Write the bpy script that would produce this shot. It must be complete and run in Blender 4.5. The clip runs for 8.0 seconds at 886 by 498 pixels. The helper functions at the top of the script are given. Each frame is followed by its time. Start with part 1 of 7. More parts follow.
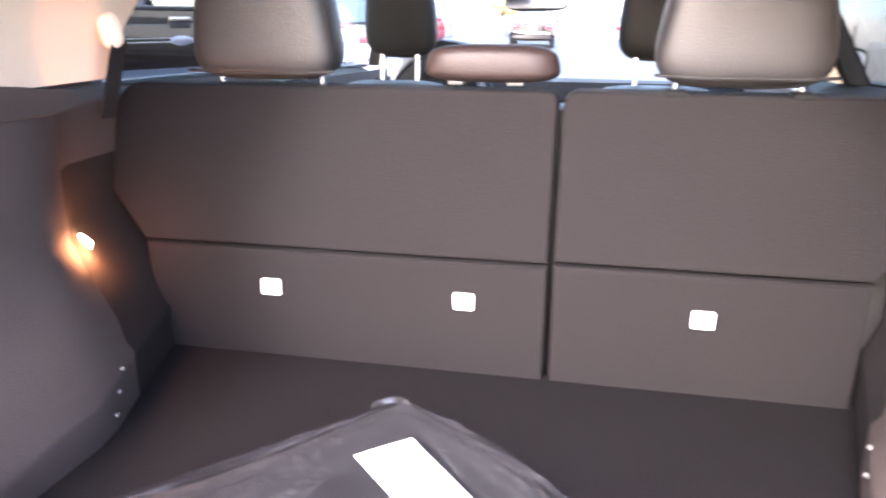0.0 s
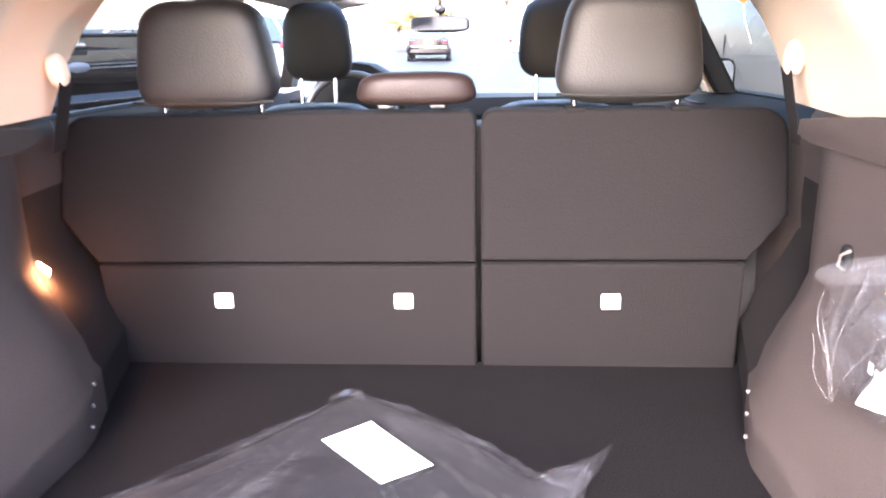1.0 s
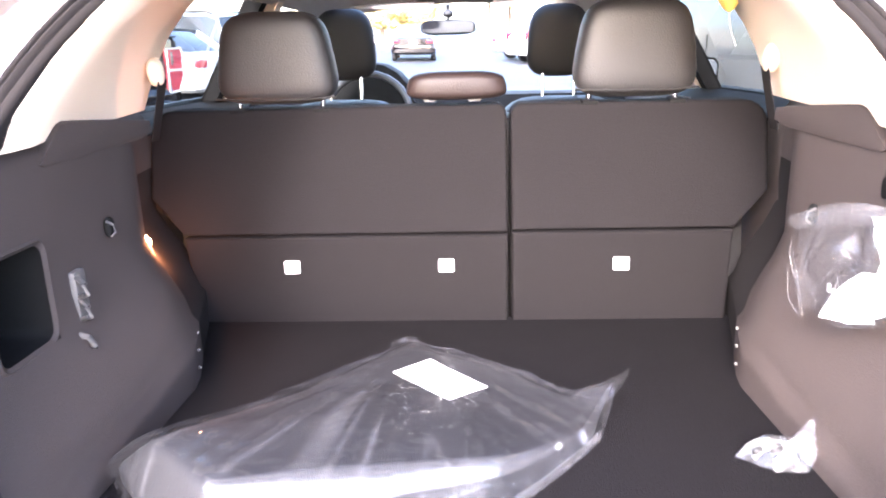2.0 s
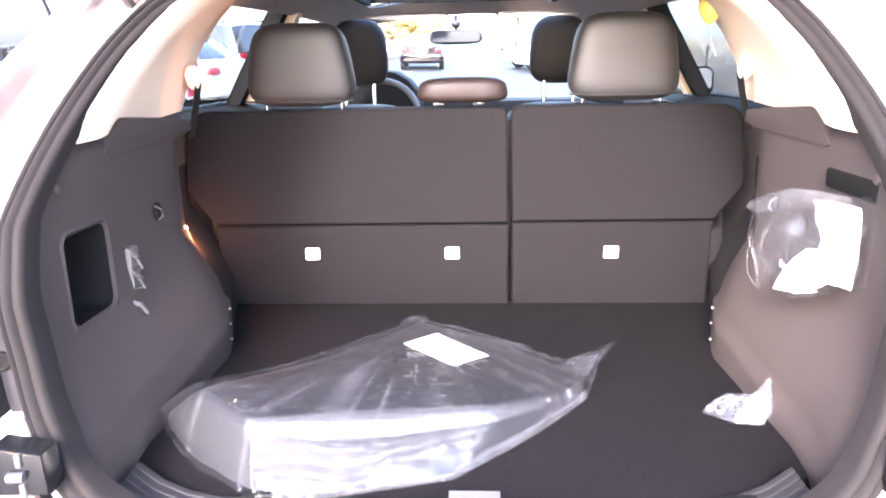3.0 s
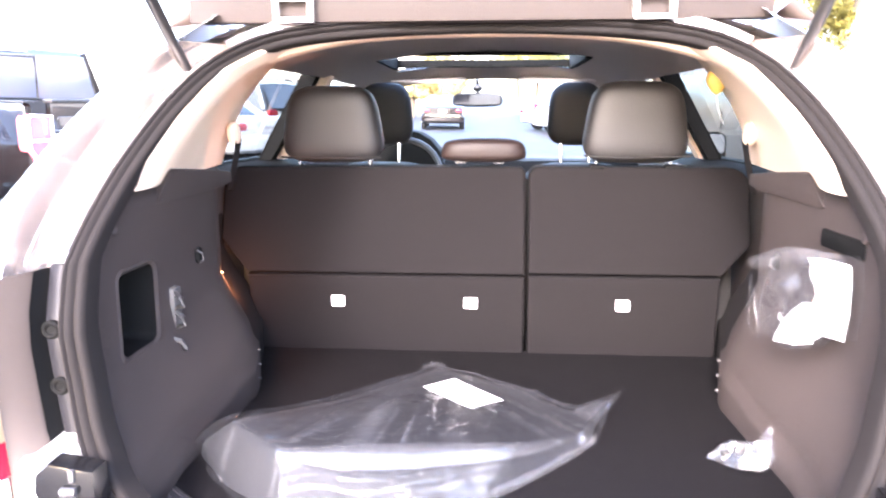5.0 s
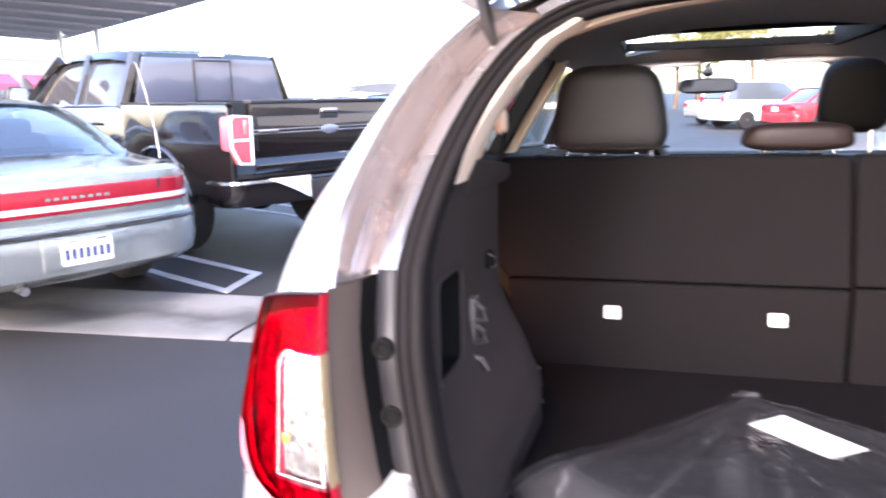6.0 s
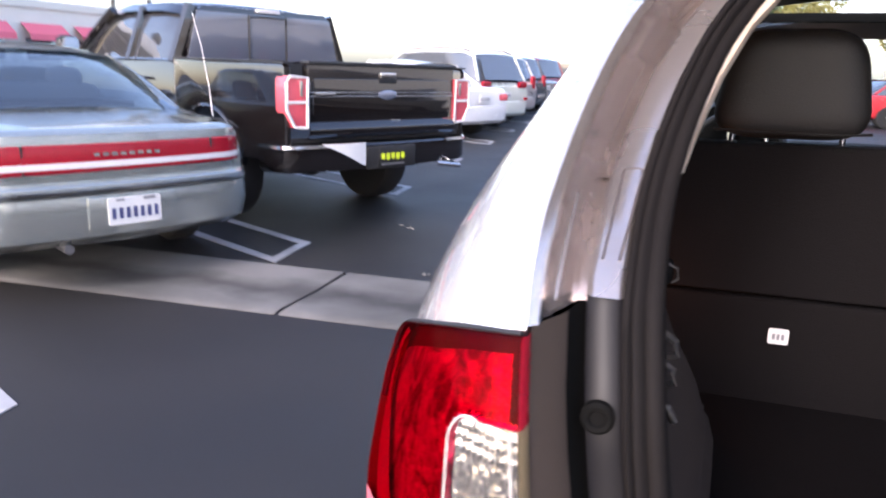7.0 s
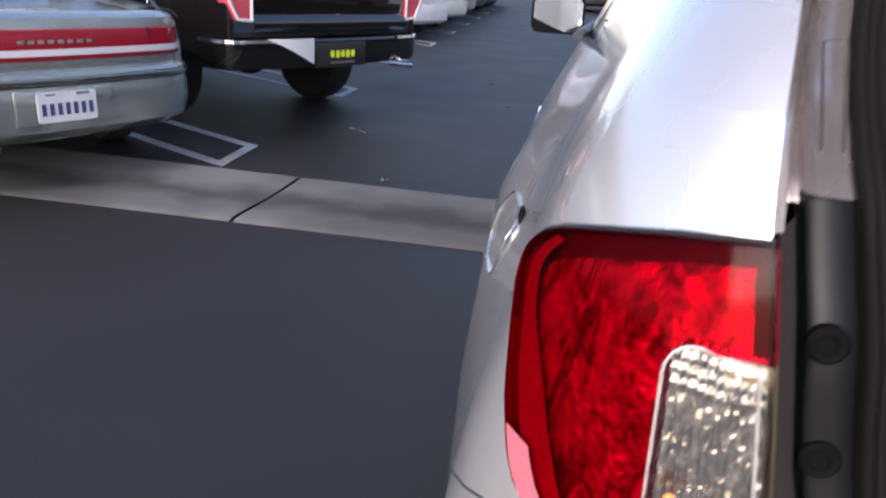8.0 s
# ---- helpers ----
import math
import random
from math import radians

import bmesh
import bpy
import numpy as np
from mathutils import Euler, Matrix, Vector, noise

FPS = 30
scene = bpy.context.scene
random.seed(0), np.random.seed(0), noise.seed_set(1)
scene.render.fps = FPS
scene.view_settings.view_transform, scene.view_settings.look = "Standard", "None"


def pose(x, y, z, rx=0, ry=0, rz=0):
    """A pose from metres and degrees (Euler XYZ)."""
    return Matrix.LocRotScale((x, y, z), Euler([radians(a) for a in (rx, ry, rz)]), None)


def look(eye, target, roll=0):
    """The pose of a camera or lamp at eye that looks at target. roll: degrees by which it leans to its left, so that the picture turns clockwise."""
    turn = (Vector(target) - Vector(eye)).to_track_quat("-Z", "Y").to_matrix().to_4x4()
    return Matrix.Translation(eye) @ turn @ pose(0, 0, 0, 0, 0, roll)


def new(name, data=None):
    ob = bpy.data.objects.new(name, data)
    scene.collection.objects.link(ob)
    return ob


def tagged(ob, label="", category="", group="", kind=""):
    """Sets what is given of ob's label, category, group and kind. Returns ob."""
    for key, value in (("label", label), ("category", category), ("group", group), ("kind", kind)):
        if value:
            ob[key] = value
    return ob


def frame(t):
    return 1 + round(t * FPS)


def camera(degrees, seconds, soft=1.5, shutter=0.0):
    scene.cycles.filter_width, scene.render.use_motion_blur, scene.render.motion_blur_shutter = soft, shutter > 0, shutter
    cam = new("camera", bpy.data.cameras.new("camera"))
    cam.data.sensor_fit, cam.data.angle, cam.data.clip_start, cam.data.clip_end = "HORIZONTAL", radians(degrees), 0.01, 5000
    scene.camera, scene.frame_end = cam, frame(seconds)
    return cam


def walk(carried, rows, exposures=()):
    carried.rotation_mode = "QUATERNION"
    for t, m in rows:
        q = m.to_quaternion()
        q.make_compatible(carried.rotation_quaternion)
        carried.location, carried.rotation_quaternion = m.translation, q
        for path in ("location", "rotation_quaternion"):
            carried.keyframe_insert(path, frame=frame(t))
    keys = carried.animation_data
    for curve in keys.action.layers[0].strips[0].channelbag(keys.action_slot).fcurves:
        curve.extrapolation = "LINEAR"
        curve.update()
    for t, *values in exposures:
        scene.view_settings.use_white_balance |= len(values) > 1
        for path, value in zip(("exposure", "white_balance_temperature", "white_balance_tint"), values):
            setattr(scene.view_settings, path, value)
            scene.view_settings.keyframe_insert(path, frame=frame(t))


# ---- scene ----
cam = camera(62.7, 8.0, soft=1.9, shutter=0.5)
# the car stands on the slope of a drainage gutter: nose down, right side up
BASE = pose(0, 0, 0, -1.45, -1.0, 0)
PATH = [
    (0, (0.159, -1.17, 1.347), (-0.213, 0.71, 0.777), 0.5),
    (0.5, (0.181, -1.224, 1.366), (0.005, 0.677, 0.769), 0.7),
    (1, (0.131, -1.327, 1.374), (0.004, 0.596, 0.838), -1.1),
    (1.5, (0.049, -1.471, 1.391), (-0.03, 0.459, 0.874), -1.9),
    (2, (0.027, -1.596, 1.385), (-0.056, 0.328, 0.847), -1.4),
    (3.3, (0.046, -1.818, 1.387), (-0.077, 0.111, 0.875), -1.0),
    (3.5, (0.077, -1.847, 1.405), (-0.075, 0.073, 0.866), -0.9),
    (4, (0.085, -1.884, 1.395), (-0.053, 0.044, 0.88), -0.3),
    (4.2, (0.082, -1.884, 1.396), (-0.047, 0.046, 0.888), -0.2),
    (5.3, (-0.043, -1.856, 1.384), (-0.221, 0.108, 1.051), 0.0),
    (5.5, (-0.123, -1.816, 1.379), (-0.422, 0.132, 1.038), 0.0),
    (6, (-0.316, -1.69, 1.361), (-0.857, 0.201, 1.0), -1.3),
    (6.5, (-0.454, -1.543, 1.369), (-1.117, 0.311, 1.016), -0.1),
    (7, (-0.578, -1.45, 1.341), (-1.201, 0.4, 0.909), 1.7),
    (7.5, (-0.736, -1.439, 1.343), (-1.125, 0.44, 0.779), 4.2),
    (8, (-0.794, -1.372, 1.288), (-1.206, 0.467, 0.62), 3.5),
]
EXPOSURES = [(0.0, 4.72, 6350, 23), (1.0, 4.62, 6350, 23), (1.5, 4.60, 6320, 22), (2.0, 4.68, 6300, 22), (3.5, 4.65, 6200, 22), (4.2, 4.62, 6200, 22), (5.3, 4.30, 6350, 22), (6.0, 3.08, 6350, 23), (6.5, 2.50, 6400, 23), (7.1, 1.86, 6400, 22), (7.5, 1.62, 6400, 21), (8.0, 1.19, 6350, 19)]
walk(cam, [(t, BASE @ look(eye, target, roll)) for t, eye, target, roll in PATH], EXPOSURES)

# ---- world and light ----
SUN_UP, SUN_ROUND = radians(30), radians(195)
world = bpy.data.worlds.new("sky")
scene.world = world
world.use_nodes = True
wn = world.node_tree
wn.nodes.clear()
sky = wn.nodes.new("ShaderNodeTexSky")
sky.sky_type = "NISHITA"
sky.sun_disc = False
sky.sun_elevation, sky.sun_rotation = SUN_UP, SUN_ROUND
sky.dust_density, sky.air_density, sky.ozone_density = 2.0, 1.0, 1.0
back = wn.nodes.new("ShaderNodeBackground")
back.inputs["Strength"].default_value = 0.145
out = wn.nodes.new("ShaderNodeOutputWorld")
wn.links.new(sky.outputs[0], back.inputs[0])
wn.links.new(back.outputs[0], out.inputs[0])

sun_data = bpy.data.lights.new("sun", "SUN")
sun_data.energy, sun_data.angle, sun_data.color = 0.7, radians(14), (1.0, 0.97, 0.94)
sun = new("sun", sun_data)
away = Vector((math.sin(SUN_ROUND) * math.cos(SUN_UP), math.cos(SUN_ROUND) * math.cos(SUN_UP), math.sin(SUN_UP)))
sun.matrix_world = look(away * 60, (0, 0, 0))


# ---- materials ----
def mat(name, color, rough=0.6, metal=0.0, vary=0.12, scale=6.0, grain=90.0, bump=0.15, coat=0.0, spec=0.5, rand=0.0, stains=0.0, sheen=0.0, stretch=None):
    m = bpy.data.materials.new(name)
    m.use_nodes = True
    nt = m.node_tree
    b = nt.nodes["Principled BSDF"]
    n, l = nt.nodes, nt.links
    co = n.new("ShaderNodeTexCoord")
    src = co.outputs["Object"]
    if stretch:
        mp = n.new("ShaderNodeMapping")
        mp.inputs["Scale"].default_value = stretch
        l.new(src, mp.inputs[0])
        src = mp.outputs[0]
    big = n.new("ShaderNodeTexNoise")
    big.inputs["Scale"].default_value, big.inputs["Detail"].default_value = scale, 4.0
    fine = n.new("ShaderNodeTexNoise")
    fine.inputs["Scale"].default_value, fine.inputs["Detail"].default_value = grain, 2.0
    l.new(src, big.inputs["Vector"])
    l.new(src, fine.inputs["Vector"])
    mix = n.new("ShaderNodeMix")
    mix.data_type, mix.blend_type = "RGBA", "MIX"
    lo = [c * (1 - vary) for c in color]
    hi = [min(1, c * (1 + vary)) for c in color]
    mix.inputs["A"].default_value, mix.inputs["B"].default_value = (*lo, 1), (*hi, 1)
    ramp = n.new("ShaderNodeMath")
    ramp.operation = "MULTIPLY_ADD"
    ramp.inputs[1].default_value, ramp.inputs[2].default_value = 0.6, 0.0
    l.new(big.outputs["Fac"], ramp.inputs[0])
    add = n.new("ShaderNodeMath")
    add.operation, add.use_clamp = "MULTIPLY_ADD", True
    add.inputs[1].default_value = 0.4
    l.new(fine.outputs["Fac"], add.inputs[0])
    l.new(ramp.outputs[0], add.inputs[2])
    l.new(add.outputs[0], mix.inputs["Factor"])
    col = mix.outputs["Result"]
    if stains:
        st = n.new("ShaderNodeTexNoise")
        st.inputs["Scale"].default_value, st.inputs["Detail"].default_value = scale * 0.22, 6.0
        l.new(src, st.inputs["Vector"])
        rr = n.new("ShaderNodeValToRGB")
        rr.color_ramp.elements[0].position, rr.color_ramp.elements[1].position = 0.42, 0.6
        v = 1 - stains
        rr.color_ramp.elements[0].color, rr.color_ramp.elements[1].color = (v, v, v, 1), (1, 1, 1, 1)
        l.new(st.outputs["Fac"], rr.inputs[0])
        mm = n.new("ShaderNodeMix")
        mm.data_type, mm.blend_type = "RGBA", "MULTIPLY"
        mm.inputs["Factor"].default_value = 1.0
        l.new(col, mm.inputs["A"])
        l.new(rr.outputs[0], mm.inputs["B"])
        col = mm.outputs["Result"]
    if rand:
        info = n.new("ShaderNodeObjectInfo")
        hs = n.new("ShaderNodeHueSaturation")
        rm = n.new("ShaderNodeMath")
        rm.operation = "MULTIPLY_ADD"
        rm.inputs[1].default_value, rm.inputs[2].default_value = rand, 1 - rand / 2
        l.new(info.outputs["Random"], rm.inputs[0])
        l.new(rm.outputs[0], hs.inputs["Value"])
        l.new(col, hs.inputs["Color"])
        col = hs.outputs[0]
    l.new(col, b.inputs["Base Color"])
    b.inputs["Metallic"].default_value = metal
    b.inputs["Coat Weight"].default_value = coat
    b.inputs["Coat Roughness"].default_value = 0.04
    b.inputs["Specular IOR Level"].default_value = spec
    b.inputs["Sheen Weight"].default_value = sheen
    rg = n.new("ShaderNodeMath")
    rg.operation, rg.use_clamp = "MULTIPLY_ADD", True
    rg.inputs[1].default_value, rg.inputs[2].default_value = 0.2, rough - 0.1
    l.new(big.outputs["Fac"], rg.inputs[0])
    l.new(rg.outputs[0], b.inputs["Roughness"])
    if bump:
        bp = n.new("ShaderNodeBump")
        bp.inputs["Strength"].default_value, bp.inputs["Distance"].default_value = bump, 0.004
        l.new(fine.outputs["Fac"], bp.inputs["Height"])
        l.new(bp.outputs[0], b.inputs["Normal"])
    return m


def glow(name, color, strength):
    m = mat(name, color, 0.3, bump=0)
    b = m.node_tree.nodes["Principled BSDF"]
    b.inputs["Emission Color"].default_value, b.inputs["Emission Strength"].default_value = (*color, 1), strength
    return m


def mottled(name, dark, light):
    """Silvered plastic; bright and dark reflections of its facets are put into the colour as streaks."""
    m = mat(name, light, 0.4, metal=0.8, vary=0.1, scale=60, grain=150, bump=0.6)
    n, l = m.node_tree.nodes, m.node_tree.links
    b = n["Principled BSDF"]
    paint = b.inputs["Base Color"].links[0].from_socket
    co = n.new("ShaderNodeTexCoord")
    mp = n.new("ShaderNodeMapping")
    mp.inputs["Rotation"].default_value, mp.inputs["Scale"].default_value = (0.0, radians(28), 0.0), (1.0, 1.0, 0.55)
    l.new(co.outputs["Object"], mp.inputs[0])
    nz = n.new("ShaderNodeTexNoise")
    nz.inputs["Scale"].default_value, nz.inputs["Detail"].default_value, nz.inputs["Distortion"].default_value = 52.0, 3.0, 1.6
    l.new(mp.outputs[0], nz.inputs["Vector"])
    rp = n.new("ShaderNodeValToRGB")
    e = rp.color_ramp.elements
    e[0].position, e[1].position = 0.38, 0.62
    e[0].color, e[1].color = (*dark, 1), (1, 1, 1, 1)
    l.new(nz.outputs["Fac"], rp.inputs[0])
    mx = n.new("ShaderNodeMix")
    mx.data_type, mx.blend_type = "RGBA", "MULTIPLY"
    mx.inputs["Factor"].default_value = 1.0
    l.new(paint, mx.inputs["A"])
    l.new(rp.outputs[0], mx.inputs["B"])
    l.new(mx.outputs["Result"], b.inputs["Base Color"])
    return m


def clear(name, tint=(1, 1, 1), gloss=0.06, milk=0.0, rough=0.02, bump=0.0, scale=30.0, edge=0.6, streak=False, ridge=False):
    """Thin film or pane: light passes straight through, with a gloss on top."""
    m = bpy.data.materials.new(name)
    m.use_nodes = True
    nt = m.node_tree
    n, l = nt.nodes, nt.links
    n.clear()
    o = n.new("ShaderNodeOutputMaterial")
    tr = n.new("ShaderNodeBsdfTransparent")
    tr.inputs[0].default_value = (*tint, 1)
    gl = n.new("ShaderNodeBsdfGlossy")
    gl.inputs["Roughness"].default_value = rough
    fr = n.new("ShaderNodeLayerWeight")
    fr.inputs["Blend"].default_value = 0.5
    pw = n.new("ShaderNodeMath")
    pw.operation = "POWER"
    pw.inputs[1].default_value = 4.0
    l.new(fr.outputs["Facing"], pw.inputs[0])
    ad = n.new("ShaderNodeMath")
    ad.operation, ad.use_clamp = "MULTIPLY_ADD", True
    ad.inputs[1].default_value, ad.inputs[2].default_value = edge, gloss
    l.new(pw.outputs[0], ad.inputs[0])
    last = tr.outputs[0]
    if milk:
        df = n.new("ShaderNodeBsdfDiffuse")
        df.inputs[0].default_value = (0.75, 0.76, 0.8, 1)
        mk = n.new("ShaderNodeMixShader")
        mk.inputs[0].default_value = milk
        if streak:
            # stress whitening and crease highlights put into the milk: thin ridges of a folded noise
            tc = n.new("ShaderNodeTexCoord")
            off = n.new("ShaderNodeVectorMath")
            off.operation = "SUBTRACT"
            off.inputs[1].default_value = (-0.115, -0.15, 0.77)
            l.new(tc.outputs["Object"], off.inputs[0])
            sx = n.new("ShaderNodeSeparateXYZ")
            l.new(off.outputs[0], sx.inputs[0])
            at = n.new("ShaderNodeMath")
            at.operation = "ARCTAN2"
            l.new(sx.outputs[0], at.inputs[0])
            l.new(sx.outputs[1], at.inputs[1])
            ln = n.new("ShaderNodeVectorMath")
            ln.operation = "LENGTH"
            l.new(off.outputs[0], ln.inputs[0])
            cb = n.new("ShaderNodeCombineXYZ")
            l.new(at.outputs[0], cb.inputs[0])
            sc = n.new("ShaderNodeMath")
            sc.operation = "MULTIPLY"
            sc.inputs[1].default_value = 0.14
            l.new(ln.outputs["Value"], sc.inputs[0])
            l.new(sc.outputs[0], cb.inputs[1])
            sn = n.new("ShaderNodeTexNoise")
            sn.inputs["Scale"].default_value, sn.inputs["Detail"].default_value, sn.inputs["Distortion"].default_value = 7.0, 1.2, 0.12
            l.new(cb.outputs[0], sn.inputs["Vector"])
            rp = n.new("ShaderNodeValToRGB")
            e = rp.color_ramp.elements
            e[0].position, e[1].position = 0.475, 0.525
            e[0].color, e[1].color = (milk * 0.45,) * 3 + (1,), (milk * 0.45,) * 3 + (1,)
            mid = e.new(0.5)
            mid.color = (milk * 1.9,) * 3 + (1,)
            l.new(sn.outputs["Fac"], rp.inputs[0])
            l.new(rp.outputs[0], mk.inputs[0])
        l.new(tr.outputs[0], mk.inputs[1])
        l.new(df.outputs[0], mk.inputs[2])
        last = mk.outputs[0]
    mx = n.new("ShaderNodeMixShader")
    l.new(ad.outputs[0], mx.inputs[0])
    l.new(last, mx.inputs[1])
    l.new(gl.outputs[0], mx.inputs[2])
    l.new(mx.outputs[0], o.inputs[0])
    if bump:
        co = n.new("ShaderNodeTexCoord")
        nz = n.new("ShaderNodeTexNoise")
        nz.inputs["Scale"].default_value, nz.inputs["Detail"].default_value = scale, 3.0
        nz.inputs["Distortion"].default_value = 1.5
        bp = n.new("ShaderNodeBump")
        bp.inputs["Strength"].default_value, bp.inputs["Distance"].default_value = bump, 0.01
        l.new(co.outputs["Object"], nz.inputs["Vector"])
        height = nz.outputs["Fac"]
        if ridge:
            # sharp folds: the crests where a noise passes its middle, at two sizes
            height = None
            for k, weight in ((1.0, 1.0), (2.9, 0.4)):
                fold = n.new("ShaderNodeTexNoise")
                fold.inputs["Scale"].default_value, fold.inputs["Detail"].default_value, fold.inputs["Distortion"].default_value = scale * k, 1.0, 0.8
                l.new(co.outputs["Object"], fold.inputs["Vector"])
                mid0 = n.new("ShaderNodeMath")
                mid0.operation, mid0.inputs[1].default_value = "SUBTRACT", 0.5
                l.new(fold.outputs["Fac"], mid0.inputs[0])
                ab = n.new("ShaderNodeMath")
                ab.operation = "ABSOLUTE"
                l.new(mid0.outputs[0], ab.inputs[0])
                pr = n.new("ShaderNodeMath")
                pr.operation, pr.inputs[1].default_value = "POWER", 0.6
                l.new(ab.outputs[0], pr.inputs[0])
                wt = n.new("ShaderNodeMath")
                wt.operation, wt.inputs[1].default_value = "MULTIPLY_ADD", -weight
                l.new(pr.outputs[0], wt.inputs[0])
                if height is None:
                    wt.inputs[2].default_value = 1.0
                else:
                    l.new(height, wt.inputs[2])
                height = wt.outputs[0]
        l.new(height, bp.inputs["Height"])
        l.new(bp.outputs[0], gl.inputs["Normal"])
        l.new(bp.outputs[0], fr.inputs["Normal"])
    return m


M_ASPHALT = mat("asphalt", (0.0142, 0.0127, 0.0130), 0.62, vary=0.5, scale=1.3, grain=230, bump=0.55, stains=0.35, spec=0.6)
M_CONCRETE = mat("concrete", (0.20, 0.195, 0.185), 0.85, vary=0.38, scale=4, grain=90, bump=0.4, stains=0.5, rand=0.12)
M_LINE = mat("worn_white_paint", (0.42, 0.42, 0.43), 0.7, vary=0.35, scale=9, grain=140, bump=0.3, stains=0.3)
M_PAINT = mat("champagne_silver_paint", (0.71, 0.69, 0.68), 0.26, metal=0.6, vary=0.03, scale=2, grain=900, bump=0.0, coat=1.0)
M_FRAME = mat("dark_grey_frame_paint", (0.0115, 0.0115, 0.0140), 0.42, vary=0.1, bump=0, spec=0.2)
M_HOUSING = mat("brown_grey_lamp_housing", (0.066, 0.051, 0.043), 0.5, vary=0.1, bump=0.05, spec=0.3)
M_STOP = mat("dull_black_rubber_and_recess_shade", (0.005, 0.005, 0.005), 0.8, vary=0.2, bump=0, spec=0.10)
M_SILL = mat("dark_sill_plastic", (0.01477, 0.01367, 0.01422), 0.6, vary=0.15, bump=0.1, spec=0.3)
M_GLOSSBLACK = mat("glossy_black_plastic", (0.006, 0.006, 0.007), 0.15, vary=0.2, bump=0, spec=0.5)
M_RUBBER = mat("black_rubber", (0.01135, 0.009804, 0.009632), 0.8, vary=0.25, bump=0.05, spec=0.12)
M_BLACK = mat("black_plastic", (0.02, 0.02, 0.021), 0.45, vary=0.2, scale=10, grain=400, bump=0.08)
M_TRIM = mat("charcoal_grained_plastic", (0.0385, 0.0308, 0.0285), 0.6, vary=0.25, scale=4, grain=420, bump=0.25, spec=0.18)
M_CARPET = mat("charcoal_carpet", (0.003792, 0.003239, 0.003871), 0.95, vary=0.3, scale=8, grain=420, bump=0.6, spec=0.1)
M_RECESS = mat("shaded_seat_recess", (0.009875, 0.00869, 0.00869), 0.95, vary=0.25, scale=8, grain=420, bump=0.4, spec=0.1)
M_SEATBACK = mat("dark_grey_felt", (0.005846, 0.005056, 0.005451), 0.95, vary=0.28, scale=5, grain=380, bump=0.25, spec=0.12)
M_LEATHER = mat("grey_leather", (0.0098, 0.0092, 0.0095), 0.55, vary=0.1, scale=7, grain=260, bump=0.2)
M_LEATHER_WARM = mat("dark_brown_leather", (0.01185, 0.006715, 0.005925), 0.55, vary=0.12, scale=7, grain=260, bump=0.2, spec=0.3)
M_CLOTHBLACK = mat("black_leather", (0.007979, 0.007663, 0.007663), 0.6, vary=0.15, scale=7, grain=260, bump=0.2, spec=0.3)
M_BEIGE = mat("beige_pillar_trim", (0.78, 0.62, 0.47), 0.75, vary=0.06, scale=4, grain=420, bump=0.15)
M_LINER = mat("grey_headliner", (0.4816, 0.4214, 0.3913), 0.95, vary=0.08, scale=4, grain=500, bump=0.3)
M_CHROME = mat("chrome", (0.72, 0.72, 0.73), 0.12, metal=1.0, vary=0.05, bump=0)
M_STEEL = mat("grey_metal", (0.35, 0.35, 0.36), 0.4, metal=0.8, vary=0.1, bump=0.05)
M_PAPER = mat("white_paper", (0.697, 0.697, 0.697), 0.7, vary=0.04, scale=12, bump=0.05)
M_INK = mat("grey_ink", (0.22, 0.22, 0.24), 0.7, bump=0)
M_GLASS = clear("window_glass", (0.93, 0.96, 0.955), 0.02, edge=0.35)
M_FILM = clear("clear_plastic_film", (0.95, 0.96, 0.99), 0.045, milk=0.020, rough=0.025, bump=0.22, scale=14, edge=0.55, streak=True, ridge=True)
M_CRINKLE = clear("crinkled_plastic_film", (0.94, 0.95, 0.985), 0.06, milk=0.05, rough=0.05, bump=0.5, scale=40, edge=0.7, ridge=True)
M_TAUT = clear("taut_plastic_film", (0.94, 0.95, 0.985), 0.055, milk=0.03, rough=0.08, bump=0.22, scale=9, edge=0.6, ridge=True)
M_CREAMWHITE = mat("beige_grey_van_paint", (0.15, 0.137, 0.122), 0.45, vary=0.05, bump=0, coat=0.5)
M_MIRROR = mat("mirror_glass", (0.62, 0.68, 0.76), 0.06, metal=1.0, vary=0.0, bump=0)
M_DOME = glow("lit_lamp_lens", (1.0, 0.62, 0.3), 9.0)
M_WHITE = mat("white_car_paint", (0.78, 0.78, 0.78), 0.25, vary=0.03, bump=0, coat=1.0)
M_BLACKPAINT = mat("black_car_paint", (0.0075, 0.0052, 0.0048), 0.06, vary=0.1, bump=0, spec=0.8, coat=1.0)
M_SILVERGREEN = mat("grey_green_car_paint", (0.45, 0.49, 0.475), 0.2, metal=0.72, vary=0.04, scale=1.5, grain=700, bump=0, coat=0.8)
M_SILVER = mat("silver_car_paint", (0.5, 0.5, 0.5), 0.3, metal=0.6, vary=0.04, bump=0, coat=0.8)
M_DARKGREY = mat("dark_grey_car_paint", (0.09, 0.095, 0.105), 0.25, metal=0.3, vary=0.05, bump=0, coat=1.0)
M_MAROON = mat("maroon_car_paint", (0.16, 0.02, 0.025), 0.25, vary=0.05, bump=0, coat=1.0)
M_RED = mat("red_car_paint", (0.5, 0.03, 0.04), 0.25, vary=0.05, bump=0, coat=1.0)
M_CARGLASS = mat("dark_car_glass", (0.11, 0.125, 0.145), 0.06, metal=0.22, vary=0.1, bump=0, spec=0.8, coat=1.0)
M_TYRE = mat("tyre_rubber", (0.022, 0.022, 0.023), 0.8, vary=0.2, scale=20, bump=0.2)
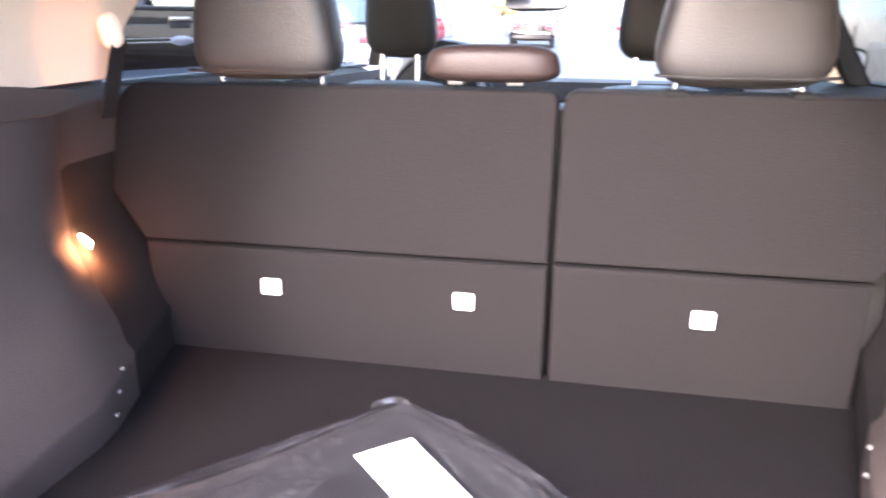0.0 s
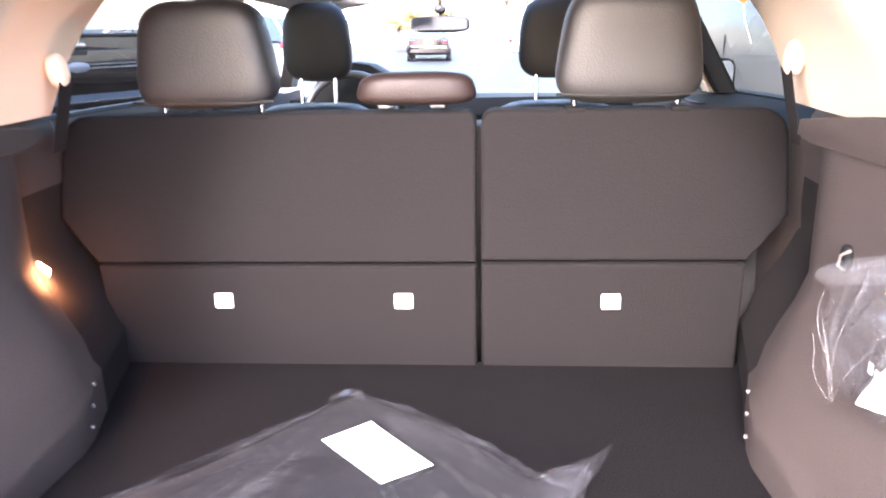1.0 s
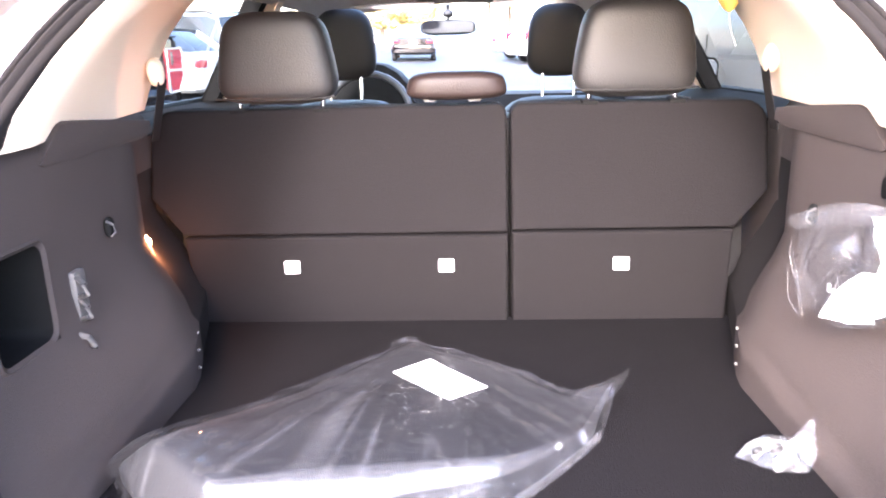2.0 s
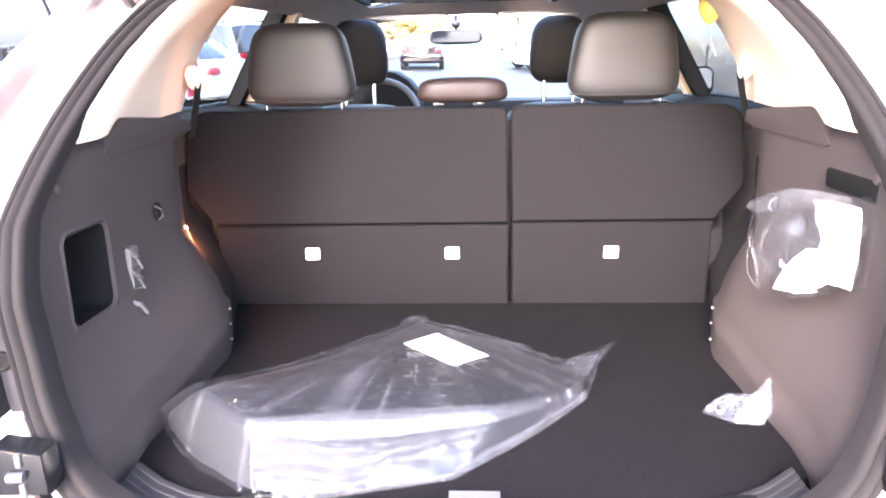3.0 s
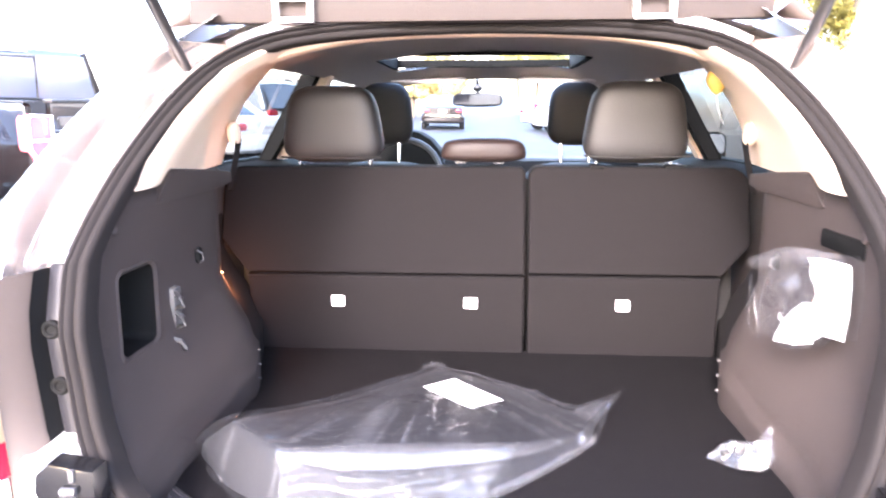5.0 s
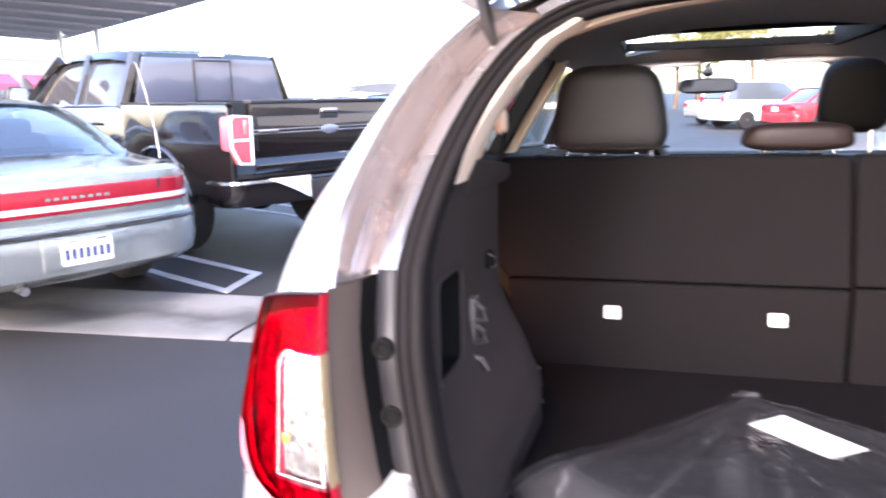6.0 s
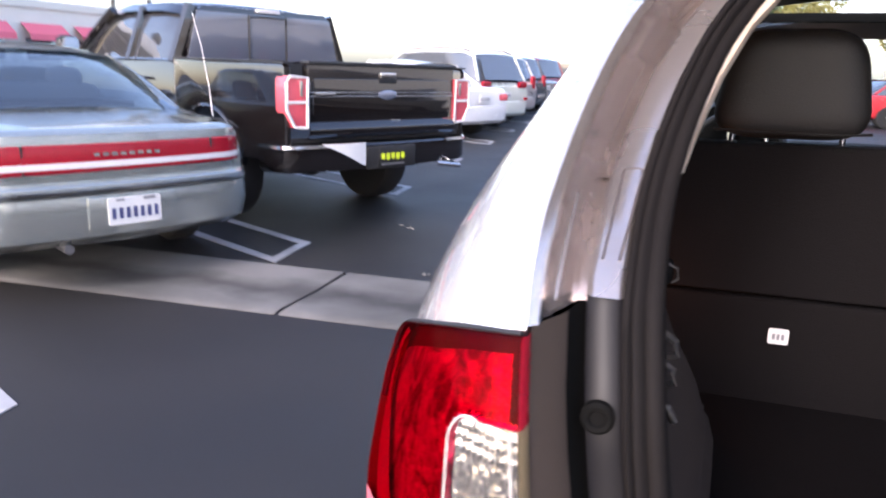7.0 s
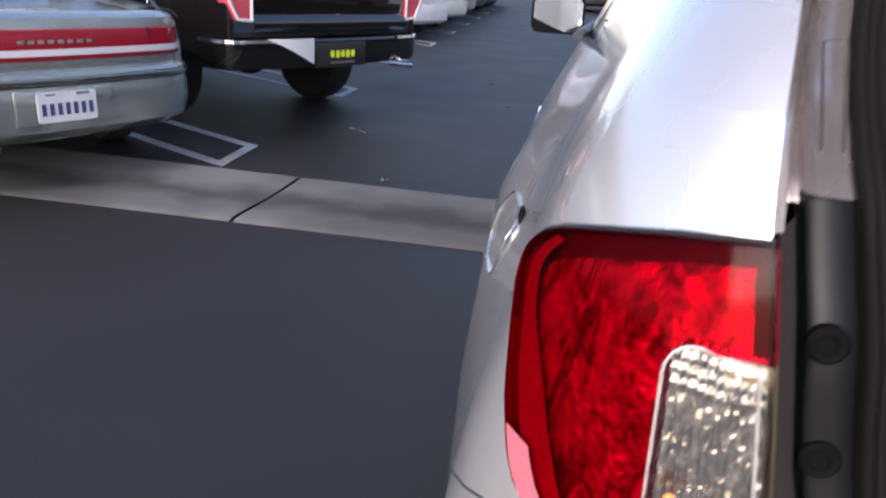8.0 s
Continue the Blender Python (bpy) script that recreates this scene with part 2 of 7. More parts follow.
M_RIM = mat("alloy_rim", (0.45, 0.45, 0.46), 0.3, metal=0.9, vary=0.08, bump=0)
M_LAMPLENS = clear("red_lens", (0.92, 0.006, 0.095), 0.003, rough=0.03, edge=0.05)
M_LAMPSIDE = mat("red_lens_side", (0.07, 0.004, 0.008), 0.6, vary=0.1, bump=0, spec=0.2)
M_DIMMIRROR = mat("mirror_with_dark_reflection", (0.05, 0.05, 0.055), 0.15, metal=0.5, vary=0.0, bump=0)
M_GREENGLASS = clear("green_window_glass", (0.5, 0.56, 0.52), 0.02)
M_PRIVACY = clear("dark_privacy_glass", (0.25, 0.27, 0.26), 0.02)
M_FOLD = clear("white_folded_film", (0.95, 0.95, 0.96), 0.05, milk=0.03, rough=0.06, bump=0.5, scale=26, edge=0.6, ridge=True)
M_POUCH = clear("creased_pouch_film", (0.95, 0.955, 0.97), 0.040, milk=0.016, rough=0.05, bump=0.8, scale=15, edge=0.7, ridge=True)
M_CLEARLENS = clear("clear_lens", (0.97, 0.96, 0.95), 0.05, rough=0.03, edge=0.4)
M_REFLECTOR = mottled("faceted_lamp_reflector", (0.27, 0.24, 0.24), (0.60, 0.54, 0.54))
M_LAMPDARK = mat("dark_lamp_border", (0.045, 0.014, 0.016), 0.6, vary=0.3, scale=20, bump=0, spec=0.06)
M_LAMPEDGE = mat("bright_red_lens_edge", (0.42, 0.012, 0.03), 0.25, vary=0.15, bump=0, spec=0.5)
M_GILT = mat("gilt_edge", (0.55, 0.42, 0.25), 0.35, metal=0.6, vary=0.2, bump=0)
M_AMBER = mat("amber_bulb_glass", (0.75, 0.25, 0.03), 0.15, bump=0, coat=1.0)
M_CHANNEL = mat("brown_shaded_channel_paint", (0.72, 0.63, 0.59), 0.24, metal=0.85, vary=0.22, scale=14, bump=0, coat=0.15)
M_JAMB = mat("satin_champagne_paint", (0.64, 0.59, 0.58), 0.27, metal=0.85, vary=0.08, scale=7, bump=0, coat=0.15)
M_SLOT = mat("shaded_champagne_paint", (0.10, 0.085, 0.085), 0.5, metal=0.3, vary=0.1, bump=0)
M_RELEASE = mat("worn_grey_release_plate", (0.105, 0.10, 0.098), 0.55, metal=0.3, vary=0.2, bump=0.05)
M_PIN = mat("worn_grey_pin", (0.085, 0.080, 0.077), 0.5, metal=0.3, vary=0.2, bump=0)
M_AUTUMN = mat("pale_autumn_leaves", (0.50, 0.40, 0.16), 0.7, vary=0.35, scale=1.5, grain=8, bump=0)
M_LAMPPINK = mat("pale_red_reflector", (0.72, 0.16, 0.20), 0.3, vary=0.1, bump=0, coat=0.3)
M_CLEARRIM = mat("pale_lens_rim", (0.72, 0.70, 0.68), 0.15, metal=0.3, bump=0, coat=0.6)
M_RIBS = mat("silvered_ribs", (0.95, 0.93, 0.92), 0.10, metal=1.0, vary=0.5, scale=90, grain=200, bump=0.6, stretch=(1, 1, 0.25))
M_ROOFGLASS = clear("roof_glass", (0.8, 0.85, 0.85), 0.02, edge=0.05)
M_LAMPRED = mat("red_lamp_plastic", (0.33, 0.008, 0.02), 0.12, vary=0.3, scale=14, grain=60, bump=0, coat=0.35, spec=0.3)
M_LAMPCLEAR = mat("clear_ribbed_lamp_plastic", (0.66, 0.62, 0.58), 0.12, metal=0.7, vary=0.3, scale=30, grain=90, bump=0.2, coat=1.0)
M_TRUCKLAMP = mat("pinkish_red_lamp_plastic", (0.68, 0.10, 0.13), 0.15, vary=0.3, scale=14, grain=60, bump=0, coat=0.8, spec=0.5)
M_LAMPWHITE = mat("white_lamp_strip", (0.75, 0.72, 0.72), 0.2, vary=0.1, bump=0, coat=0.6)
M_YELLOW = mat("yellow_spot", (0.95, 0.66, 0.16), 0.5, vary=0.06, bump=0)
M_ACID = mat("yellow_green_print", (0.62, 0.75, 0.03), 0.5, vary=0.05, bump=0)
M_STUCCO = mat("cream_stucco", (0.82, 0.77, 0.69), 0.9, vary=0.08, scale=1.5, grain=60, bump=0.4)
M_ROOFING = mat("grey_painted_metal", (0.80, 0.79, 0.80), 0.6, vary=0.15, scale=0.8, grain=40, bump=0.1)
M_AWNING = mat("red_awning_cloth", (0.82, 0.17, 0.23), 0.8, vary=0.1, scale=2, bump=0.2)
M_LEAF = mat("yellow_green_leaves", (0.22, 0.20, 0.05), 0.7, vary=0.4, scale=1.5, grain=8, bump=0)
M_LEAFGREEN = mat("green_leaves", (0.07, 0.11, 0.03), 0.7, vary=0.4, scale=1.5, grain=8, bump=0)
M_BARK = mat("bark", (0.13, 0.09, 0.06), 0.9, vary=0.3, scale=8, grain=40, bump=0.5)
M_MATS = mat("dark_grey_mat", (0.006715, 0.006636, 0.0079), 0.7, vary=0.2, scale=9, grain=300, bump=0.3)
M_BLUEINK = mat("dark_blue_ink", (0.05, 0.06, 0.16), 0.6, bump=0)
M_EMBLEM = mat("blue_grey_emblem", (0.25, 0.28, 0.36), 0.25, metal=0.5, bump=0, coat=1.0)
M_SEDANGLASS = clear("blue_tinted_glass", (0.62, 0.72, 0.80), 0.24, rough=0.02, edge=0.6)
M_CABGLASS = mat("smoked_cab_glass", (0.040, 0.040, 0.042), 0.05, vary=0.3, scale=2, bump=0, spec=0.8, coat=1.0)
M_TRUCKGLASS = mat("blue_grey_glass", (0.12, 0.13, 0.165), 0.08, vary=0.2, scale=2, bump=0, spec=0.9, coat=1.0)


def gutter_material():
    """Concrete with a ragged dark band of silt along the low line of the gutter."""
    g = mat("gutter_concrete", (0.175, 0.170, 0.162), 0.85, vary=0.35, scale=3, grain=120, bump=0.35, stains=0.5, rand=0.12)
    n, l = g.node_tree.nodes, g.node_tree.links
    bsdf = n["Principled BSDF"]
    paint = bsdf.inputs["Base Color"].links[0].from_socket
    co = n.new("ShaderNodeTexCoord")
    sep = n.new("ShaderNodeSeparateXYZ")
    l.new(co.outputs["Object"], sep.inputs[0])
    mul = n.new("ShaderNodeMath")
    mul.operation, mul.inputs[1].default_value, mul.inputs[2].default_value = "MULTIPLY_ADD", -0.081, -2.50
    l.new(sep.outputs["X"], mul.inputs[0])
    off = n.new("ShaderNodeMath")
    l.new(sep.outputs["Y"], off.inputs[0])
    l.new(mul.outputs[0], off.inputs[1])
    wob = n.new("ShaderNodeTexNoise")
    wob.inputs["Scale"].default_value, wob.inputs["Detail"].default_value = 2.2, 5.0
    l.new(co.outputs["Object"], wob.inputs["Vector"])
    shift = n.new("ShaderNodeMath")
    shift.operation, shift.inputs[1].default_value, shift.inputs[2].default_value = "MULTIPLY_ADD", 0.5, -0.25
    l.new(wob.outputs["Fac"], shift.inputs[0])
    tot = n.new("ShaderNodeMath")
    l.new(off.outputs[0], tot.inputs[0])
    l.new(shift.outputs[0], tot.inputs[1])
    ab = n.new("ShaderNodeMath")
    ab.operation = "ABSOLUTE"
    l.new(tot.outputs[0], ab.inputs[0])
    rr = n.new("ShaderNodeValToRGB")
    rr.color_ramp.elements[0].position, rr.color_ramp.elements[1].position = 0.03, 0.2
    rr.color_ramp.elements[0].color, rr.color_ramp.elements[1].color = (0.42, 0.42, 0.42, 1), (1, 1, 1, 1)
    l.new(ab.outputs[0], rr.inputs[0])
    mx = n.new("ShaderNodeMix")
    mx.data_type, mx.blend_type = "RGBA", "MULTIPLY"
    mx.inputs["Factor"].default_value = 1.0
    l.new(paint, mx.inputs["A"])
    l.new(rr.outputs[0], mx.inputs["B"])
    l.new(mx.outputs["Result"], bsdf.inputs["Base Color"])
    return g


M_GUTTER = gutter_material()
M_GUIDE = mat("satin_light_guide", (0.20, 0.16, 0.16), 0.5, vary=0.35, scale=45, grain=300, bump=0.3)
M_BOLT = mat("dull_dark_metal", (0.10, 0.10, 0.105), 0.45, metal=0.6, vary=0.15, bump=0.05)
M_GREYCLOTH = mat("grey_seat_cloth", (0.16, 0.16, 0.17), 0.9, vary=0.12, scale=6, grain=200, bump=0.2)
M_VANPAINT = mat("pale_green_grey_car_paint", (0.72, 0.75, 0.68), 0.3, metal=0.25, vary=0.04, scale=1.5, grain=700, bump=0, coat=0.6)


# ---- mesh helpers ----
def part(name, bm, material, parent=None, label="", smooth=38, m=None):
    """Links a bmesh as one mesh object under a thing or a part."""
    bm.normal_update()
    limit = radians(smooth)
    for e in bm.edges:
        e.smooth = len(e.link_faces) == 2 and e.calc_face_angle(0.0) < limit
    for face in bm.faces:
        face.smooth = True
    me = bpy.data.meshes.new(name)
    bm.to_mesh(me)
    bm.free()
    me.materials.append(material)
    ob = new(name, me)
    if parent:
        ob.parent = parent
    if m is not None:
        ob.matrix_basis = m
    if label:
        ob["label"] = label
    return ob


def empty(name, m=None):
    ob = new(name)
    ob.empty_display_size = 0.1
    if m is not None:
        ob.matrix_basis = m
    return ob


def loft(rings, closed=False, caps=False, bm=None):
    """Quads between successive rings of equal length. closed: each ring is a loop."""
    bm = bm or bmesh.new()
    rows = [[bm.verts.new(p) for p in ring] for ring in rings]
    n = len(rings[0])
    for a, b in zip(rows, rows[1:]):
        for i in range(n if closed else n - 1):
            j = (i + 1) % n
            try:
                bm.faces.new((a[i], a[j], b[j], b[i]))
            except ValueError:
                pass
    if caps:
        bm.faces.new(list(reversed(rows[0])))
        bm.faces.new(rows[-1])
    bmesh.ops.recalc_face_normals(bm, faces=bm.faces)
    return bm


def box(x0, x1, y0, y1, z0, z1, bevel=0.0, seg=2, bm=None):
    b = bmesh.new()
    vs = [b.verts.new((x, y, z)) for x in (x0, x1) for y in (y0, y1) for z in (z0, z1)]
    for f in ((0, 1, 3, 2), (4, 6, 7, 5), (0, 4, 5, 1), (2, 3, 7, 6), (0, 2, 6, 4), (1, 5, 7, 3)):
        b.faces.new([vs[i] for i in f])
    bmesh.ops.recalc_face_normals(b, faces=b.faces)
    if bevel:
        bmesh.ops.bevel(b, geom=list(b.edges), offset=bevel, segments=seg, profile=0.6, affect="EDGES")
    return joined(bm, b) if bm else b


def joined(a, b):
    """Moves all of bmesh b into a."""
    me = bpy.data.meshes.new("tmp")
    b.to_mesh(me)
    b.free()
    a.from_mesh(me)
    bpy.data.meshes.remove(me)
    return a


def prism(outline, axis, lo, hi, bevel=0.0, seg=2, bend=None):
    """A closed outline pushed along an axis. The outline's pairs are the other two axes in order."""
    def at(u, v, w):
        p = {"x": (w, u, v), "y": (u, w, v), "z": (u, v, w)}[axis]
        return bend(*p) if bend else p
    b = bmesh.new()
    r0 = [b.verts.new(at(u, v, lo)) for u, v in outline]
    r1 = [b.verts.new(at(u, v, hi)) for u, v in outline]
    n = len(outline)
    f0, f1 = b.faces.new(r0), b.faces.new(r1)
    for i in range(n):
        b.faces.new((r0[i], r0[(i + 1) % n], r1[(i + 1) % n], r1[i]))
    bmesh.ops.recalc_face_normals(b, faces=b.faces)
    if bevel:
        rim = list(f0.edges) + list(f1.edges)
        bmesh.ops.bevel(b, geom=rim, offset=bevel, segments=seg, profile=0.6, affect="EDGES")
    return b


def rounded(x0, x1, z0, z1, r, n=5):
    """A rectangle with round corners, as pairs."""
    pts = []
    for cx, cz, a0 in ((x1 - r, z1 - r, 0), (x0 + r, z1 - r, 90), (x0 + r, z0 + r, 180), (x1 - r, z0 + r, 270)):
        for k in range(n + 1):
            a = radians(a0 + 90 * k / n)
            pts.append((cx + r * math.cos(a), cz + r * math.sin(a)))
    return pts


def tube(points, radius, sides=8, bm=None, caps=True):
    """A round bar along points; radius is a number or one for each point."""
    pts = [Vector(p) for p in points]
    rings = []
    up = Vector((0.13, 0.21, 1)).normalized()
    for i, p in enumerate(pts):
        d = (pts[min(i + 1, len(pts) - 1)] - pts[max(i - 1, 0)]).normalized()
        a = d.cross(up)
        a = a.normalized() if a.length > 1e-3 else d.cross(Vector((1, 0, 0))).normalized()
        c = d.cross(a)
        r = radius[i] if isinstance(radius, (list, tuple)) else radius
        rings.append([p + r * (math.cos(2 * math.pi * k / sides) * a + math.sin(2 * math.pi * k / sides) * c) for k in range(sides)])
    b = loft(rings, True, caps)
    return joined(bm, b) if bm else b


def lathe(profile, sides=24, m=None):
    """Turns pairs (radius, height) round the z axis."""
    rings = [[(r * math.cos(2 * math.pi * k / sides), r * math.sin(2 * math.pi * k / sides), z) for k in range(sides)] for r, z in profile]
    b = loft(rings, True, True)
    if m is not None:
        b.transform(m)
    return b


def pillow(w, d, h, power=3.2, taper=0.0, nu=28, nv=18):
    """A soft block: a superellipsoid, narrower towards the top by taper."""
    def s(v, e):
        return math.copysign(abs(v) ** (2 / e), v)
    rings = []
    for j in range(1, nv):
        v = -math.pi / 2 + math.pi * j / nv
        ring = []
        for i in range(nu):
            u = 2 * math.pi * i / nu
            z = s(math.sin(v), power)
            k = 1 - taper * (z + 1) / 2
            ring.append((w / 2 * k * s(math.cos(v), power) * s(math.cos(u), power), d / 2 * s(math.cos(v), power) * s(math.sin(u), power), h / 2 * z))
        rings.append(ring)
    return loft(rings, True, True)


def line(table, v):
    """Linear interpolation in a table of pairs."""
    if v <= table[0][0]:
        return table[0][1]
    for (a, fa), (b, fb) in zip(table, table[1:]):
        if v <= b:
            return fa + (fb - fa) * (v - a) / (b - a)
    return table[-1][1]


def eased(table, v):
    """Smooth interpolation in a table of pairs, with the slope of the neighbours at each."""
    if v <= table[0][0] or v >= table[-1][0]:
        return line(table, v)
    i = max(k for k in range(len(table) - 1) if table[k][0] <= v)
    def slope(k):
        a, b = table[max(0, k - 1)], table[min(len(table) - 1, k + 1)]
        return (b[1] - a[1]) / (b[0] - a[0])
    (a, fa), (b, fb) = table[i], table[i + 1]
    w = b - a
    t = (v - a) / w
    return (2 * t ** 3 - 3 * t * t + 1) * fa + (t ** 3 - 2 * t * t + t) * w * slope(i) + (3 * t * t - 2 * t ** 3) * fb + (t ** 3 - t * t) * w * slope(i + 1)


def smooth_line(points, n):
    """n points along a Catmull-Rom curve through the points given."""
    pts = [Vector(p) for p in points]
    pts = [2 * pts[0] - pts[1]] + pts + [2 * pts[-1] - pts[-2]]
    segs = len(pts) - 3
    out_pts = []
    for k in range(n):
        t = k * segs / (n - 1)
        i = min(int(t), segs - 1)
        t -= i
        a, b, c, d = pts[i : i + 4]
        out_pts.append(0.5 * (2 * b + (c - a) * t + (2 * a - 5 * b + 4 * c - d) * t * t + (3 * b - a - 3 * c + d) * t ** 3))
    return out_pts


def mirrored(bm):
    for v in bm.verts:
        v.co.x = -v.co.x
    bmesh.ops.reverse_faces(bm, faces=bm.faces)
    return bm


# ---- the setting: lot ----
def flat(outline, z, thick=0.004):
    return prism(outline, "z", z - thick, z)


bm = bmesh.new()
cuts = [-400, -60, -20, -8, -4, 0, 4, 8, 20, 60, 400]
rows = [[bm.verts.new((x, y + 20, 0)) for x in cuts] for y in cuts]
for ra, rb in zip(rows, rows[1:]):
    for i in range(len(cuts) - 1):
        bm.faces.new((ra[i], ra[i + 1], rb[i + 1], rb[i]))
tagged(part("ground", bm, M_ASPHALT), "dark grey worn asphalt of a car park", "ground", kind="structure")


def gutter_y(x, far):
    return 2.95 + 0.07 * x if far else 2.13 + 0.092 * x


def gutter():
    g = empty("gutter")
    tagged(g, "shallow pale concrete drainage gutter with dark joints", "gutter", kind="structure")
    joints = [-17.4, -14.4, -11.4, -8.5, -5.6, -2.66, 0.3, 3.3, 6.3, 9.3]
    for a, b in zip(joints, joints[1:]):
        a, b = a + 0.012, b - 0.012
        rings = []
        for x in (a, (a + b) / 2, b):
            n, f = gutter_y(x, False), gutter_y(x, True)
            rings.append([(x, n, 0.001), (x, n + 0.02, 0.010), (x, n + 0.08, 0.016), (x, n + 0.36 * (f - n), 0.011), (x, n + 0.5 * (f - n), 0.006), (x, n + 0.64 * (f - n), 0.011), (x, f - 0.01, 0.02), (x, f, 0.002)])
        part("slab", loft(rings), M_GUTTER, g)


gutter()

AISLE = Vector((-0.285, 2.87, 0)) / 2.884
STALL = 66.5
HEAD = Vector((-math.sin(radians(STALL)), math.cos(radians(STALL)), 0))


def hairpin(tip):
    """A stall marking: two parallel painted lines joined at the end."""
    w, gap, far = 0.09, 0.62, 4.8
    start = Vector(tip)
    along = AISLE * 0.62
    b = bmesh.new()
    for o in (0, 1):
        p = start + along * o
        side = along.normalized() * w * (1 if o == 0 else -1)
        q = p + HEAD * far
        joined(b, flat([(p.x, p.y), (p.x + side.x, p.y + side.y), (q.x + side.x, q.y + side.y), (q.x, q.y)], 0.005))
    p, q = start, start + along
    back_in = HEAD * w
    joined(b, flat([(p.x, p.y), (q.x, q.y), (q.x + back_in.x, q.y + back_in.y), (p.x + back_in.x, p.y + back_in.y)], 0.0065))
    return tagged(part("stall_marking", b, M_LINE), "worn white painted hairpin line between parking stalls", "road marking", "stall markings", "structure")


for n in range(-2, 9):
    t = Vector((-3.23, 2.80, 0)) + AISLE * 2.884 * n
    hairpin(t)


# ---- the open car ----
REAR = [(0.40, -0.96), (0.76, -0.945), (0.81, -0.928), (0.88, -0.898), (0.99, -0.875), (1.08, -0.866), (1.17, -0.82), (1.262, -0.71), (1.469, -0.48), (1.57, -0.33), (1.66, -0.1)]
SIDE = [(0.25, 0.84), (0.34, 0.905), (0.5, 0.945), (0.72, 0.968), (0.86, 0.966), (1.0, 0.948), (1.12, 0.915), (1.2, 0.88), (1.3, 0.835), (1.42, 0.775), (1.52, 0.715), (1.58, 0.66), (1.63, 0.58)]
CORNER = [(0.25, 0.82), (0.5, 0.905), (0.72, 0.925), (0.86, 0.906), (0.95, 0.885), (1.13, 0.842), (1.2, 0.815), (1.3, 0.765), (1.4, 0.715), (1.5, 0.655), (1.58, 0.59)]
SKIN_X = [(0.4, 0.65), (0.85, 0.656), (1.0, 0.672), (1.16, 0.69), (1.22, 0.69), (1.262, 0.686), (1.345, 0.672), (1.42, 0.648), (1.5, 0.60), (1.58, 0.535)]
SKIN_Y = [(0.4, -0.97), (0.85, -0.962), (0.95, -0.957), (1.0, -0.95), (1.09, -0.932), (1.155, -0.906), (1.219, -0.876), (1.262, -0.842), (1.30, -0.800), (1.345, -0.748), (1.40, -0.680), (1.469, -0.590), (1.57, -0.425), (1.62, -0.31)]

suv = empty("suv", BASE)
tagged(suv, "champagne silver crossover car with its rear hatch open", "car")


def skin_row(z, push=0.0, reach=3.35):
    """One level of the left outer skin: from the hatch edge round the corner and along the side."""
    x0, y0, xc = eased(SKIN_X, z), eased(SKIN_Y, z), eased(CORNER, z)
    row = [(-x0, y0 - push, z)]
    for k in range(1, 9):
        a = math.pi / 2 * k / 8
        row.append((-(x0 + (xc - x0) * math.sin(a) ** 1.15) - push * math.sin(a), y0 + 0.26 * (1 - math.cos(a)) - push * math.cos(a), z))
    end = row[-1][1]
    for y in (-0.5, -0.35, -0.15, 0.1, 0.5, 1.0, 1.5, 2.0, 2.5, 2.95, reach):
        if y > end + 0.03:
            s = min(1.0, (y - end) / (0.32 if z < 1.02 else 0.32 + 0.23 * min(1, (z - 1.02) / 0.1)))
            s = s * s * (3 - 2 * s)
            x = xc + (eased(SIDE, z) - xc) * s
            if y > 2.4:
                x -= 0.16 * ((y - 2.4) / 0.95) ** 2
            row.append((-x - push, y, z))
        else:
            row.append((-xc - push, end + 0.001 * len(row), z))
    return row


# lower side skin, up to the window line; above it only the rear pillar
levels = [0.28, 0.4, 0.5, 0.6, 0.7] + [0.75 + 0.475 * k / 24 for k in range(25)]
for flip in (False, True):
    b = loft([skin_row(z) for z in levels])
    part("side_panel", mirrored(b) if flip else b, M_PAINT, suv)
    top = [1.225 + 0.395 * k / 24 for k in range(25)]
    rings = []
    for z in top:
        row = [p for p in skin_row(z) if p[1] < 0.3][:13]
        lean = 0.12 + 0.25 * (1.62 - z)
        row = row[:9] + [(row[8][0] + (-(eased(SIDE, z)) - row[8][0]) * k / 4, row[8][1] + (max(lean, row[8][1] + 0.05) - row[8][1]) * k / 4, z) for k in (1, 2, 3, 4)]
        rings.append(row)
    b = loft(rings)
    part("rear_pillar", mirrored(b) if flip else b, M_PAINT, suv)

# roof with the sunroof opening
def roof_z(x, y):
    rise = 0.07 * math.exp(-((y - 0.55) / 0.65) ** 2)
    return 1.622 + rise - 0.11 * (abs(x) / 0.62) ** 2.6


def liner_z(x, y):
    return 1.60 + 0.018 * math.exp(-((y - 0.9) / 0.9) ** 2) - 0.05 * max(0.0, (y - 1.5) / 0.16) - 0.09 * (abs(x) / 0.62) ** 2.6


xs_roof = [-0.62, -0.52, -0.42, -0.2, 0.0, 0.2, 0.34, 0.52, 0.62]
ys_roof = [-0.36, -0.2, 0.05, 0.4, 0.85, 1.45, 1.54, 1.66]
for name, material, level in (("roof_panel", M_PAINT, roof_z), ("headliner", M_LINER, liner_z)):
    b = bmesh.new()
    grid = [[b.verts.new((x, y, level(x, y))) for x in xs_roof] for y in ys_roof]
    for j in range(len(ys_roof) - 1):
        for i in range(len(xs_roof) - 1):
            if ys_roof[j] == 0.85 and -0.43 < xs_roof[i] < 0.33:
                continue
            b.faces.new((grid[j][i], grid[j][i + 1], grid[j + 1][i + 1], grid[j + 1][i]))
    part(name, b, material, suv, "grey cloth headliner" if name == "headliner" else "")
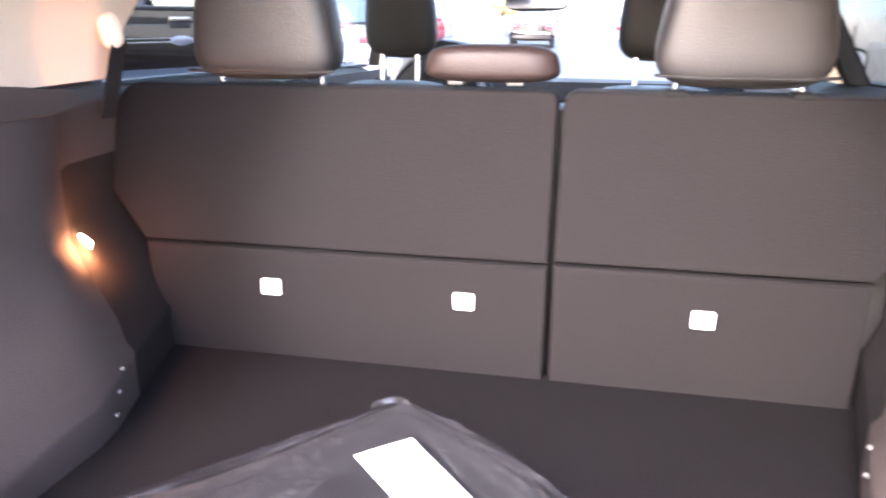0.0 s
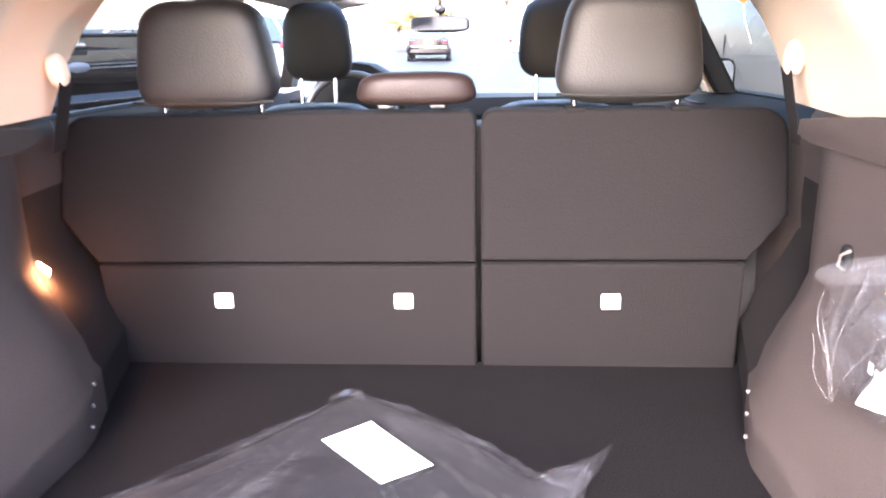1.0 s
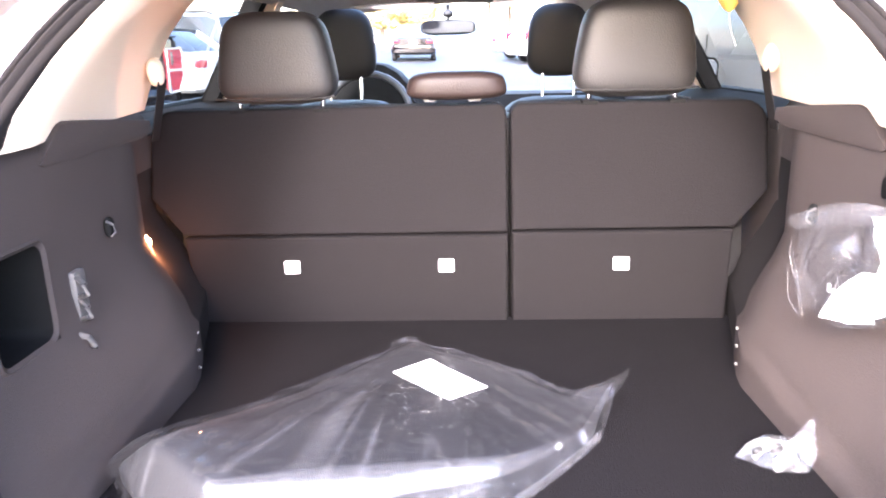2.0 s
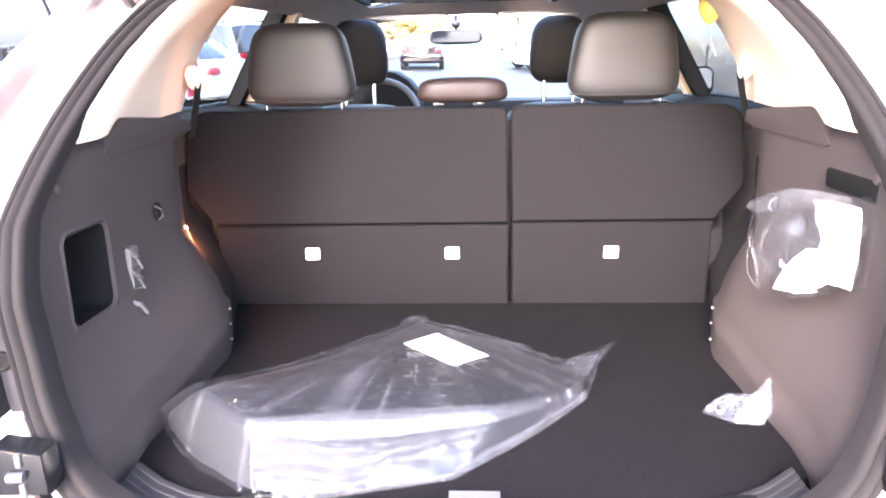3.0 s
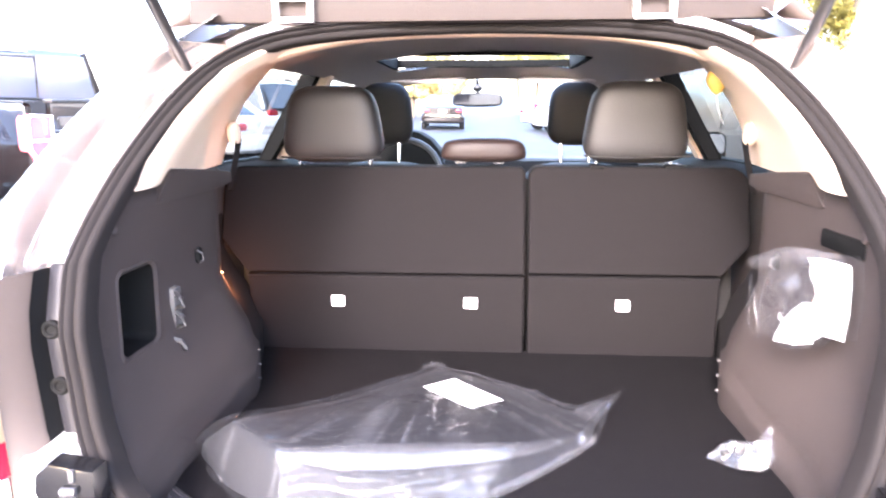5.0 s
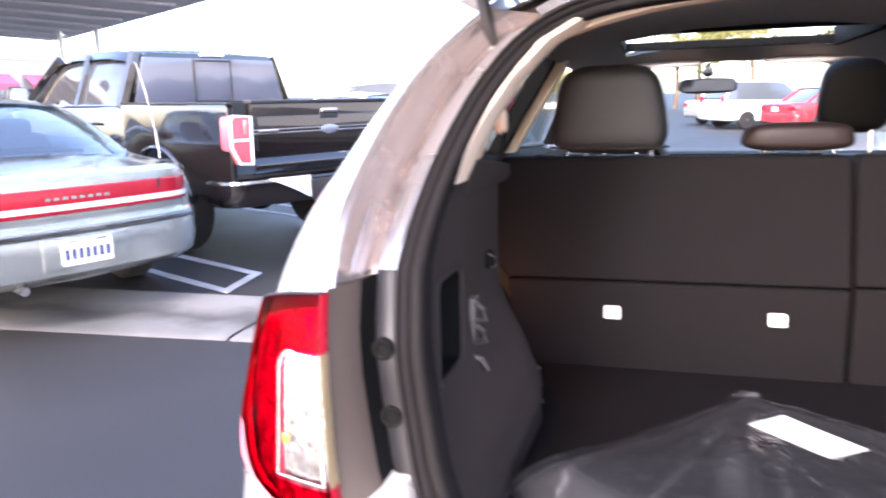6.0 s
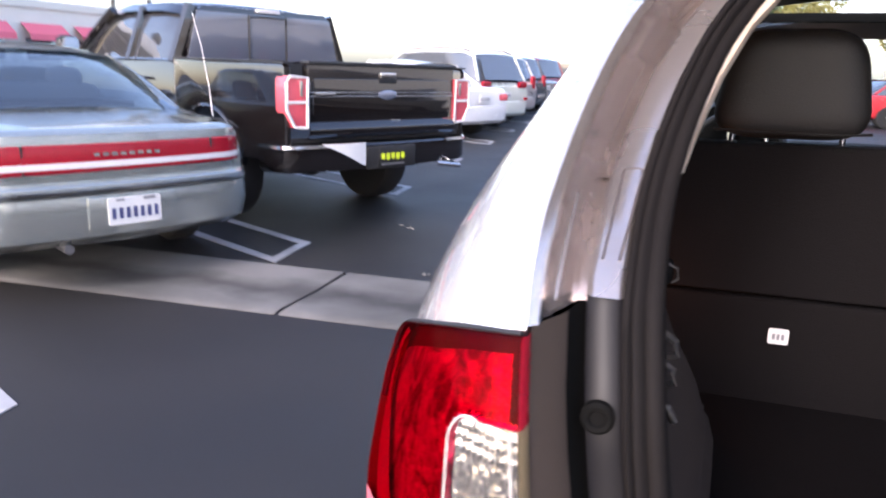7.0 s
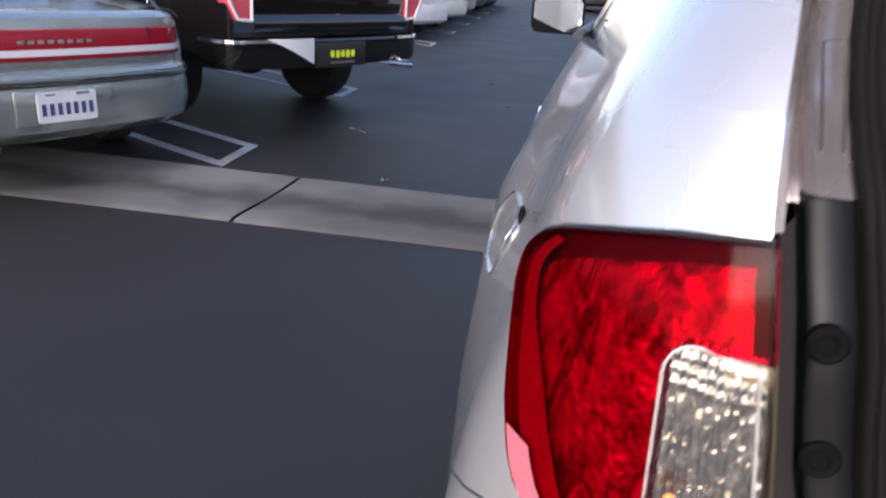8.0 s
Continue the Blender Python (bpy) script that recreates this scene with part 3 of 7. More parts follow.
b = box(-0.44, 0.36, 0.83, 0.85, 1.602, 1.685, 0.004)
box(-0.44, 0.36, 1.45, 1.48, 1.600, 1.632, 0.006, bm=b)
box(-0.45, -0.42, 0.83, 1.48, 1.59, 1.66, 0.006, bm=b)
box(0.34, 0.37, 0.83, 1.48, 1.59, 1.66, 0.006, bm=b)
part("sunroof_frame", b, M_STOP, suv)
part("sunroof_glass", box(-0.42, 0.34, 0.85, 1.45, 1.690, 1.696), M_ROOFGLASS, suv).visible_shadow = False
for sx in (-1, 1):
    part("sun_visor", pillow(0.36, 0.13, 0.022, 4.0), M_LINER, suv, m=pose(sx * 0.30, 1.60, 1.553, 10, 0, 0))

# hatch opening: outline in x and z, the y follows the raked rear
half = [(0.0, 0.757), (0.2, 0.758), (0.36, 0.763), (0.455, 0.785), (0.525, 0.838), (0.563, 0.91), (0.585, 1.0), (0.598, 1.09), (0.608, 1.18), (0.606, 1.26), (0.588, 1.34), (0.556, 1.42), (0.50, 1.495), (0.42, 1.54), (0.3, 1.562), (0.15, 1.572), (0.0, 1.575)]
right_half = smooth_line([(x, 0, z) for x, z in half], 60)
OPENING = [(p.x, p.z) for p in right_half] + [(-p.x, p.z) for p in reversed(right_half[1:-1])]


def ring_sweep(profile, part_of=None):
    """Sweeps pairs (outward, rearward) round the hatch opening."""
    rings = []
    n = len(OPENING)
    for i, (x, z) in enumerate(OPENING):
        ax, az = OPENING[i - 1]
        bx, bz = OPENING[(i + 1) % n]
        d = Vector((bx - ax, bz - az)).normalized()
        nx, nz = d.y, -d.x
        rings.append([(x + o * nx, line(REAR, min(z, 1.6)) - back_off, z + o * nz) for o, back_off in profile])
    rings.append(rings[0])
    if part_of:
        rings = [r for r, (x, z) in zip(rings, OPENING + OPENING[:1]) if part_of(x, z)]
    return loft(rings)


part("hatch_seal", ring_sweep([(-0.019, -0.03), (-0.019, 0.004), (-0.017, 0.012), (-0.012, 0.016), (-0.007, 0.0155), (-0.0045, 0.0125), (-0.002, 0.017), (0.002, 0.0225), (0.005, 0.0225), (0.0065, 0.019), (0.0078, 0.023), (0.0105, 0.0255), (0.0135, 0.0235), (0.0150, 0.016), (0.0150, -0.01)]), M_RUBBER, suv, "soft dark rubber hatch seal with a double lip", smooth=60)
OPEN_X = [(z, x) for x, z in half[6:14]]
OPEN_LOW = [(z, x) for x, z in half[3:9]]
for flip in (False, True):
    rings = []
    for z in (1.157, 1.167, 1.18, 1.21, 1.25, 1.30, 1.36, 1.42, 1.46, 1.495, 1.53):
        ox, r, kx, ky = line(OPEN_X, z), line(REAR, z), line(SKIN_X, z), line(SKIN_Y, z)
        kx = max(kx, ox + 0.075)
        deep = r - ky
        # flange, a bead, the hollow of the channel, a second fold and the turned edge of the skin
        rings.append([(-ox - 0.012, r + 0.012, z), (-ox - 0.015, r, z), (-ox - 0.019, r - 0.0065, z), (-ox - 0.042, r - 0.0065, z), (-ox - 0.048, r + 0.001, z),
                      (-ox - 0.050, r + 0.016, z), (-ox - 0.057, r + 0.019, z), (-(ox + 0.058) * 0.7 - kx * 0.3, r - 0.18 * deep, z), (-(ox + 0.058) * 0.52 - kx * 0.48, r - 0.36 * deep, z), (-(ox + 0.058) * 0.46 - kx * 0.54, r - 0.47 * deep, z),
                      (-(ox + 0.058) * 0.3 - kx * 0.7, r - 0.62 * deep, z), (-kx + 0.008, r - 0.90 * deep, z), (-kx + 0.003, ky + 0.004, z), (-kx - 0.003, ky, z)])
    b = loft([ring[:6] for ring in rings if ring[0][2] > 1.16])
    part("pillar_frame", mirrored(b) if flip else b, M_JAMB, suv, "satin champagne flange beside the seal")
    # body paint again, with the channel's brown shading put into its colour
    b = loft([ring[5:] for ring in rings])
    part("pillar_channel", mirrored(b) if flip else b, M_CHANNEL, suv, "drain channel beside the pillar, its brown shading put into the paint")
    # bead in brighter paint, added for the highlight along the channel's fold
    bead = tube(smooth_line([(ring[8][0], ring[8][1] - 0.001, ring[8][2]) for ring in rings[1:5]], 14), [0.0004 + 0.0015 * math.sin(math.pi * (k + 0.5) / 14) for k in range(14)], 6)
    part("channel_bead", mirrored(bead) if flip else bead, M_PAINT, suv, "fold in the channel, a bead added for its highlight")
part("header_frame", ring_sweep([(0.012, -0.01), (0.018, 0.006), (0.034, 0.004), (0.038, -0.06)], lambda x, z: z > 1.50), M_JAMB, suv)
part("hatch_frame", ring_sweep([(0.012, -0.01), (0.015, 0.0), (0.019, 0.003), (0.043, 0.003), (0.047, 0.0), (0.049, -0.02)], lambda x, z: 0.80 < z < 1.17 and x < 0), M_FRAME, suv)
part("hatch_frame", ring_sweep([(0.012, -0.01), (0.015, 0.0), (0.019, 0.003), (0.043, 0.003), (0.047, 0.0), (0.049, -0.02)], lambda x, z: 0.80 < z < 1.17 and x > 0), M_FRAME, suv)
lower = [(x, z) for x, z in OPENING if z < 0.84]
lower.sort()
b = loft([[(x, line(REAR, z) - 0.0 - d, z - o) for o, d in ((0.026, 0.0), (0.032, 0.008), (0.05, 0.012), (0.075, 0.03), (0.085, 0.06))] for x, z in lower])
part("sill_lip", b, M_PAINT, suv)
for flip in (False, True):
    # black gap and the inner wall of the lamp housing
    zs = [0.80, 0.87, 0.93, 0.99, 1.05, 1.1, 1.14, 1.158]
    b = loft([[(-line(OPEN_LOW, z) - 0.046, line(REAR, z) + 0.004, z), (-line(OPEN_LOW, z) - 0.050, line(REAR, z) + 0.018, z), (-line(OPEN_LOW, z) - 0.056, line(REAR, z) + 0.006, z), (-line(OPEN_LOW, z) - 0.061, line(REAR, z) - 0.026, z)] for z in zs])
    part("gap_trim", mirrored(b) if flip else b, M_STOP, suv)
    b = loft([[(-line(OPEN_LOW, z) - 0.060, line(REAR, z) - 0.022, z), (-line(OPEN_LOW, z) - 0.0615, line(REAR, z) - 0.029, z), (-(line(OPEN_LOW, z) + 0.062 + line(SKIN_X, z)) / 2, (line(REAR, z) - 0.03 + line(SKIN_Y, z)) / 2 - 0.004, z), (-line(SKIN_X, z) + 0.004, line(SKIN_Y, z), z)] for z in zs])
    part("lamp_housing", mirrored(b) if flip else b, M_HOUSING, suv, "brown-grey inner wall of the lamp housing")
    # rubber stops in the flange; higher up the pressed slot, its shade drawn as a dark line
    sx = 1 if flip else -1
    for x, z in ((0.632, 1.074), (0.621, 0.989)):
        b = lathe([(0.0, 0.0), (0.006, 0.0), (0.008, 0.003), (0.0115, 0.004), (0.0145, 0.001), (0.0145, -0.006), (0.0, -0.006)], 20)
        part("rubber_stop", b, M_STOP, suv, m=pose(sx * x, line(REAR, z) - 0.004, z, 90, 0, 0))
    loop = [(0.6305, 1.194), (0.6265, 1.225), (0.6222, 1.262), (0.6228, 1.2675), (0.626, 1.269), (0.637, 1.268), (0.6402, 1.2665), (0.641, 1.262), (0.643, 1.225), (0.6455, 1.194)]
    part("pressed_slot", tube([(sx * x, line(REAR, z) - 0.0062, z) for x, z in loop], 0.0015, 6), M_SLOT, suv)

# painted fascia round the lower corners of the opening
for flip in (False, True):
    rings = []
    for (x, z), (x2, z2) in zip(OPENING, OPENING[1:]):
        if 0.40 < x and z < 0.945 and x2 > 0:
            d = Vector((x2 - x, z2 - z)).normalized()
            nx, nz = d.y, -d.x
            r = line(REAR, z)
            ring = [(x + o * nx, r - back, z + o * nz) for o, back in ((0.025, -0.01), (0.027, 0.008), (0.034, 0.016), (0.05, 0.035))]
            reach = 0.095 + 0.04 * max(0.0, 0.85 - z) * 10
            ring += [(x + o * nx, min(r - 0.045, line(SKIN_Y, max(0.5, z + o * nz)) + 0.006), z + o * nz) for o in (0.075, reach)]
            rings.append([(-p[0], p[1], p[2]) for p in ring])
    top = [(p[0], p[1] + 0.012, p[2] + 0.006) for p in rings[-1]]
    rings += [top, [(p[0], p[1] + 0.07, p[2] + 0.008) for p in top]]
    b = loft(rings)
    part("bumper_fascia", mirrored(b) if flip else b, M_PAINT, suv)

# tail lamps
LAMP_END = [(0.88, 0.16), (0.895, 0.33), (0.912, 0.46), (0.925, 0.53), (0.94, 0.57), (0.985, 0.64), (1.03, 0.71), (1.06, 0.755), (1.075, 0.765), (1.088, 0.75), (1.1, 0.715), (1.11, 0.67), (1.12, 0.60), (1.132, 0.48), (1.142, 0.355), (1.149, 0.25), (1.155, 0.0)]
CLEAR_U, CLEAR_Z, CLEAR_LOW = 0.245, 1.088, 0.935


def lamp_point(u, z, push):
    row = skin_row(z, push)
    k = min(int(u * 8), 7)
    return Vector(row[k]).lerp(Vector(row[k + 1]), u * 8 - k)


def in_clear(u, z):
    """True inside the window of the clear lens, whose upper outer corner is round."""
    if u > CLEAR_U or z > CLEAR_Z or z < CLEAR_LOW:
        return False
    du, dz = max(0.0, u - (CLEAR_U - 0.075)) / 0.075, max(0.0, z - (CLEAR_Z - 0.024)) / 0.024
    return du * du + dz * dz < 1.0


def lamp_shell(push, inset=0.0, u_min=0.0, cut=True, facet=0.0):
    """A sheet over the lamp, with the clear lens cut out of it."""
    zs = [0.88 + (1.02 - 0.88) * k / 14 for k in range(14)] + [1.02 + (1.155 - 1.02) * k / 30 for k in range(31)]
    b = bmesh.new()
    rows = []
    for z in zs:
        end = line(LAMP_END, min(z + inset * 0.30, 1.155)) - inset
        us = [u_min + (CLEAR_U + 0.004 - u_min) * i / 14 for i in range(15)] + [CLEAR_U + 0.004 + (end - CLEAR_U - 0.004) * i / 22 for i in range(1, 23)]
        us = [max(u_min, min(u, end)) for u in us]
        row = []
        for u in us:
            p = lamp_point(u, z, push)
            p.y -= facet * (noise.noise(Vector((p.x * 48, p.y * 48, p.z * 36))) + 0.5 * noise.noise(Vector((p.x * 140, p.y * 140, p.z * 120))))
            row.append((u, z, b.verts.new(p)))
        rows.append(row)
    for j in range(len(rows) - 1):
        for i in range(len(rows[0]) - 1):
            q = [rows[j][i], rows[j][i + 1], rows[j + 1][i + 1], rows[j + 1][i]]
            u, z = sum(p[0] for p in q) / 4, sum(p[1] for p in q) / 4
            if not (cut and in_clear(u, z)):
                b.faces.new([p[2] for p in q])
    bmesh.ops.remove_doubles(b, verts=b.verts, dist=1e-5)
    bmesh.ops.dissolve_degenerate(b, edges=b.edges, dist=1e-5)
    return b


def lamp_patch(za, zb, push, u0, u1, nz=14, nu=16, rib=0.0, cut=None):
    b = bmesh.new()
    rows = []
    for j in range(nz + 1):
        row = []
        for i in range(nu + 1):
            u, z = u0 + (u1 - u0) * i / nu, za + (zb - za) * j / nz
            p = lamp_point(u, z, push)
            p.y -= rib * math.sin(i * math.pi / 8) ** 2 + (0.12 * rib * math.sin(z * math.pi / 0.009) ** 2 if rib and z > 1.055 else 0.0)
            row.append((u, z, b.verts.new(p)))
        rows.append(row)
    for j in range(nz):
        for i in range(nu):
            q = [rows[j][i], rows[j][i + 1], rows[j + 1][i + 1], rows[j + 1][i]]
            if cut is None or cut(sum(p[0] for p in q) / 4, sum(p[1] for p in q) / 4):
                b.faces.new([p[2] for p in q])
    return b


def shell(b, thick):
    """Gives an open patch a thickness inwards."""
    b.normal_update()
    bmesh.ops.solidify(b, geom=list(b.faces), thickness=thick)
    return b


for flip in (False, True):
    def hand(bm_in):
        return mirrored(bm_in) if flip else bm_in
    lamp = part("tail_lamp", hand(lamp_shell(0.016)), M_LAMPLENS, suv, "glossy red tail lamp with a clear ribbed lens")
    part("reflector", hand(lamp_shell(0.004, 0.055, 0.048, facet=0.0034)), M_REFLECTOR, lamp)
    part("lamp_border", hand(lamp_shell(0.001, cut=False)), M_LAMPDARK, lamp)
    b = loft([[lamp_point(line(LAMP_END, z) - 0.035 - (0.11 - 0.075 * max(0.0, (z - 1.0) / 0.115)) * k / 4, z, 0.0100) for k in range(5)] for z in [0.905 + 0.205 * k / 17 for k in range(18)]])
    part("light_guide", hand(b), M_GUIDE, lamp)
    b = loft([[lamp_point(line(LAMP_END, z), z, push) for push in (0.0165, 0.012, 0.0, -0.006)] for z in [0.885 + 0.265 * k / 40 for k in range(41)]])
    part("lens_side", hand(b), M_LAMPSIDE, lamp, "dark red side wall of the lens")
    # red and gold return along the inner edge
    for name, za, zb, material in (("inner_edge", CLEAR_Z, 1.154, M_LAMPEDGE), ("gilt_edge", CLEAR_LOW, CLEAR_Z, M_GILT), ("inner_edge", 0.885, CLEAR_LOW, M_LAMPEDGE)):
        b = loft([[lamp_point(0.0, z, 0.016) + Vector((0.0005, 0.0, 0)), lamp_point(0.0, z, 0.010) + Vector((0.0035, 0.0, 0)), lamp_point(0.0, z, -0.012) + Vector((0.004, 0, 0))] for z in [za + (zb - za) * k / 10 for k in range(11)]])
        part(name, hand(b), material, lamp)
    part("lens_ribs", hand(lamp_patch(CLEAR_LOW, CLEAR_Z, 0.004, 0.0, CLEAR_U + 0.004, 80, 96, 0.0052, cut=in_clear)), M_RIBS, lamp)
    part("reversing_lens", hand(lamp_patch(CLEAR_LOW, CLEAR_Z, 0.0165, 0.0, CLEAR_U + 0.004, 40, 30, cut=in_clear)), M_CLEARLENS, lamp, "clear reversing lamp lens")
    loop = [(0.030, CLEAR_LOW), (0.030, 1.083), (0.10, 1.0865)] + [(CLEAR_U - 0.075 + 0.075 * math.sin(a), CLEAR_Z - 0.024 + 0.024 * math.cos(a)) for a in [math.pi / 2 * k / 6 for k in range(7)]] + [(CLEAR_U, CLEAR_LOW), (0.030, CLEAR_LOW)]
    part("lens_rim", hand(tube([lamp_point(u, z, 0.0155) for u, z in loop], 0.0012, 6)), M_CLEARRIM, lamp)
    part("bulb", pillow(0.010, 0.006, 0.014, 2.2), M_AMBER, lamp, m=pose((1 if flip else -1) * 0.728, line(SKIN_Y, 1.0) - 0.006, 0.985))
    rim_pts = [lamp_point(u, z, 0.012) for z, u in reversed(LAMP_END) if z > 1.0]
    part("lamp_gap", hand(tube(rim_pts, 0.003, 6)), M_BLACK, lamp)
    b = loft([[lamp_point(line(LAMP_END, z) - 0.012 - 0.085 * k / 4, z, 0.0176) for k in range(5)] for z in [0.89 + 0.072 * k / 9 for k in range(10)]])
    part("side_reflector", hand(b), M_LAMPPINK, lamp, "pale red side reflector")

for flip in (False, True):
    row = [Vector(skin_row(0.892 - 0.023 * k)[4 + k]) for k in range(5)]
    b = tube([(p.x - 0.0005, p.y - 0.0005, p.z) for p in row], 0.0014, 6)
    part("bumper_seam", mirrored(b) if flip else b, M_SLOT, suv)

# rear bumper with the step, black corner brackets
rings = []
for x in [-0.905, -0.88, -0.84, -0.76, -0.6, -0.3, 0, 0.3, 0.6, 0.76, 0.84, 0.88, 0.905]:
    a = abs(x)
    y = -1.06 + 0.10 * (a / 0.93) ** 2 + (0.36 * max(0, (a - 0.74) / 0.165) ** 2)
    rings.append([(x, y + 0.17, 0.74), (x, y + 0.05, 0.73), (x, y + 0.01, 0.715), (x, y, 0.68), (x, y + 0.01, 0.58), (x, y + 0.04, 0.5), (x, y + 0.10, 0.34), (x, y + 0.22, 0.30)])
part("rear_bumper", loft(rings), M_PAINT, suv)
for sx in (-1, 1):
    shape = [(x + (0.022 if sx > 0 else 0.004), z) for x, z in ((0.520, 0.842), (0.522, 0.900), (0.545, 0.903), (0.588, 0.910), (0.608, 0.892), (0.612, 0.865), (0.600, 0.840))]
    bracket = part("bumper_bracket", prism([(sx * x, z) for x, z in shape], "y", -0.972, -0.93, 0.006), M_GLOSSBLACK, suv, "glossy black bumper bracket")
    part("bracket_clip", tube([(sx * 0.560 - 0.010, -0.978, 0.872), (sx * 0.560 + 0.010, -0.976, 0.872)], 0.007, 10), M_BOLT, bracket)
    part("bracket_rib", box(sx * 0.556 - 0.004, sx * 0.556 + 0.004, -0.976, -0.968, 0.839, 0.86, 0.002), M_BOLT, bracket)
    part("bracket_rib", box(sx * 0.556 - 0.004, sx * 0.556 + 0.004, -0.976, -0.968, 0.884, 0.903, 0.002), M_BOLT, bracket)
    part("bumper_plug", lathe([(0, 0.002), (0.007, 0.002), (0.009, 0), (0.009, -0.004), (0, -0.004)], 14), M_STEEL, suv, m=pose(sx * 0.590, -0.968, 0.812, 84, 0, 0))

# sill plate: ribs and the latch slot
def sill_row(x):
    """Ribbed edge of the load floor; it bends forward and up towards the corners."""
    k = max(0.0, (abs(x) - 0.30) / 0.22)
    fwd, up = 0.085 * k * k, 0.030 * k ** 3
    row = [(-0.858, 0.760), (-0.862, 0.770)]
    for n in range(4):
        y = -0.866 - 0.017 * n
        row += [(y, 0.7715), (y - 0.002, 0.7732), (y - 0.010, 0.7732), (y - 0.012, 0.7715)]
    row += [(-0.936, 0.770), (-0.944, 0.760)]
    return [(x, y + fwd, z + up - 0.002) for y, z in row]


part("sill_plate", loft([sill_row(k * 0.049 - 0.49) for k in range(21)]), M_SILL, suv, "ribbed charcoal sill plate", smooth=25)
b = box(-0.062, 0.082, -0.955, -0.886, 0.768, 0.784, 0.006)
latch = part("latch_cover", b, M_SILL, suv)
for x in (-0.022, 0.036):
    part("latch_block", box(x - 0.022, x + 0.022, -0.958, -0.935, 0.780, 0.7865, 0.003), M_BOLT, latch)
part("latch_striker", tube([(0.007, -0.935, 0.784), (0.007, -0.956, 0.790), (0.007, -0.962, 0.780)], 0.003), M_CHROME, latch)
for x in (-0.29, 0.40):
    part("cargo_clip", box(x - 0.022, x + 0.022, -0.872, -0.852, 0.766, 0.777, 0.004), M_STOP, suv)
part("sill_label", box(-0.012, 0.062, -0.870, -0.842, 0.7665, 0.7705), M_STEEL, suv)

# cargo floor
pts = [(-0.615, 0.02), (-0.50, -0.32), (-0.52, -0.70), (-0.49, -0.785), (-0.43, -0.83), (-0.34, -0.855), (0.0, -0.868), (0.34, -0.855), (0.45, -0.825), (0.515, -0.78), (0.545, -0.70), (0.53, -0.32), (0.615, 0.02)]
part("cargo_floor", prism([(x * 1.04, y) for x, y in pts], "z", 0.735, 0.765, 0.004), M_CARPET, suv, "flat charcoal carpet cargo floor")

# side trims: levels in z with the wall's x at stations along y
def wall_x(y, z, left):
    foot = line([(-0.9, 0.50), (-0.70, 0.52), (-0.33, 0.505), (-0.15, 0.56), (0.05, 0.615)], y)
    high = line([(-0.9, 0.592), (-0.7, 0.60), (-0.4, 0.60), (-0.27, 0.60), (-0.2, 0.635), (-0.12, 0.70), (0.05, 0.72)], y)
    kick = 0.80 + 0.05 * min(1, max(0, (y + 0.80) / 0.5))
    s = min(1, max(0, (z - kick) / 0.22))
    s = s * s * (3 - 2 * s)
    x = foot + (high - foot) * s + (0.012 if z > kick - 0.001 else 0.0)
    x = min(x, high)
    return x + (0.012 if not left else 0.0) * (1 - s)


def pocket(y, z):
    return -0.735 < y < -0.600 and 0.975 < z < 1.128


for left in (True, False):
    ys = sorted([-0.9, -0.87, -0.84, -0.80, -0.735, -0.70, -0.65, -0.600, -0.55, -0.5, -0.45, -0.4, -0.35, -0.3, -0.25, -0.2, -0.15, -0.1, -0.05, 0.0, 0.06])
    zs = [0.755, 0.775, 0.80, 0.815, 0.83, 0.845, 0.86, 0.90, 0.94, 0.975, 1.03, 1.08, 1.128, 1.19, 1.22, 1.24]
    b = bmesh.new()
    grid = [[b.verts.new(((-1 if left else 1) * wall_x(y, z, left), max(y, line(REAR, z) + 0.015), z)) for y in ys] for z in zs]
    cap1 = [b.verts.new(((-1 if left else 1) * (wall_x(y, 1.24, left) + 0.012), max(y, line(REAR, 1.25) + 0.02), 1.256)) for y in ys]
    cap2 = [b.verts.new(((-1 if left else 1) * (wall_x(y, 1.24, left) + 0.13), max(y, line(REAR, 1.25) + 0.02), 1.259)) for y in ys]
    grid += [cap1, cap2]
    for j in range(len(grid) - 1):
        for i in range(len(ys) - 1):
            if left and j < len(zs) - 1 and pocket((ys[i] + ys[i + 1]) / 2, (zs[j] + zs[j + 1]) / 2):
                continue
            b.faces.new((grid[j][i], grid[j][i + 1], grid[j + 1][i + 1], grid[j + 1][i]))
    bmesh.ops.recalc_face_normals(b, faces=b.faces)
    bmesh.ops.delete(b, geom=[v for v in b.verts if not v.link_faces], context="VERTS")
    # the trim beside the seat becomes a darker part: shade there put into colour
    recess = b.copy()
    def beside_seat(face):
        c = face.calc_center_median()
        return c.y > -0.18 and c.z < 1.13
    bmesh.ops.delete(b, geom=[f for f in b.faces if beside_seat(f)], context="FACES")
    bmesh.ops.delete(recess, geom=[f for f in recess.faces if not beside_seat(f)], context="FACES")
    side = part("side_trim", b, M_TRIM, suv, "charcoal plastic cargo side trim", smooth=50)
    part("seat_recess", recess, M_RECESS, side, "side trim beside the seat, its shade put into a darker colour", smooth=50)

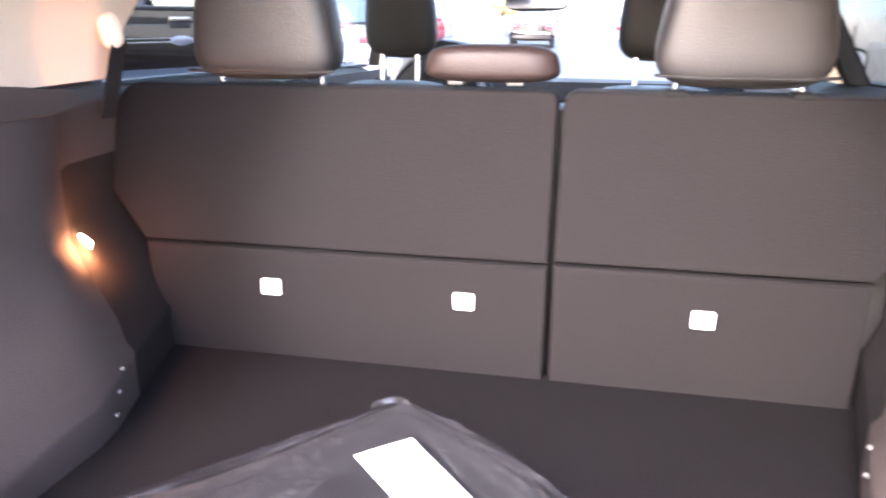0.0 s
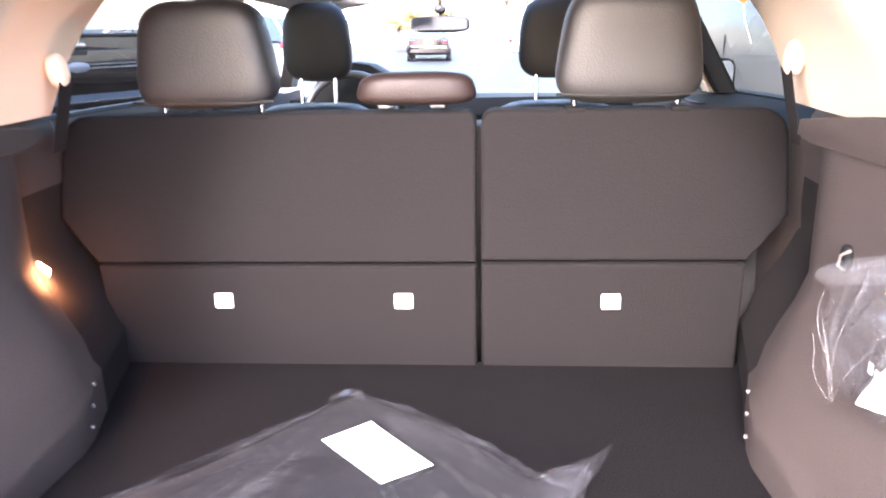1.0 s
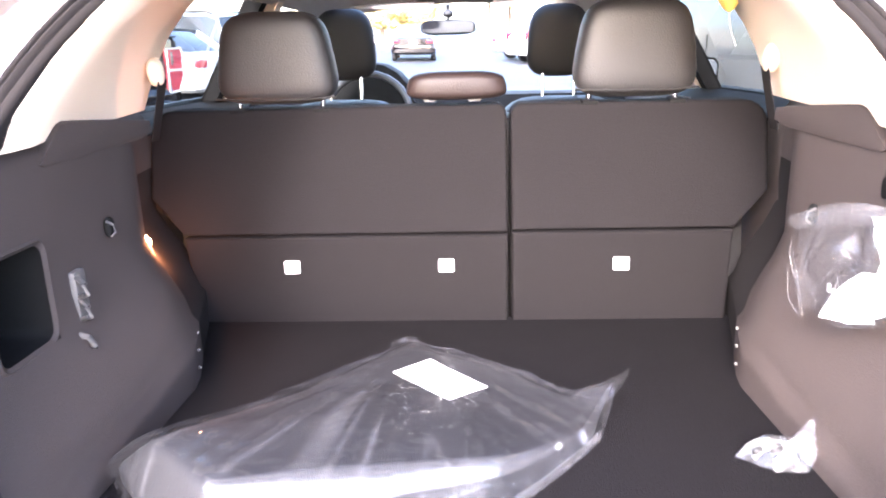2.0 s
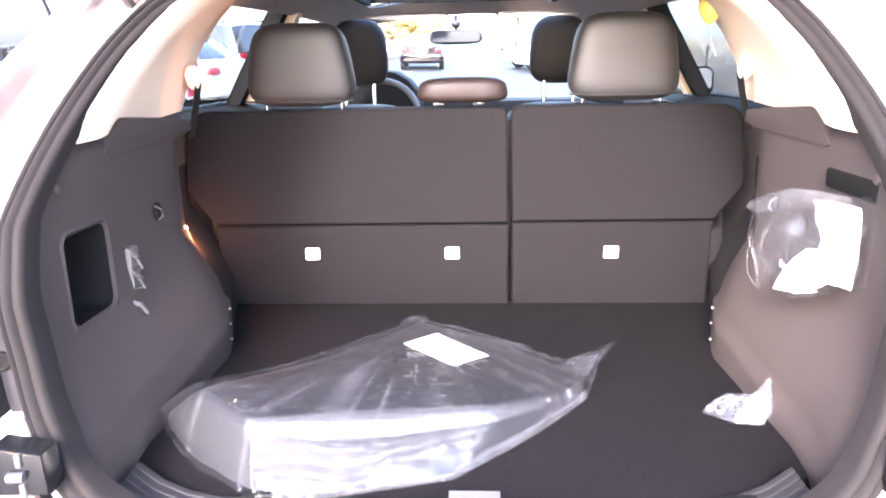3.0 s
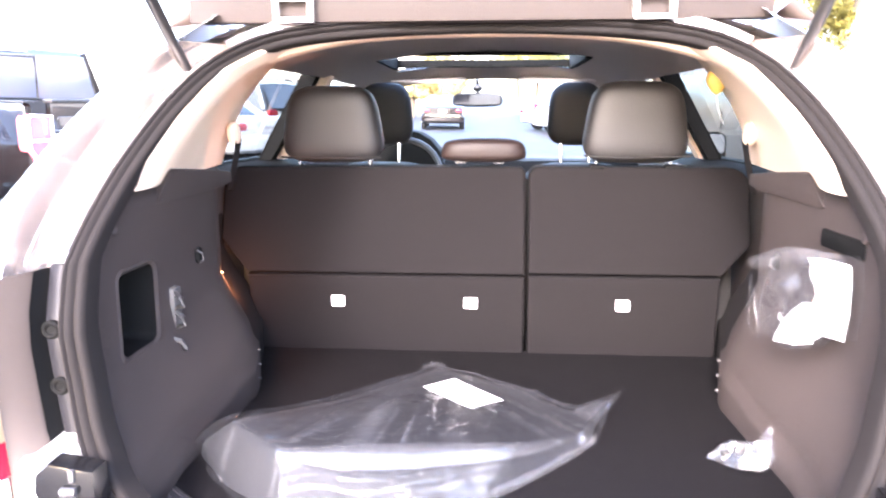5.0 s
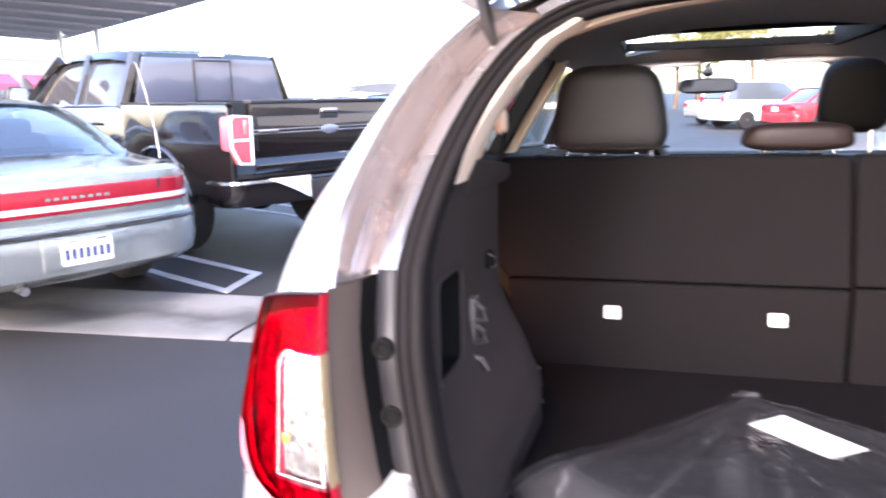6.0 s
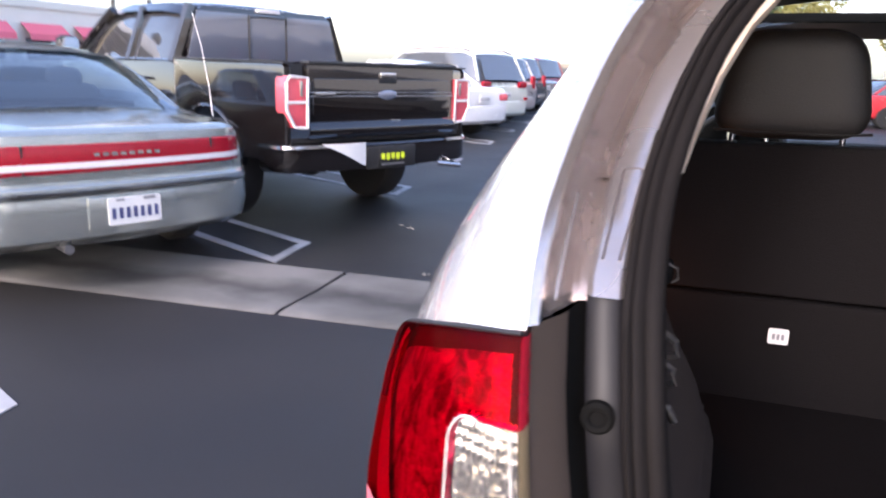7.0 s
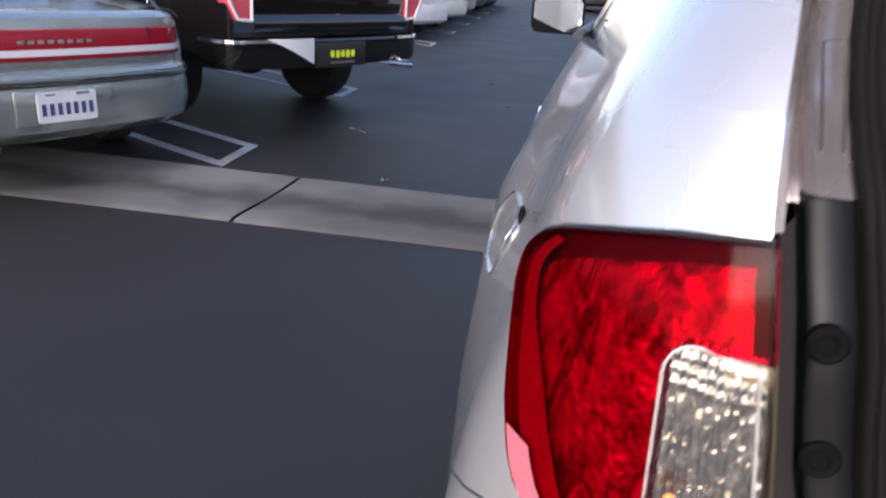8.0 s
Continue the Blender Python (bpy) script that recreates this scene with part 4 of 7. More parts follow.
# storage recess in the left trim, the shade inside put into its black colour
RECESS = rounded(-0.735, -0.600, 0.975, 1.128, 0.018)
RECESS_IN = [(y * 0.96 - 0.027, z * 0.96 + 0.043) for y, z in RECESS]
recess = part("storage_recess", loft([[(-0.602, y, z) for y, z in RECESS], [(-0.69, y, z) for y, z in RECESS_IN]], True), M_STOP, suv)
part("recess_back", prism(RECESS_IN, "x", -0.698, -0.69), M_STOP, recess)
part("recess_surround", loft([[(-0.6025, y, z) for y, z in RECESS], [(-0.6065, y, z) for y, z in rounded(-0.79, -0.545, 0.92, 1.17, 0.018)]], True), M_TRIM, recess)
for sx in (-1, 1):
    b = prism([(-0.575, 1.232), (-0.505, 1.284), (-0.47, 1.286), (-0.30, 1.272), (-0.19, 1.260), (-0.185, 1.236), (-0.24, 1.228), (-0.56, 1.226)], "x", min(sx * 0.596, sx * 0.70), max(sx * 0.596, sx * 0.70), 0.006)
    part("trim_ledge", b, M_TRIM, suv)
b = loft([[(-0.5985, y, z) for y, z in rounded(-0.741, -0.594, 0.969, 1.134, 0.022)], [(-0.5955, y, z) for y, z in rounded(-0.737, -0.598, 0.973, 1.130, 0.02)], [(-0.600, y, z) for y, z in rounded(-0.731, -0.604, 0.979, 1.124, 0.018)]], True)
part("recess_rim", b, M_TRIM, suv)
# seat release handles, hook, coat hook, dots
release = part("seat_release", box(-0.606, -0.590, -0.545, -0.512, 0.975, 1.06, 0.006), M_RELEASE, suv, "grey seat release plate with two levers")
for z in (1.035, 0.998):
    part("release_lever", tube([(-0.59, -0.54, z + 0.016), (-0.574, -0.55, z + 0.008), (-0.572, -0.55, z - 0.008), (-0.59, -0.54, z - 0.016)], 0.005), M_PIN, release)
part("cargo_hook", tube([(-0.60, -0.56, 0.965), (-0.575, -0.56, 0.96), (-0.568, -0.56, 0.945), (-0.575, -0.545, 0.935), (-0.585, -0.52, 0.945)], [0.006, 0.005, 0.005, 0.004, 0.003]), M_PIN, suv)
for sx, y in ((-1, -0.41), (1, -0.39)):
    hook = part("bag_hook", pillow(0.014, 0.022, 0.036, 2.6), M_STOP, suv, m=pose(sx * 0.594, y, 1.10))
    part("hook_tongue", tube([(0.0, -0.009, 0.012), (sx * -0.012, -0.009, 0.006), (sx * -0.014, -0.009, -0.008), (sx * -0.006, -0.009, -0.014)], 0.0022, 6), M_PIN, hook)
for sx in (-1, 1):
    part("trim_plug", pillow(0.012, 0.02, 0.02, 2.2), M_TRIM, suv, m=pose(sx * 0.598, -0.728, 1.203))
    for k, (y, z) in enumerate(((-0.262, 0.845), (-0.285, 0.818), (-0.305, 0.79))):
        part("trim_pin", pillow(0.008, 0.008, 0.008, 2.0, nu=10, nv=6), M_PIN, suv, m=pose(sx * (wall_x(y, z, sx < 0) - 0.002), y, z))
# cargo lamp, lit
part("lamp_lens", prism([(-0.036, -0.025), (0.026, -0.029), (0.036, 0.014), (0.022, 0.029), (-0.029, 0.015)], "x", -0.004, 0.010, 0.003), M_DOME, suv, "small lit warm cargo lamp", m=pose(-0.693, -0.134, 0.985, 0, 0, -44))
glow_lamp = bpy.data.lights.new("cargo_lamp_light", "POINT")
glow_lamp.energy, glow_lamp.color, glow_lamp.shadow_soft_size = 0.18, (1.0, 0.36, 0.14), 0.02
lamp_ob = new("cargo_lamp_light", glow_lamp)
lamp_ob.parent = suv
lamp_ob.location = (-0.642, -0.135, 0.994)
# lid on the right trim
part("trim_lid", prism(rounded(-0.73, -0.575, 1.166, 1.197, 0.008), "x", 0.596, 0.606, 0.002), M_STOP, suv)

# beige upper trims of the rear pillars
for flip in (False, True):
    rings = []
    for z in (1.262, 1.30, 1.36, 1.42, 1.48, 1.53, 1.56):
        x_in = line([(1.26, 0.591), (1.30, 0.580), (1.345, 0.566), (1.43, 0.524), (1.49, 0.474), (1.53, 0.415), (1.57, 0.35)], z)
        x_out = line([(1.26, 0.705), (1.35, 0.69), (1.45, 0.66), (1.57, 0.58)], z)
        y0 = line(REAR, z) + 0.012
        y1 = line([(1.26, -0.03), (1.35, 0.02), (1.45, 0.09), (1.57, 0.20)], z) + (0.16 if flip else 0.07)
        rings.append([(-x_in - 0.012, y0 - 0.012, z), (-x_in, y0, z), (-(x_in - 0.006), y0 + 0.05, z), (-(x_in - 0.003), y0 + 0.10, z), (-(x_in * 0.6 + x_out * 0.4), y0 + 0.35 * (y1 - y0), z), (-(x_in * 0.25 + x_out * 0.75), y0 + 0.75 * (y1 - y0), z), (-x_out, y1 - 0.01, z), (-(x_out + 0.02), y1, z), (-(x_out + 0.06), y1, z)])
    b = loft(rings)
    part("pillar_trim", mirrored(b) if flip else b, M_BEIGE, suv, "beige fabric-look rear pillar trim")
    sx = 1 if flip else -1
    knob = part("belt_guide", pillow(0.03, 0.045, 0.06, 2.6), M_BEIGE, suv, m=pose(sx * 0.648, -0.018, 1.345, 20, 0, 0))
    belt = loft([[(sx * 0.640, -0.03, 1.33), (sx * 0.640, 0.012, 1.33)], [(sx * 0.645, -0.04, 1.29), (sx * 0.645, 0.0, 1.29)], [(sx * 0.665, -0.045, 1.20), (sx * 0.665, -0.005, 1.20)]])
    part("seat_belt", shell(belt, 0.002), M_RUBBER, suv)
b = loft([[(x, line(REAR, 1.57) + 0.02 + d, 1.572 - 0.052 * (abs(x) / 0.46) ** 3 + h) for d, h in ((0, 0.006), (0.003, -0.017), (0.025, -0.021), (0.06, -0.013), (0.14, 0.020))] for x in [k * 0.046 - 0.46 for k in range(21)]])
part("header_trim", b, M_BEIGE, suv, "beige header trim over the hatch opening")


# rear seat
def lean(x, y, z):
    return (x, y + 0.075 * max(0.0, (z - 0.97) / 0.3), z)


seat = empty("rear_seat")
seat.parent = suv
seat["label"] = "folding split rear seat with a dark felt back"
def soft_corner(cx, cz, r, a0, a1, n=5):
    return [(cx + r * math.cos(radians(a0 + (a1 - a0) * k / n)), cz + r * math.sin(radians(a0 + (a1 - a0) * k / n))) for k in range(n + 1)]


def back_panel(outline):
    return prism(outline, "y", 0.0, 0.09, 0.008, 3, lean)


part("seat_back_lower", back_panel([(-0.622, 0.757), (0.106, 0.757), (0.106, 0.970), (-0.638, 0.970)]), M_SEATBACK, seat)
part("seat_back_upper", back_panel([(-0.638, 0.976), (0.106, 0.976)] + soft_corner(0.086, 1.235, 0.02, 0, 90) + soft_corner(-0.66, 1.205, 0.05, 90, 180) + [(-0.713, 1.06)]), M_SEATBACK, seat)
part("seat_back_lower", back_panel([(0.116, 0.757), (0.605, 0.757), (0.608, 0.974), (0.116, 0.974)]), M_SEATBACK, seat)
part("seat_back_upper", back_panel([(0.116, 0.980), (0.610, 0.980), (0.685, 1.06)] + soft_corner(0.635, 1.205, 0.05, 0, 90) + soft_corner(0.142, 1.23, 0.026, 90, 180)), M_SEATBACK, seat)
part("seat_front", prism([(-0.70, 0.70), (0.68, 0.70), (0.68, 1.22), (-0.70, 1.22)], "y", 0.10, 0.22, 0.02, 2, lean), M_CLOTHBLACK, seat)
for x in (-0.391, -0.035, 0.362):
    lab = part("tether_label", prism(rounded(x - 0.018, x + 0.018, 0.885, 0.915, 0.004), "y", -0.0035, 0.001), M_PAPER, seat, "small white printed label")
    for k in range(3):
        part("print_bar", box(x - 0.011 + 0.008 * k, x - 0.006 + 0.008 * k, -0.0048, -0.0035, 0.894, 0.905), M_INK, lab)
for cx, tall, up in ((-0.411, 0.202, 1.367), (0.39, 0.210, 1.372)):
    rest = part("headrest", pillow(0.288, 0.11, tall, 4.2, 0.23), M_LEATHER, seat, "grey leather headrest on chrome posts", m=pose(cx, 0.09, up, 4, 0, 0))
    for dx in (-0.097, 0.097):
        part("headrest_post", tube([(dx, 0, -0.135), (dx, 0, -0.085)], 0.006, 10), M_CHROME, rest)
        part("post_socket", box(dx - 0.018, dx + 0.018, -0.030, 0.014, -0.121, -0.111, 0.004), M_STOP, rest)
    part("headrest_seam", tube([(-0.135, -0.048, -0.083), (-0.07, -0.056, -0.086), (0.07, -0.056, -0.086), (0.135, -0.048, -0.083)], 0.003, 6), M_CLOTHBLACK, rest)
rest = part("centre_headrest", pillow(0.238, 0.11, 0.062, 3.6, 0.12), M_LEATHER_WARM, seat, "low dark brown leather centre headrest", m=pose(-0.006, 0.085, 1.299))
for dx in (-0.06, 0.04):
    part("post_socket", box(dx - 0.014, dx + 0.014, -0.02, 0.0, -0.036, -0.028, 0.003), M_BOLT, rest)
# rear door sills, B pillars, door glass, belts
for sx in (-1, 1):
    b = loft([[(sx * 0.72, -0.05, 1.2), (sx * 0.735, 0.5, 1.21), (sx * 0.745, 1.2, 1.2), (sx * 0.74, 2.0, 1.17)], [(sx * 0.90, -0.05, 1.235), (sx * 0.89, 0.5, 1.235), (sx * 0.88, 1.2, 1.225), (sx * 0.86, 2.0, 1.20)]])
    part("door_trim_top", b, M_STOP, suv)
    b = loft([[(sx * 0.72, y, 1.2) for y in (-0.05, 0.5, 1.2, 2.0)], [(sx * 0.72, y, 0.5) for y in (-0.05, 0.5, 1.2, 2.0)]])
    part("door_trim", b, M_TRIM, suv)
    def frame_bar(ya, yb, wide, inner):
        return loft([[(sx * 0.872, ya, 1.225), (sx * 0.872, ya + wide, 1.225), (sx * (0.83 - inner), ya + wide, 1.225), (sx * (0.83 - inner), ya, 1.225)], [(sx * 0.655, yb, 1.60), (sx * 0.655, yb + wide, 1.60), (sx * (0.60 - inner), yb + wide, 1.60), (sx * (0.60 - inner), yb, 1.60)]], True)
    mid = 0.83 if sx < 0 else 0.94
    part("door_pillar", frame_bar(mid, mid - 0.02, 0.06, 0.01), M_STOP, suv, "black pillar between the side doors")
    part("pillar_cover", frame_bar(mid + 0.06, mid + 0.04, 0.07, 0.045 if sx < 0 else 0.025), M_BEIGE, suv, "beige cover of the door pillar")
    b = loft([[(sx * 0.86, 2.15, 1.2), (sx * 0.86, 2.25, 1.2), (sx * 0.80, 2.25, 1.2), (sx * 0.80, 2.13, 1.2)], [(sx * 0.62, 1.60, 1.62), (sx * 0.62, 1.70, 1.62), (sx * 0.56, 1.70, 1.62), (sx * 0.56, 1.58, 1.62)]], True)
    part("windscreen_pillar", b, M_CLOTHBLACK, suv)
    for ya, yb, za, zb, pane in ((0.02, mid, 0.14, mid - 0.02, M_PRIVACY), (mid + 0.13, 2.15, mid + 0.11, 1.60, M_GREENGLASS)):
        b = loft([[(sx * 0.862, ya, 1.225), (sx * 0.862, yb, 1.225)], [(sx * 0.655, za, 1.60), (sx * 0.655, zb, 1.60)]])
        part("door_window", b, pane, suv).visible_shadow = False
    part("roof_rail_trim", loft([[(sx * 0.68, y, 1.575 + 0.02 * math.sin(max(0, y))) , (sx * 0.62, y, 1.62), (sx * 0.58, y, 1.585)] for y in (-0.3, 0.2, 0.8, 1.62)], True), M_LINER, suv)
part("windscreen", loft([[(x, 2.55 - 0.35 * (abs(x) / 0.78) ** 2, 1.16) for x in (-0.78, -0.4, 0, 0.4, 0.78)], [(x * 0.75, 1.68 - 0.06 * (abs(x) / 0.78) ** 2, 1.63 - 0.02 * abs(x)) for x in (-0.78, -0.4, 0, 0.4, 0.78)]]), M_GLASS, suv).visible_shadow = False
# front seats, dash, wheel, mirror
for cx in (-0.42, 0.335):
    fs = empty("front_seat")
    fs.parent = suv
    fs["label"] = "black leather front seat with headrest"
    part("seat_back", pillow(0.52, 0.16, 0.72, 4.5, 0.12), M_CLOTHBLACK, fs, m=pose(cx, 1.02, 0.85, 8, 0, 0))
    part("seat_cushion", pillow(0.52, 0.52, 0.16, 4.5), M_CLOTHBLACK, fs, m=pose(cx, 1.30, 0.62))
    part("headrest", pillow(0.235, 0.10, 0.245, 3.4, 0.15), M_CLOTHBLACK, fs, m=pose(cx, 1.07, 1.395, 6, 0, 0))
    for dx in (-0.055, 0.055):
        part("headrest_post", tube([(cx + dx, 1.05, 1.20), (cx + dx, 1.06, 1.34)], 0.007, 10), M_CHROME, fs)
b = loft([[(x, 1.75, 1.02), (x, 1.72, 1.10), (x, 1.80, 1.165), (x, 2.1, 1.16), (x, 2.62 - 0.3 * (abs(x) / 0.8) ** 2, 1.135)] for x in (-0.8, -0.5, -0.2, 0, 0.2, 0.5, 0.8)])
part("dashboard", b, M_STOP, suv)
wheel = part("steering_wheel", tube([(-0.42 + 0.185 * math.cos(a), 1.58 + 0.06 * math.sin(a), 1.10 + 0.175 * math.sin(a)) for a in [k * math.pi / 14 for k in range(29)]], 0.015, 8), M_BLACK, suv)
part("wheel_spokes", pillow(0.28, 0.06, 0.09, 2.6), M_BLACK, wheel, m=pose(-0.42, 1.60, 1.09, -18, 0, 0))
part("instrument_hood", prism([(-0.66, 1.12), (-0.20, 1.12)] + soft_corner(-0.43, 1.12, 0.20, 10, 170, 8), "y", 1.74, 1.95, 0.01), M_STOP, suv)
mirror = part("rear_view_mirror", pillow(0.255, 0.04, 0.068, 3.6), M_BLACK, suv, m=pose(-0.075, 1.88, 1.466, -6, 0, 0))
# the dark cabin mirrored in the face is put into its colour
part("mirror_face", prism(rounded(-0.115, 0.115, -0.026, 0.026, 0.012), "y", -0.0225, -0.019), M_DIMMIRROR, mirror)
part("mirror_stem", tube([(0, 0.01, 0.02), (0, 0.02, 0.06), (0, 0.0, 0.10)], 0.010), M_BLACK, mirror)
part("sensor_pod", pillow(0.05, 0.05, 0.035, 2.6), M_BLACK, mirror, m=pose(0, 0.0, 0.06))
# bonnet, wings
b = loft([[(x * (1 - 0.08 * max(0, y - 2.6)), y, 1.10 - 0.13 * (y - 2.4) ** 1.4 - 0.10 * (abs(x) / 0.85) ** 3) for x in (-0.84, -0.6, -0.3, 0, 0.3, 0.6, 0.84)] for y in (2.4, 2.6, 2.85, 3.1, 3.35)])
part("bonnet", b, M_PAINT, suv)
b = loft([[(x, 3.35 + 0.10 * (1 - (abs(x) / 0.8) ** 2), z) for x in (-0.8, -0.4, 0, 0.4, 0.8)] for z in (0.3, 0.55, 0.75, 0.93)])
part("front_bumper", b, M_PAINT, suv)
# under-floor, so that no light comes up through the car
part("floor_pan", box(-0.84, 0.84, -0.88, 3.3, 0.30, 0.36), M_BLACK, suv)
part("cabin_floor", box(-0.72, 0.72, 0.20, 2.5, 0.42, 0.48), M_CARPET, suv)


# wheels of the open car and of all others
def wheel_parts(parent, x, y, r, w, spokes=6, name="wheel"):
    side = 1 if x > 0 else -1
    tyre_profile = [(r * 0.66, -w / 2 + 0.01), (r * 0.80, -w / 2), (r * 0.95, -w / 2 + 0.012), (r, -w * 0.32), (r, w * 0.32), (r * 0.95, w / 2 - 0.012), (r * 0.80, w / 2), (r * 0.66, w / 2 - 0.01)]
    m = pose(x, y, r, 0, 90 * side, 0)
    wh = part(name, lathe(tyre_profile, 28), M_TYRE, parent, m=m)
    b = lathe([(r * 0.66, w / 2 - 0.02), (r * 0.60, w / 2 - 0.03), (r * 0.58, w * 0.1), (0.0, w * 0.1)], 24)
    for k in range(spokes):
        a = 2 * math.pi * k / spokes
        s = box(0.02, r * 0.62, -0.03, 0.03, w * 0.28, w * 0.42, 0.006, 1)
        s.transform(Matrix.Rotation(a, 4, "Z"))
        joined(b, s)
    joined(b, lathe([(0.0, w * 0.46), (r * 0.13, w * 0.45), (r * 0.15, w * 0.3)], 12))
    part("rim", b, M_RIM, wh)
    return wh


for sx in (-1, 1):
    for y in (0.02 - 0.05, 2.62):
        wheel_parts(suv, sx * 0.80, y, 0.355, 0.235)

# side details: fuel door, handles, mirrors
def side_x(y, z):
    row = [p for p in skin_row(z)]
    for p, q in zip(row[6:], row[7:]):
        if p[1] <= y <= q[1]:
            return p[0] + (q[0] - p[0]) * (y - p[1]) / max(1e-6, q[1] - p[1])
    return row[-1][0]


ring = [(side_x(y, z) - 0.0015, y, z) for y, z in rounded(-0.57, -0.44, 0.965, 1.05, 0.03)]
part("fuel_door", tube(ring + ring[:1], 0.0011, 5), M_CHROME, suv)
part("fuel_door_notch", pillow(0.008, 0.014, 0.024, 2.2), M_STOP, suv, m=pose(side_x(-0.575, 1.05) - 0.001, -0.575, 1.052))
for sx in (-1, 1):
    for y in (0.24, 1.45):
        part("door_handle", tube([(sx * 0.905, y - 0.10, 1.045), (sx * 0.945, y - 0.085, 1.048), (sx * 0.952, y, 1.05), (sx * 0.945, y + 0.085, 1.048), (sx * 0.905, y + 0.10, 1.045)], [0.011, 0.013, 0.014, 0.013, 0.011]), M_CHROME, suv)
    # highlight on the rear door's edge, drawn as a thin chrome bar
    edge = [(sx * (abs(side_x(y, z)) + 0.002), y, z) for y, z in ((0.150, 1.03), (0.160, 1.07), (0.180, 1.11), (0.215, 1.145), (0.265, 1.168))]
    part("door_edge_highlight", tube(smooth_line(edge, 16), 0.0028, 6), M_CHROME, suv, "highlight on the rear door edge, drawn as a chrome bar")
    dm = part("door_mirror", pillow(0.225, 0.13, 0.155, 3.4, 0.1), M_PAINT, suv, m=pose(sx * 1.113, 2.15, 1.219, 0, 0, sx * -6))
    part("mirror_rim", prism(rounded(-0.118, 0.118, -0.084, 0.084, 0.042), "y", -0.072, -0.03, 0.004), M_STOP, dm)
    part("mirror_face", prism(rounded(-0.108, 0.108, -0.074, 0.074, 0.034), "y", -0.003, 0.003), M_MIRROR, dm, m=pose(0, -0.0745, 0, 5, 0, sx * 2))
    part("mirror_arm", tube([(sx * -0.06, 0.02, -0.05), (sx * -0.20, 0.05, -0.07), (sx * -0.33, 0.08, -0.10)], [0.03, 0.026, 0.03]), M_BLACK, dm)
    part("window_sill_trim", tube([(sx * 0.873, -0.1, 1.232), (sx * 0.875, 0.6, 1.232), (sx * 0.872, 1.4, 1.225), (sx * 0.85, 2.1, 1.2)], 0.009, 6), M_BLACK, suv)

# raised hatch: hinges, struts and inner panel
gate = empty("hatch")
gate.parent = suv
gate["label"] = "raised rear hatch with dark inner panel"
ang = radians(29)
def gate_pt(x, along, drop):
    return (x, -0.30 - along * math.cos(ang) + drop * math.sin(ang) * 0.3, 1.63 + along * math.sin(ang) - drop)
part("gate_edge", box(-0.60, 0.56, -0.372, -0.335, 1.574, 1.655, 0.006), M_TRIM, gate, "dark front edge of the hatch")
rows_g = [0.06, 0.15, 0.4, 0.7, 0.95, 1.12]
b = loft([[gate_pt(x, a, 0.0) for x in (-0.64, -0.56, -0.3, 0, 0.3, 0.56, 0.64)] for a in rows_g])
part("inner_panel", b, M_TRIM, gate)
b = loft([[gate_pt(x, a, -0.05) for x in (-0.66, -0.5, 0, 0.5, 0.66)] for a in rows_g])
part("outer_skin", b, M_PAINT, gate)
for sx in (-1, 1):
    cx = -0.378 if sx < 0 else 0.330
    b = box(cx - 0.040, cx + 0.040, -0.394, -0.378, 1.612, 1.621, 0.003)
    box(cx - 0.041, cx - 0.029, -0.396, -0.370, 1.571, 1.665, 0.004, bm=b)
    box(cx + 0.029, cx + 0.041, -0.396, -0.370, 1.571, 1.665, 0.004, bm=b)
    box(cx - 0.040, cx + 0.040, -0.394, -0.376, 1.572, 1.582, 0.003, bm=b)
    part("hinge", b, M_PAINT, gate)
    b = tube([(sx * 0.578, -0.452, 1.478), (sx * 0.576, -0.49, 1.506), (sx * 0.566, -0.66, 1.634)], 0.011, 10)
    strut = part("gas_strut", b, M_BLACK, gate)
    part("strut_rod", tube([(sx * 0.566, -0.66, 1.634), (sx * 0.558, -0.86, 1.79)], 0.005, 8), M_STEEL, strut)
    part("strut_ball", pillow(0.024, 0.03, 0.024, 2.2), M_STEEL, strut, m=pose(sx * 0.580, -0.448, 1.474))


# ---- loose things in the cargo space ----
FLOOR = 0.766


def bag_cage():
    """The wrapped mats as a few large folds: a tall folded end, a ridge along the front, a low back."""
    foot = {"l": (-0.535, -0.640), "lf": (-0.41, -0.785), "fl": (-0.290, -0.868), "fr": (-0.005, -0.803), "r0": (0.10, -0.70), "r1": (0.228, -0.545), "g": (0.20, -0.39), "br": (0.07, -0.24), "apex": (-0.11, -0.125), "bl": (-0.31, -0.39)}
    tops = {"L": (-0.508, -0.685, 0.049), "B": (-0.446, -0.690, 0.100), "A": (-0.305, -0.811, 0.095), "D": (0.064, -0.709, 0.064), "E": (0.143, -0.619, 0.035), "F": (0.212, -0.540, 0.029), "G": (0.209, -0.421, 0.022), "T": (0.285, -0.393, 0.040), "C": (-0.115, -0.165, 0.016), "H": (-0.035, -0.366, 0.022), "R": (0.06, -0.26, 0.014), "W": (-0.29, -0.43, 0.042), "M": (-0.16, -0.58, 0.072)}
    faces = "l L lf/L B A/L A lf/A fl lf/A D fr/A fr fl/D E r0/D r0 fr/E F r1/E r1 r0/B M A/A M D/M H D/D H E/H G E/E G F/H R G/H C R/W C H/W H M/B W M/F G T/F T r1/G R g/R br g/G g T/R C apex/R apex br/C W bl/C bl apex/W B l/W l bl/B L l"
    return foot, tops, faces


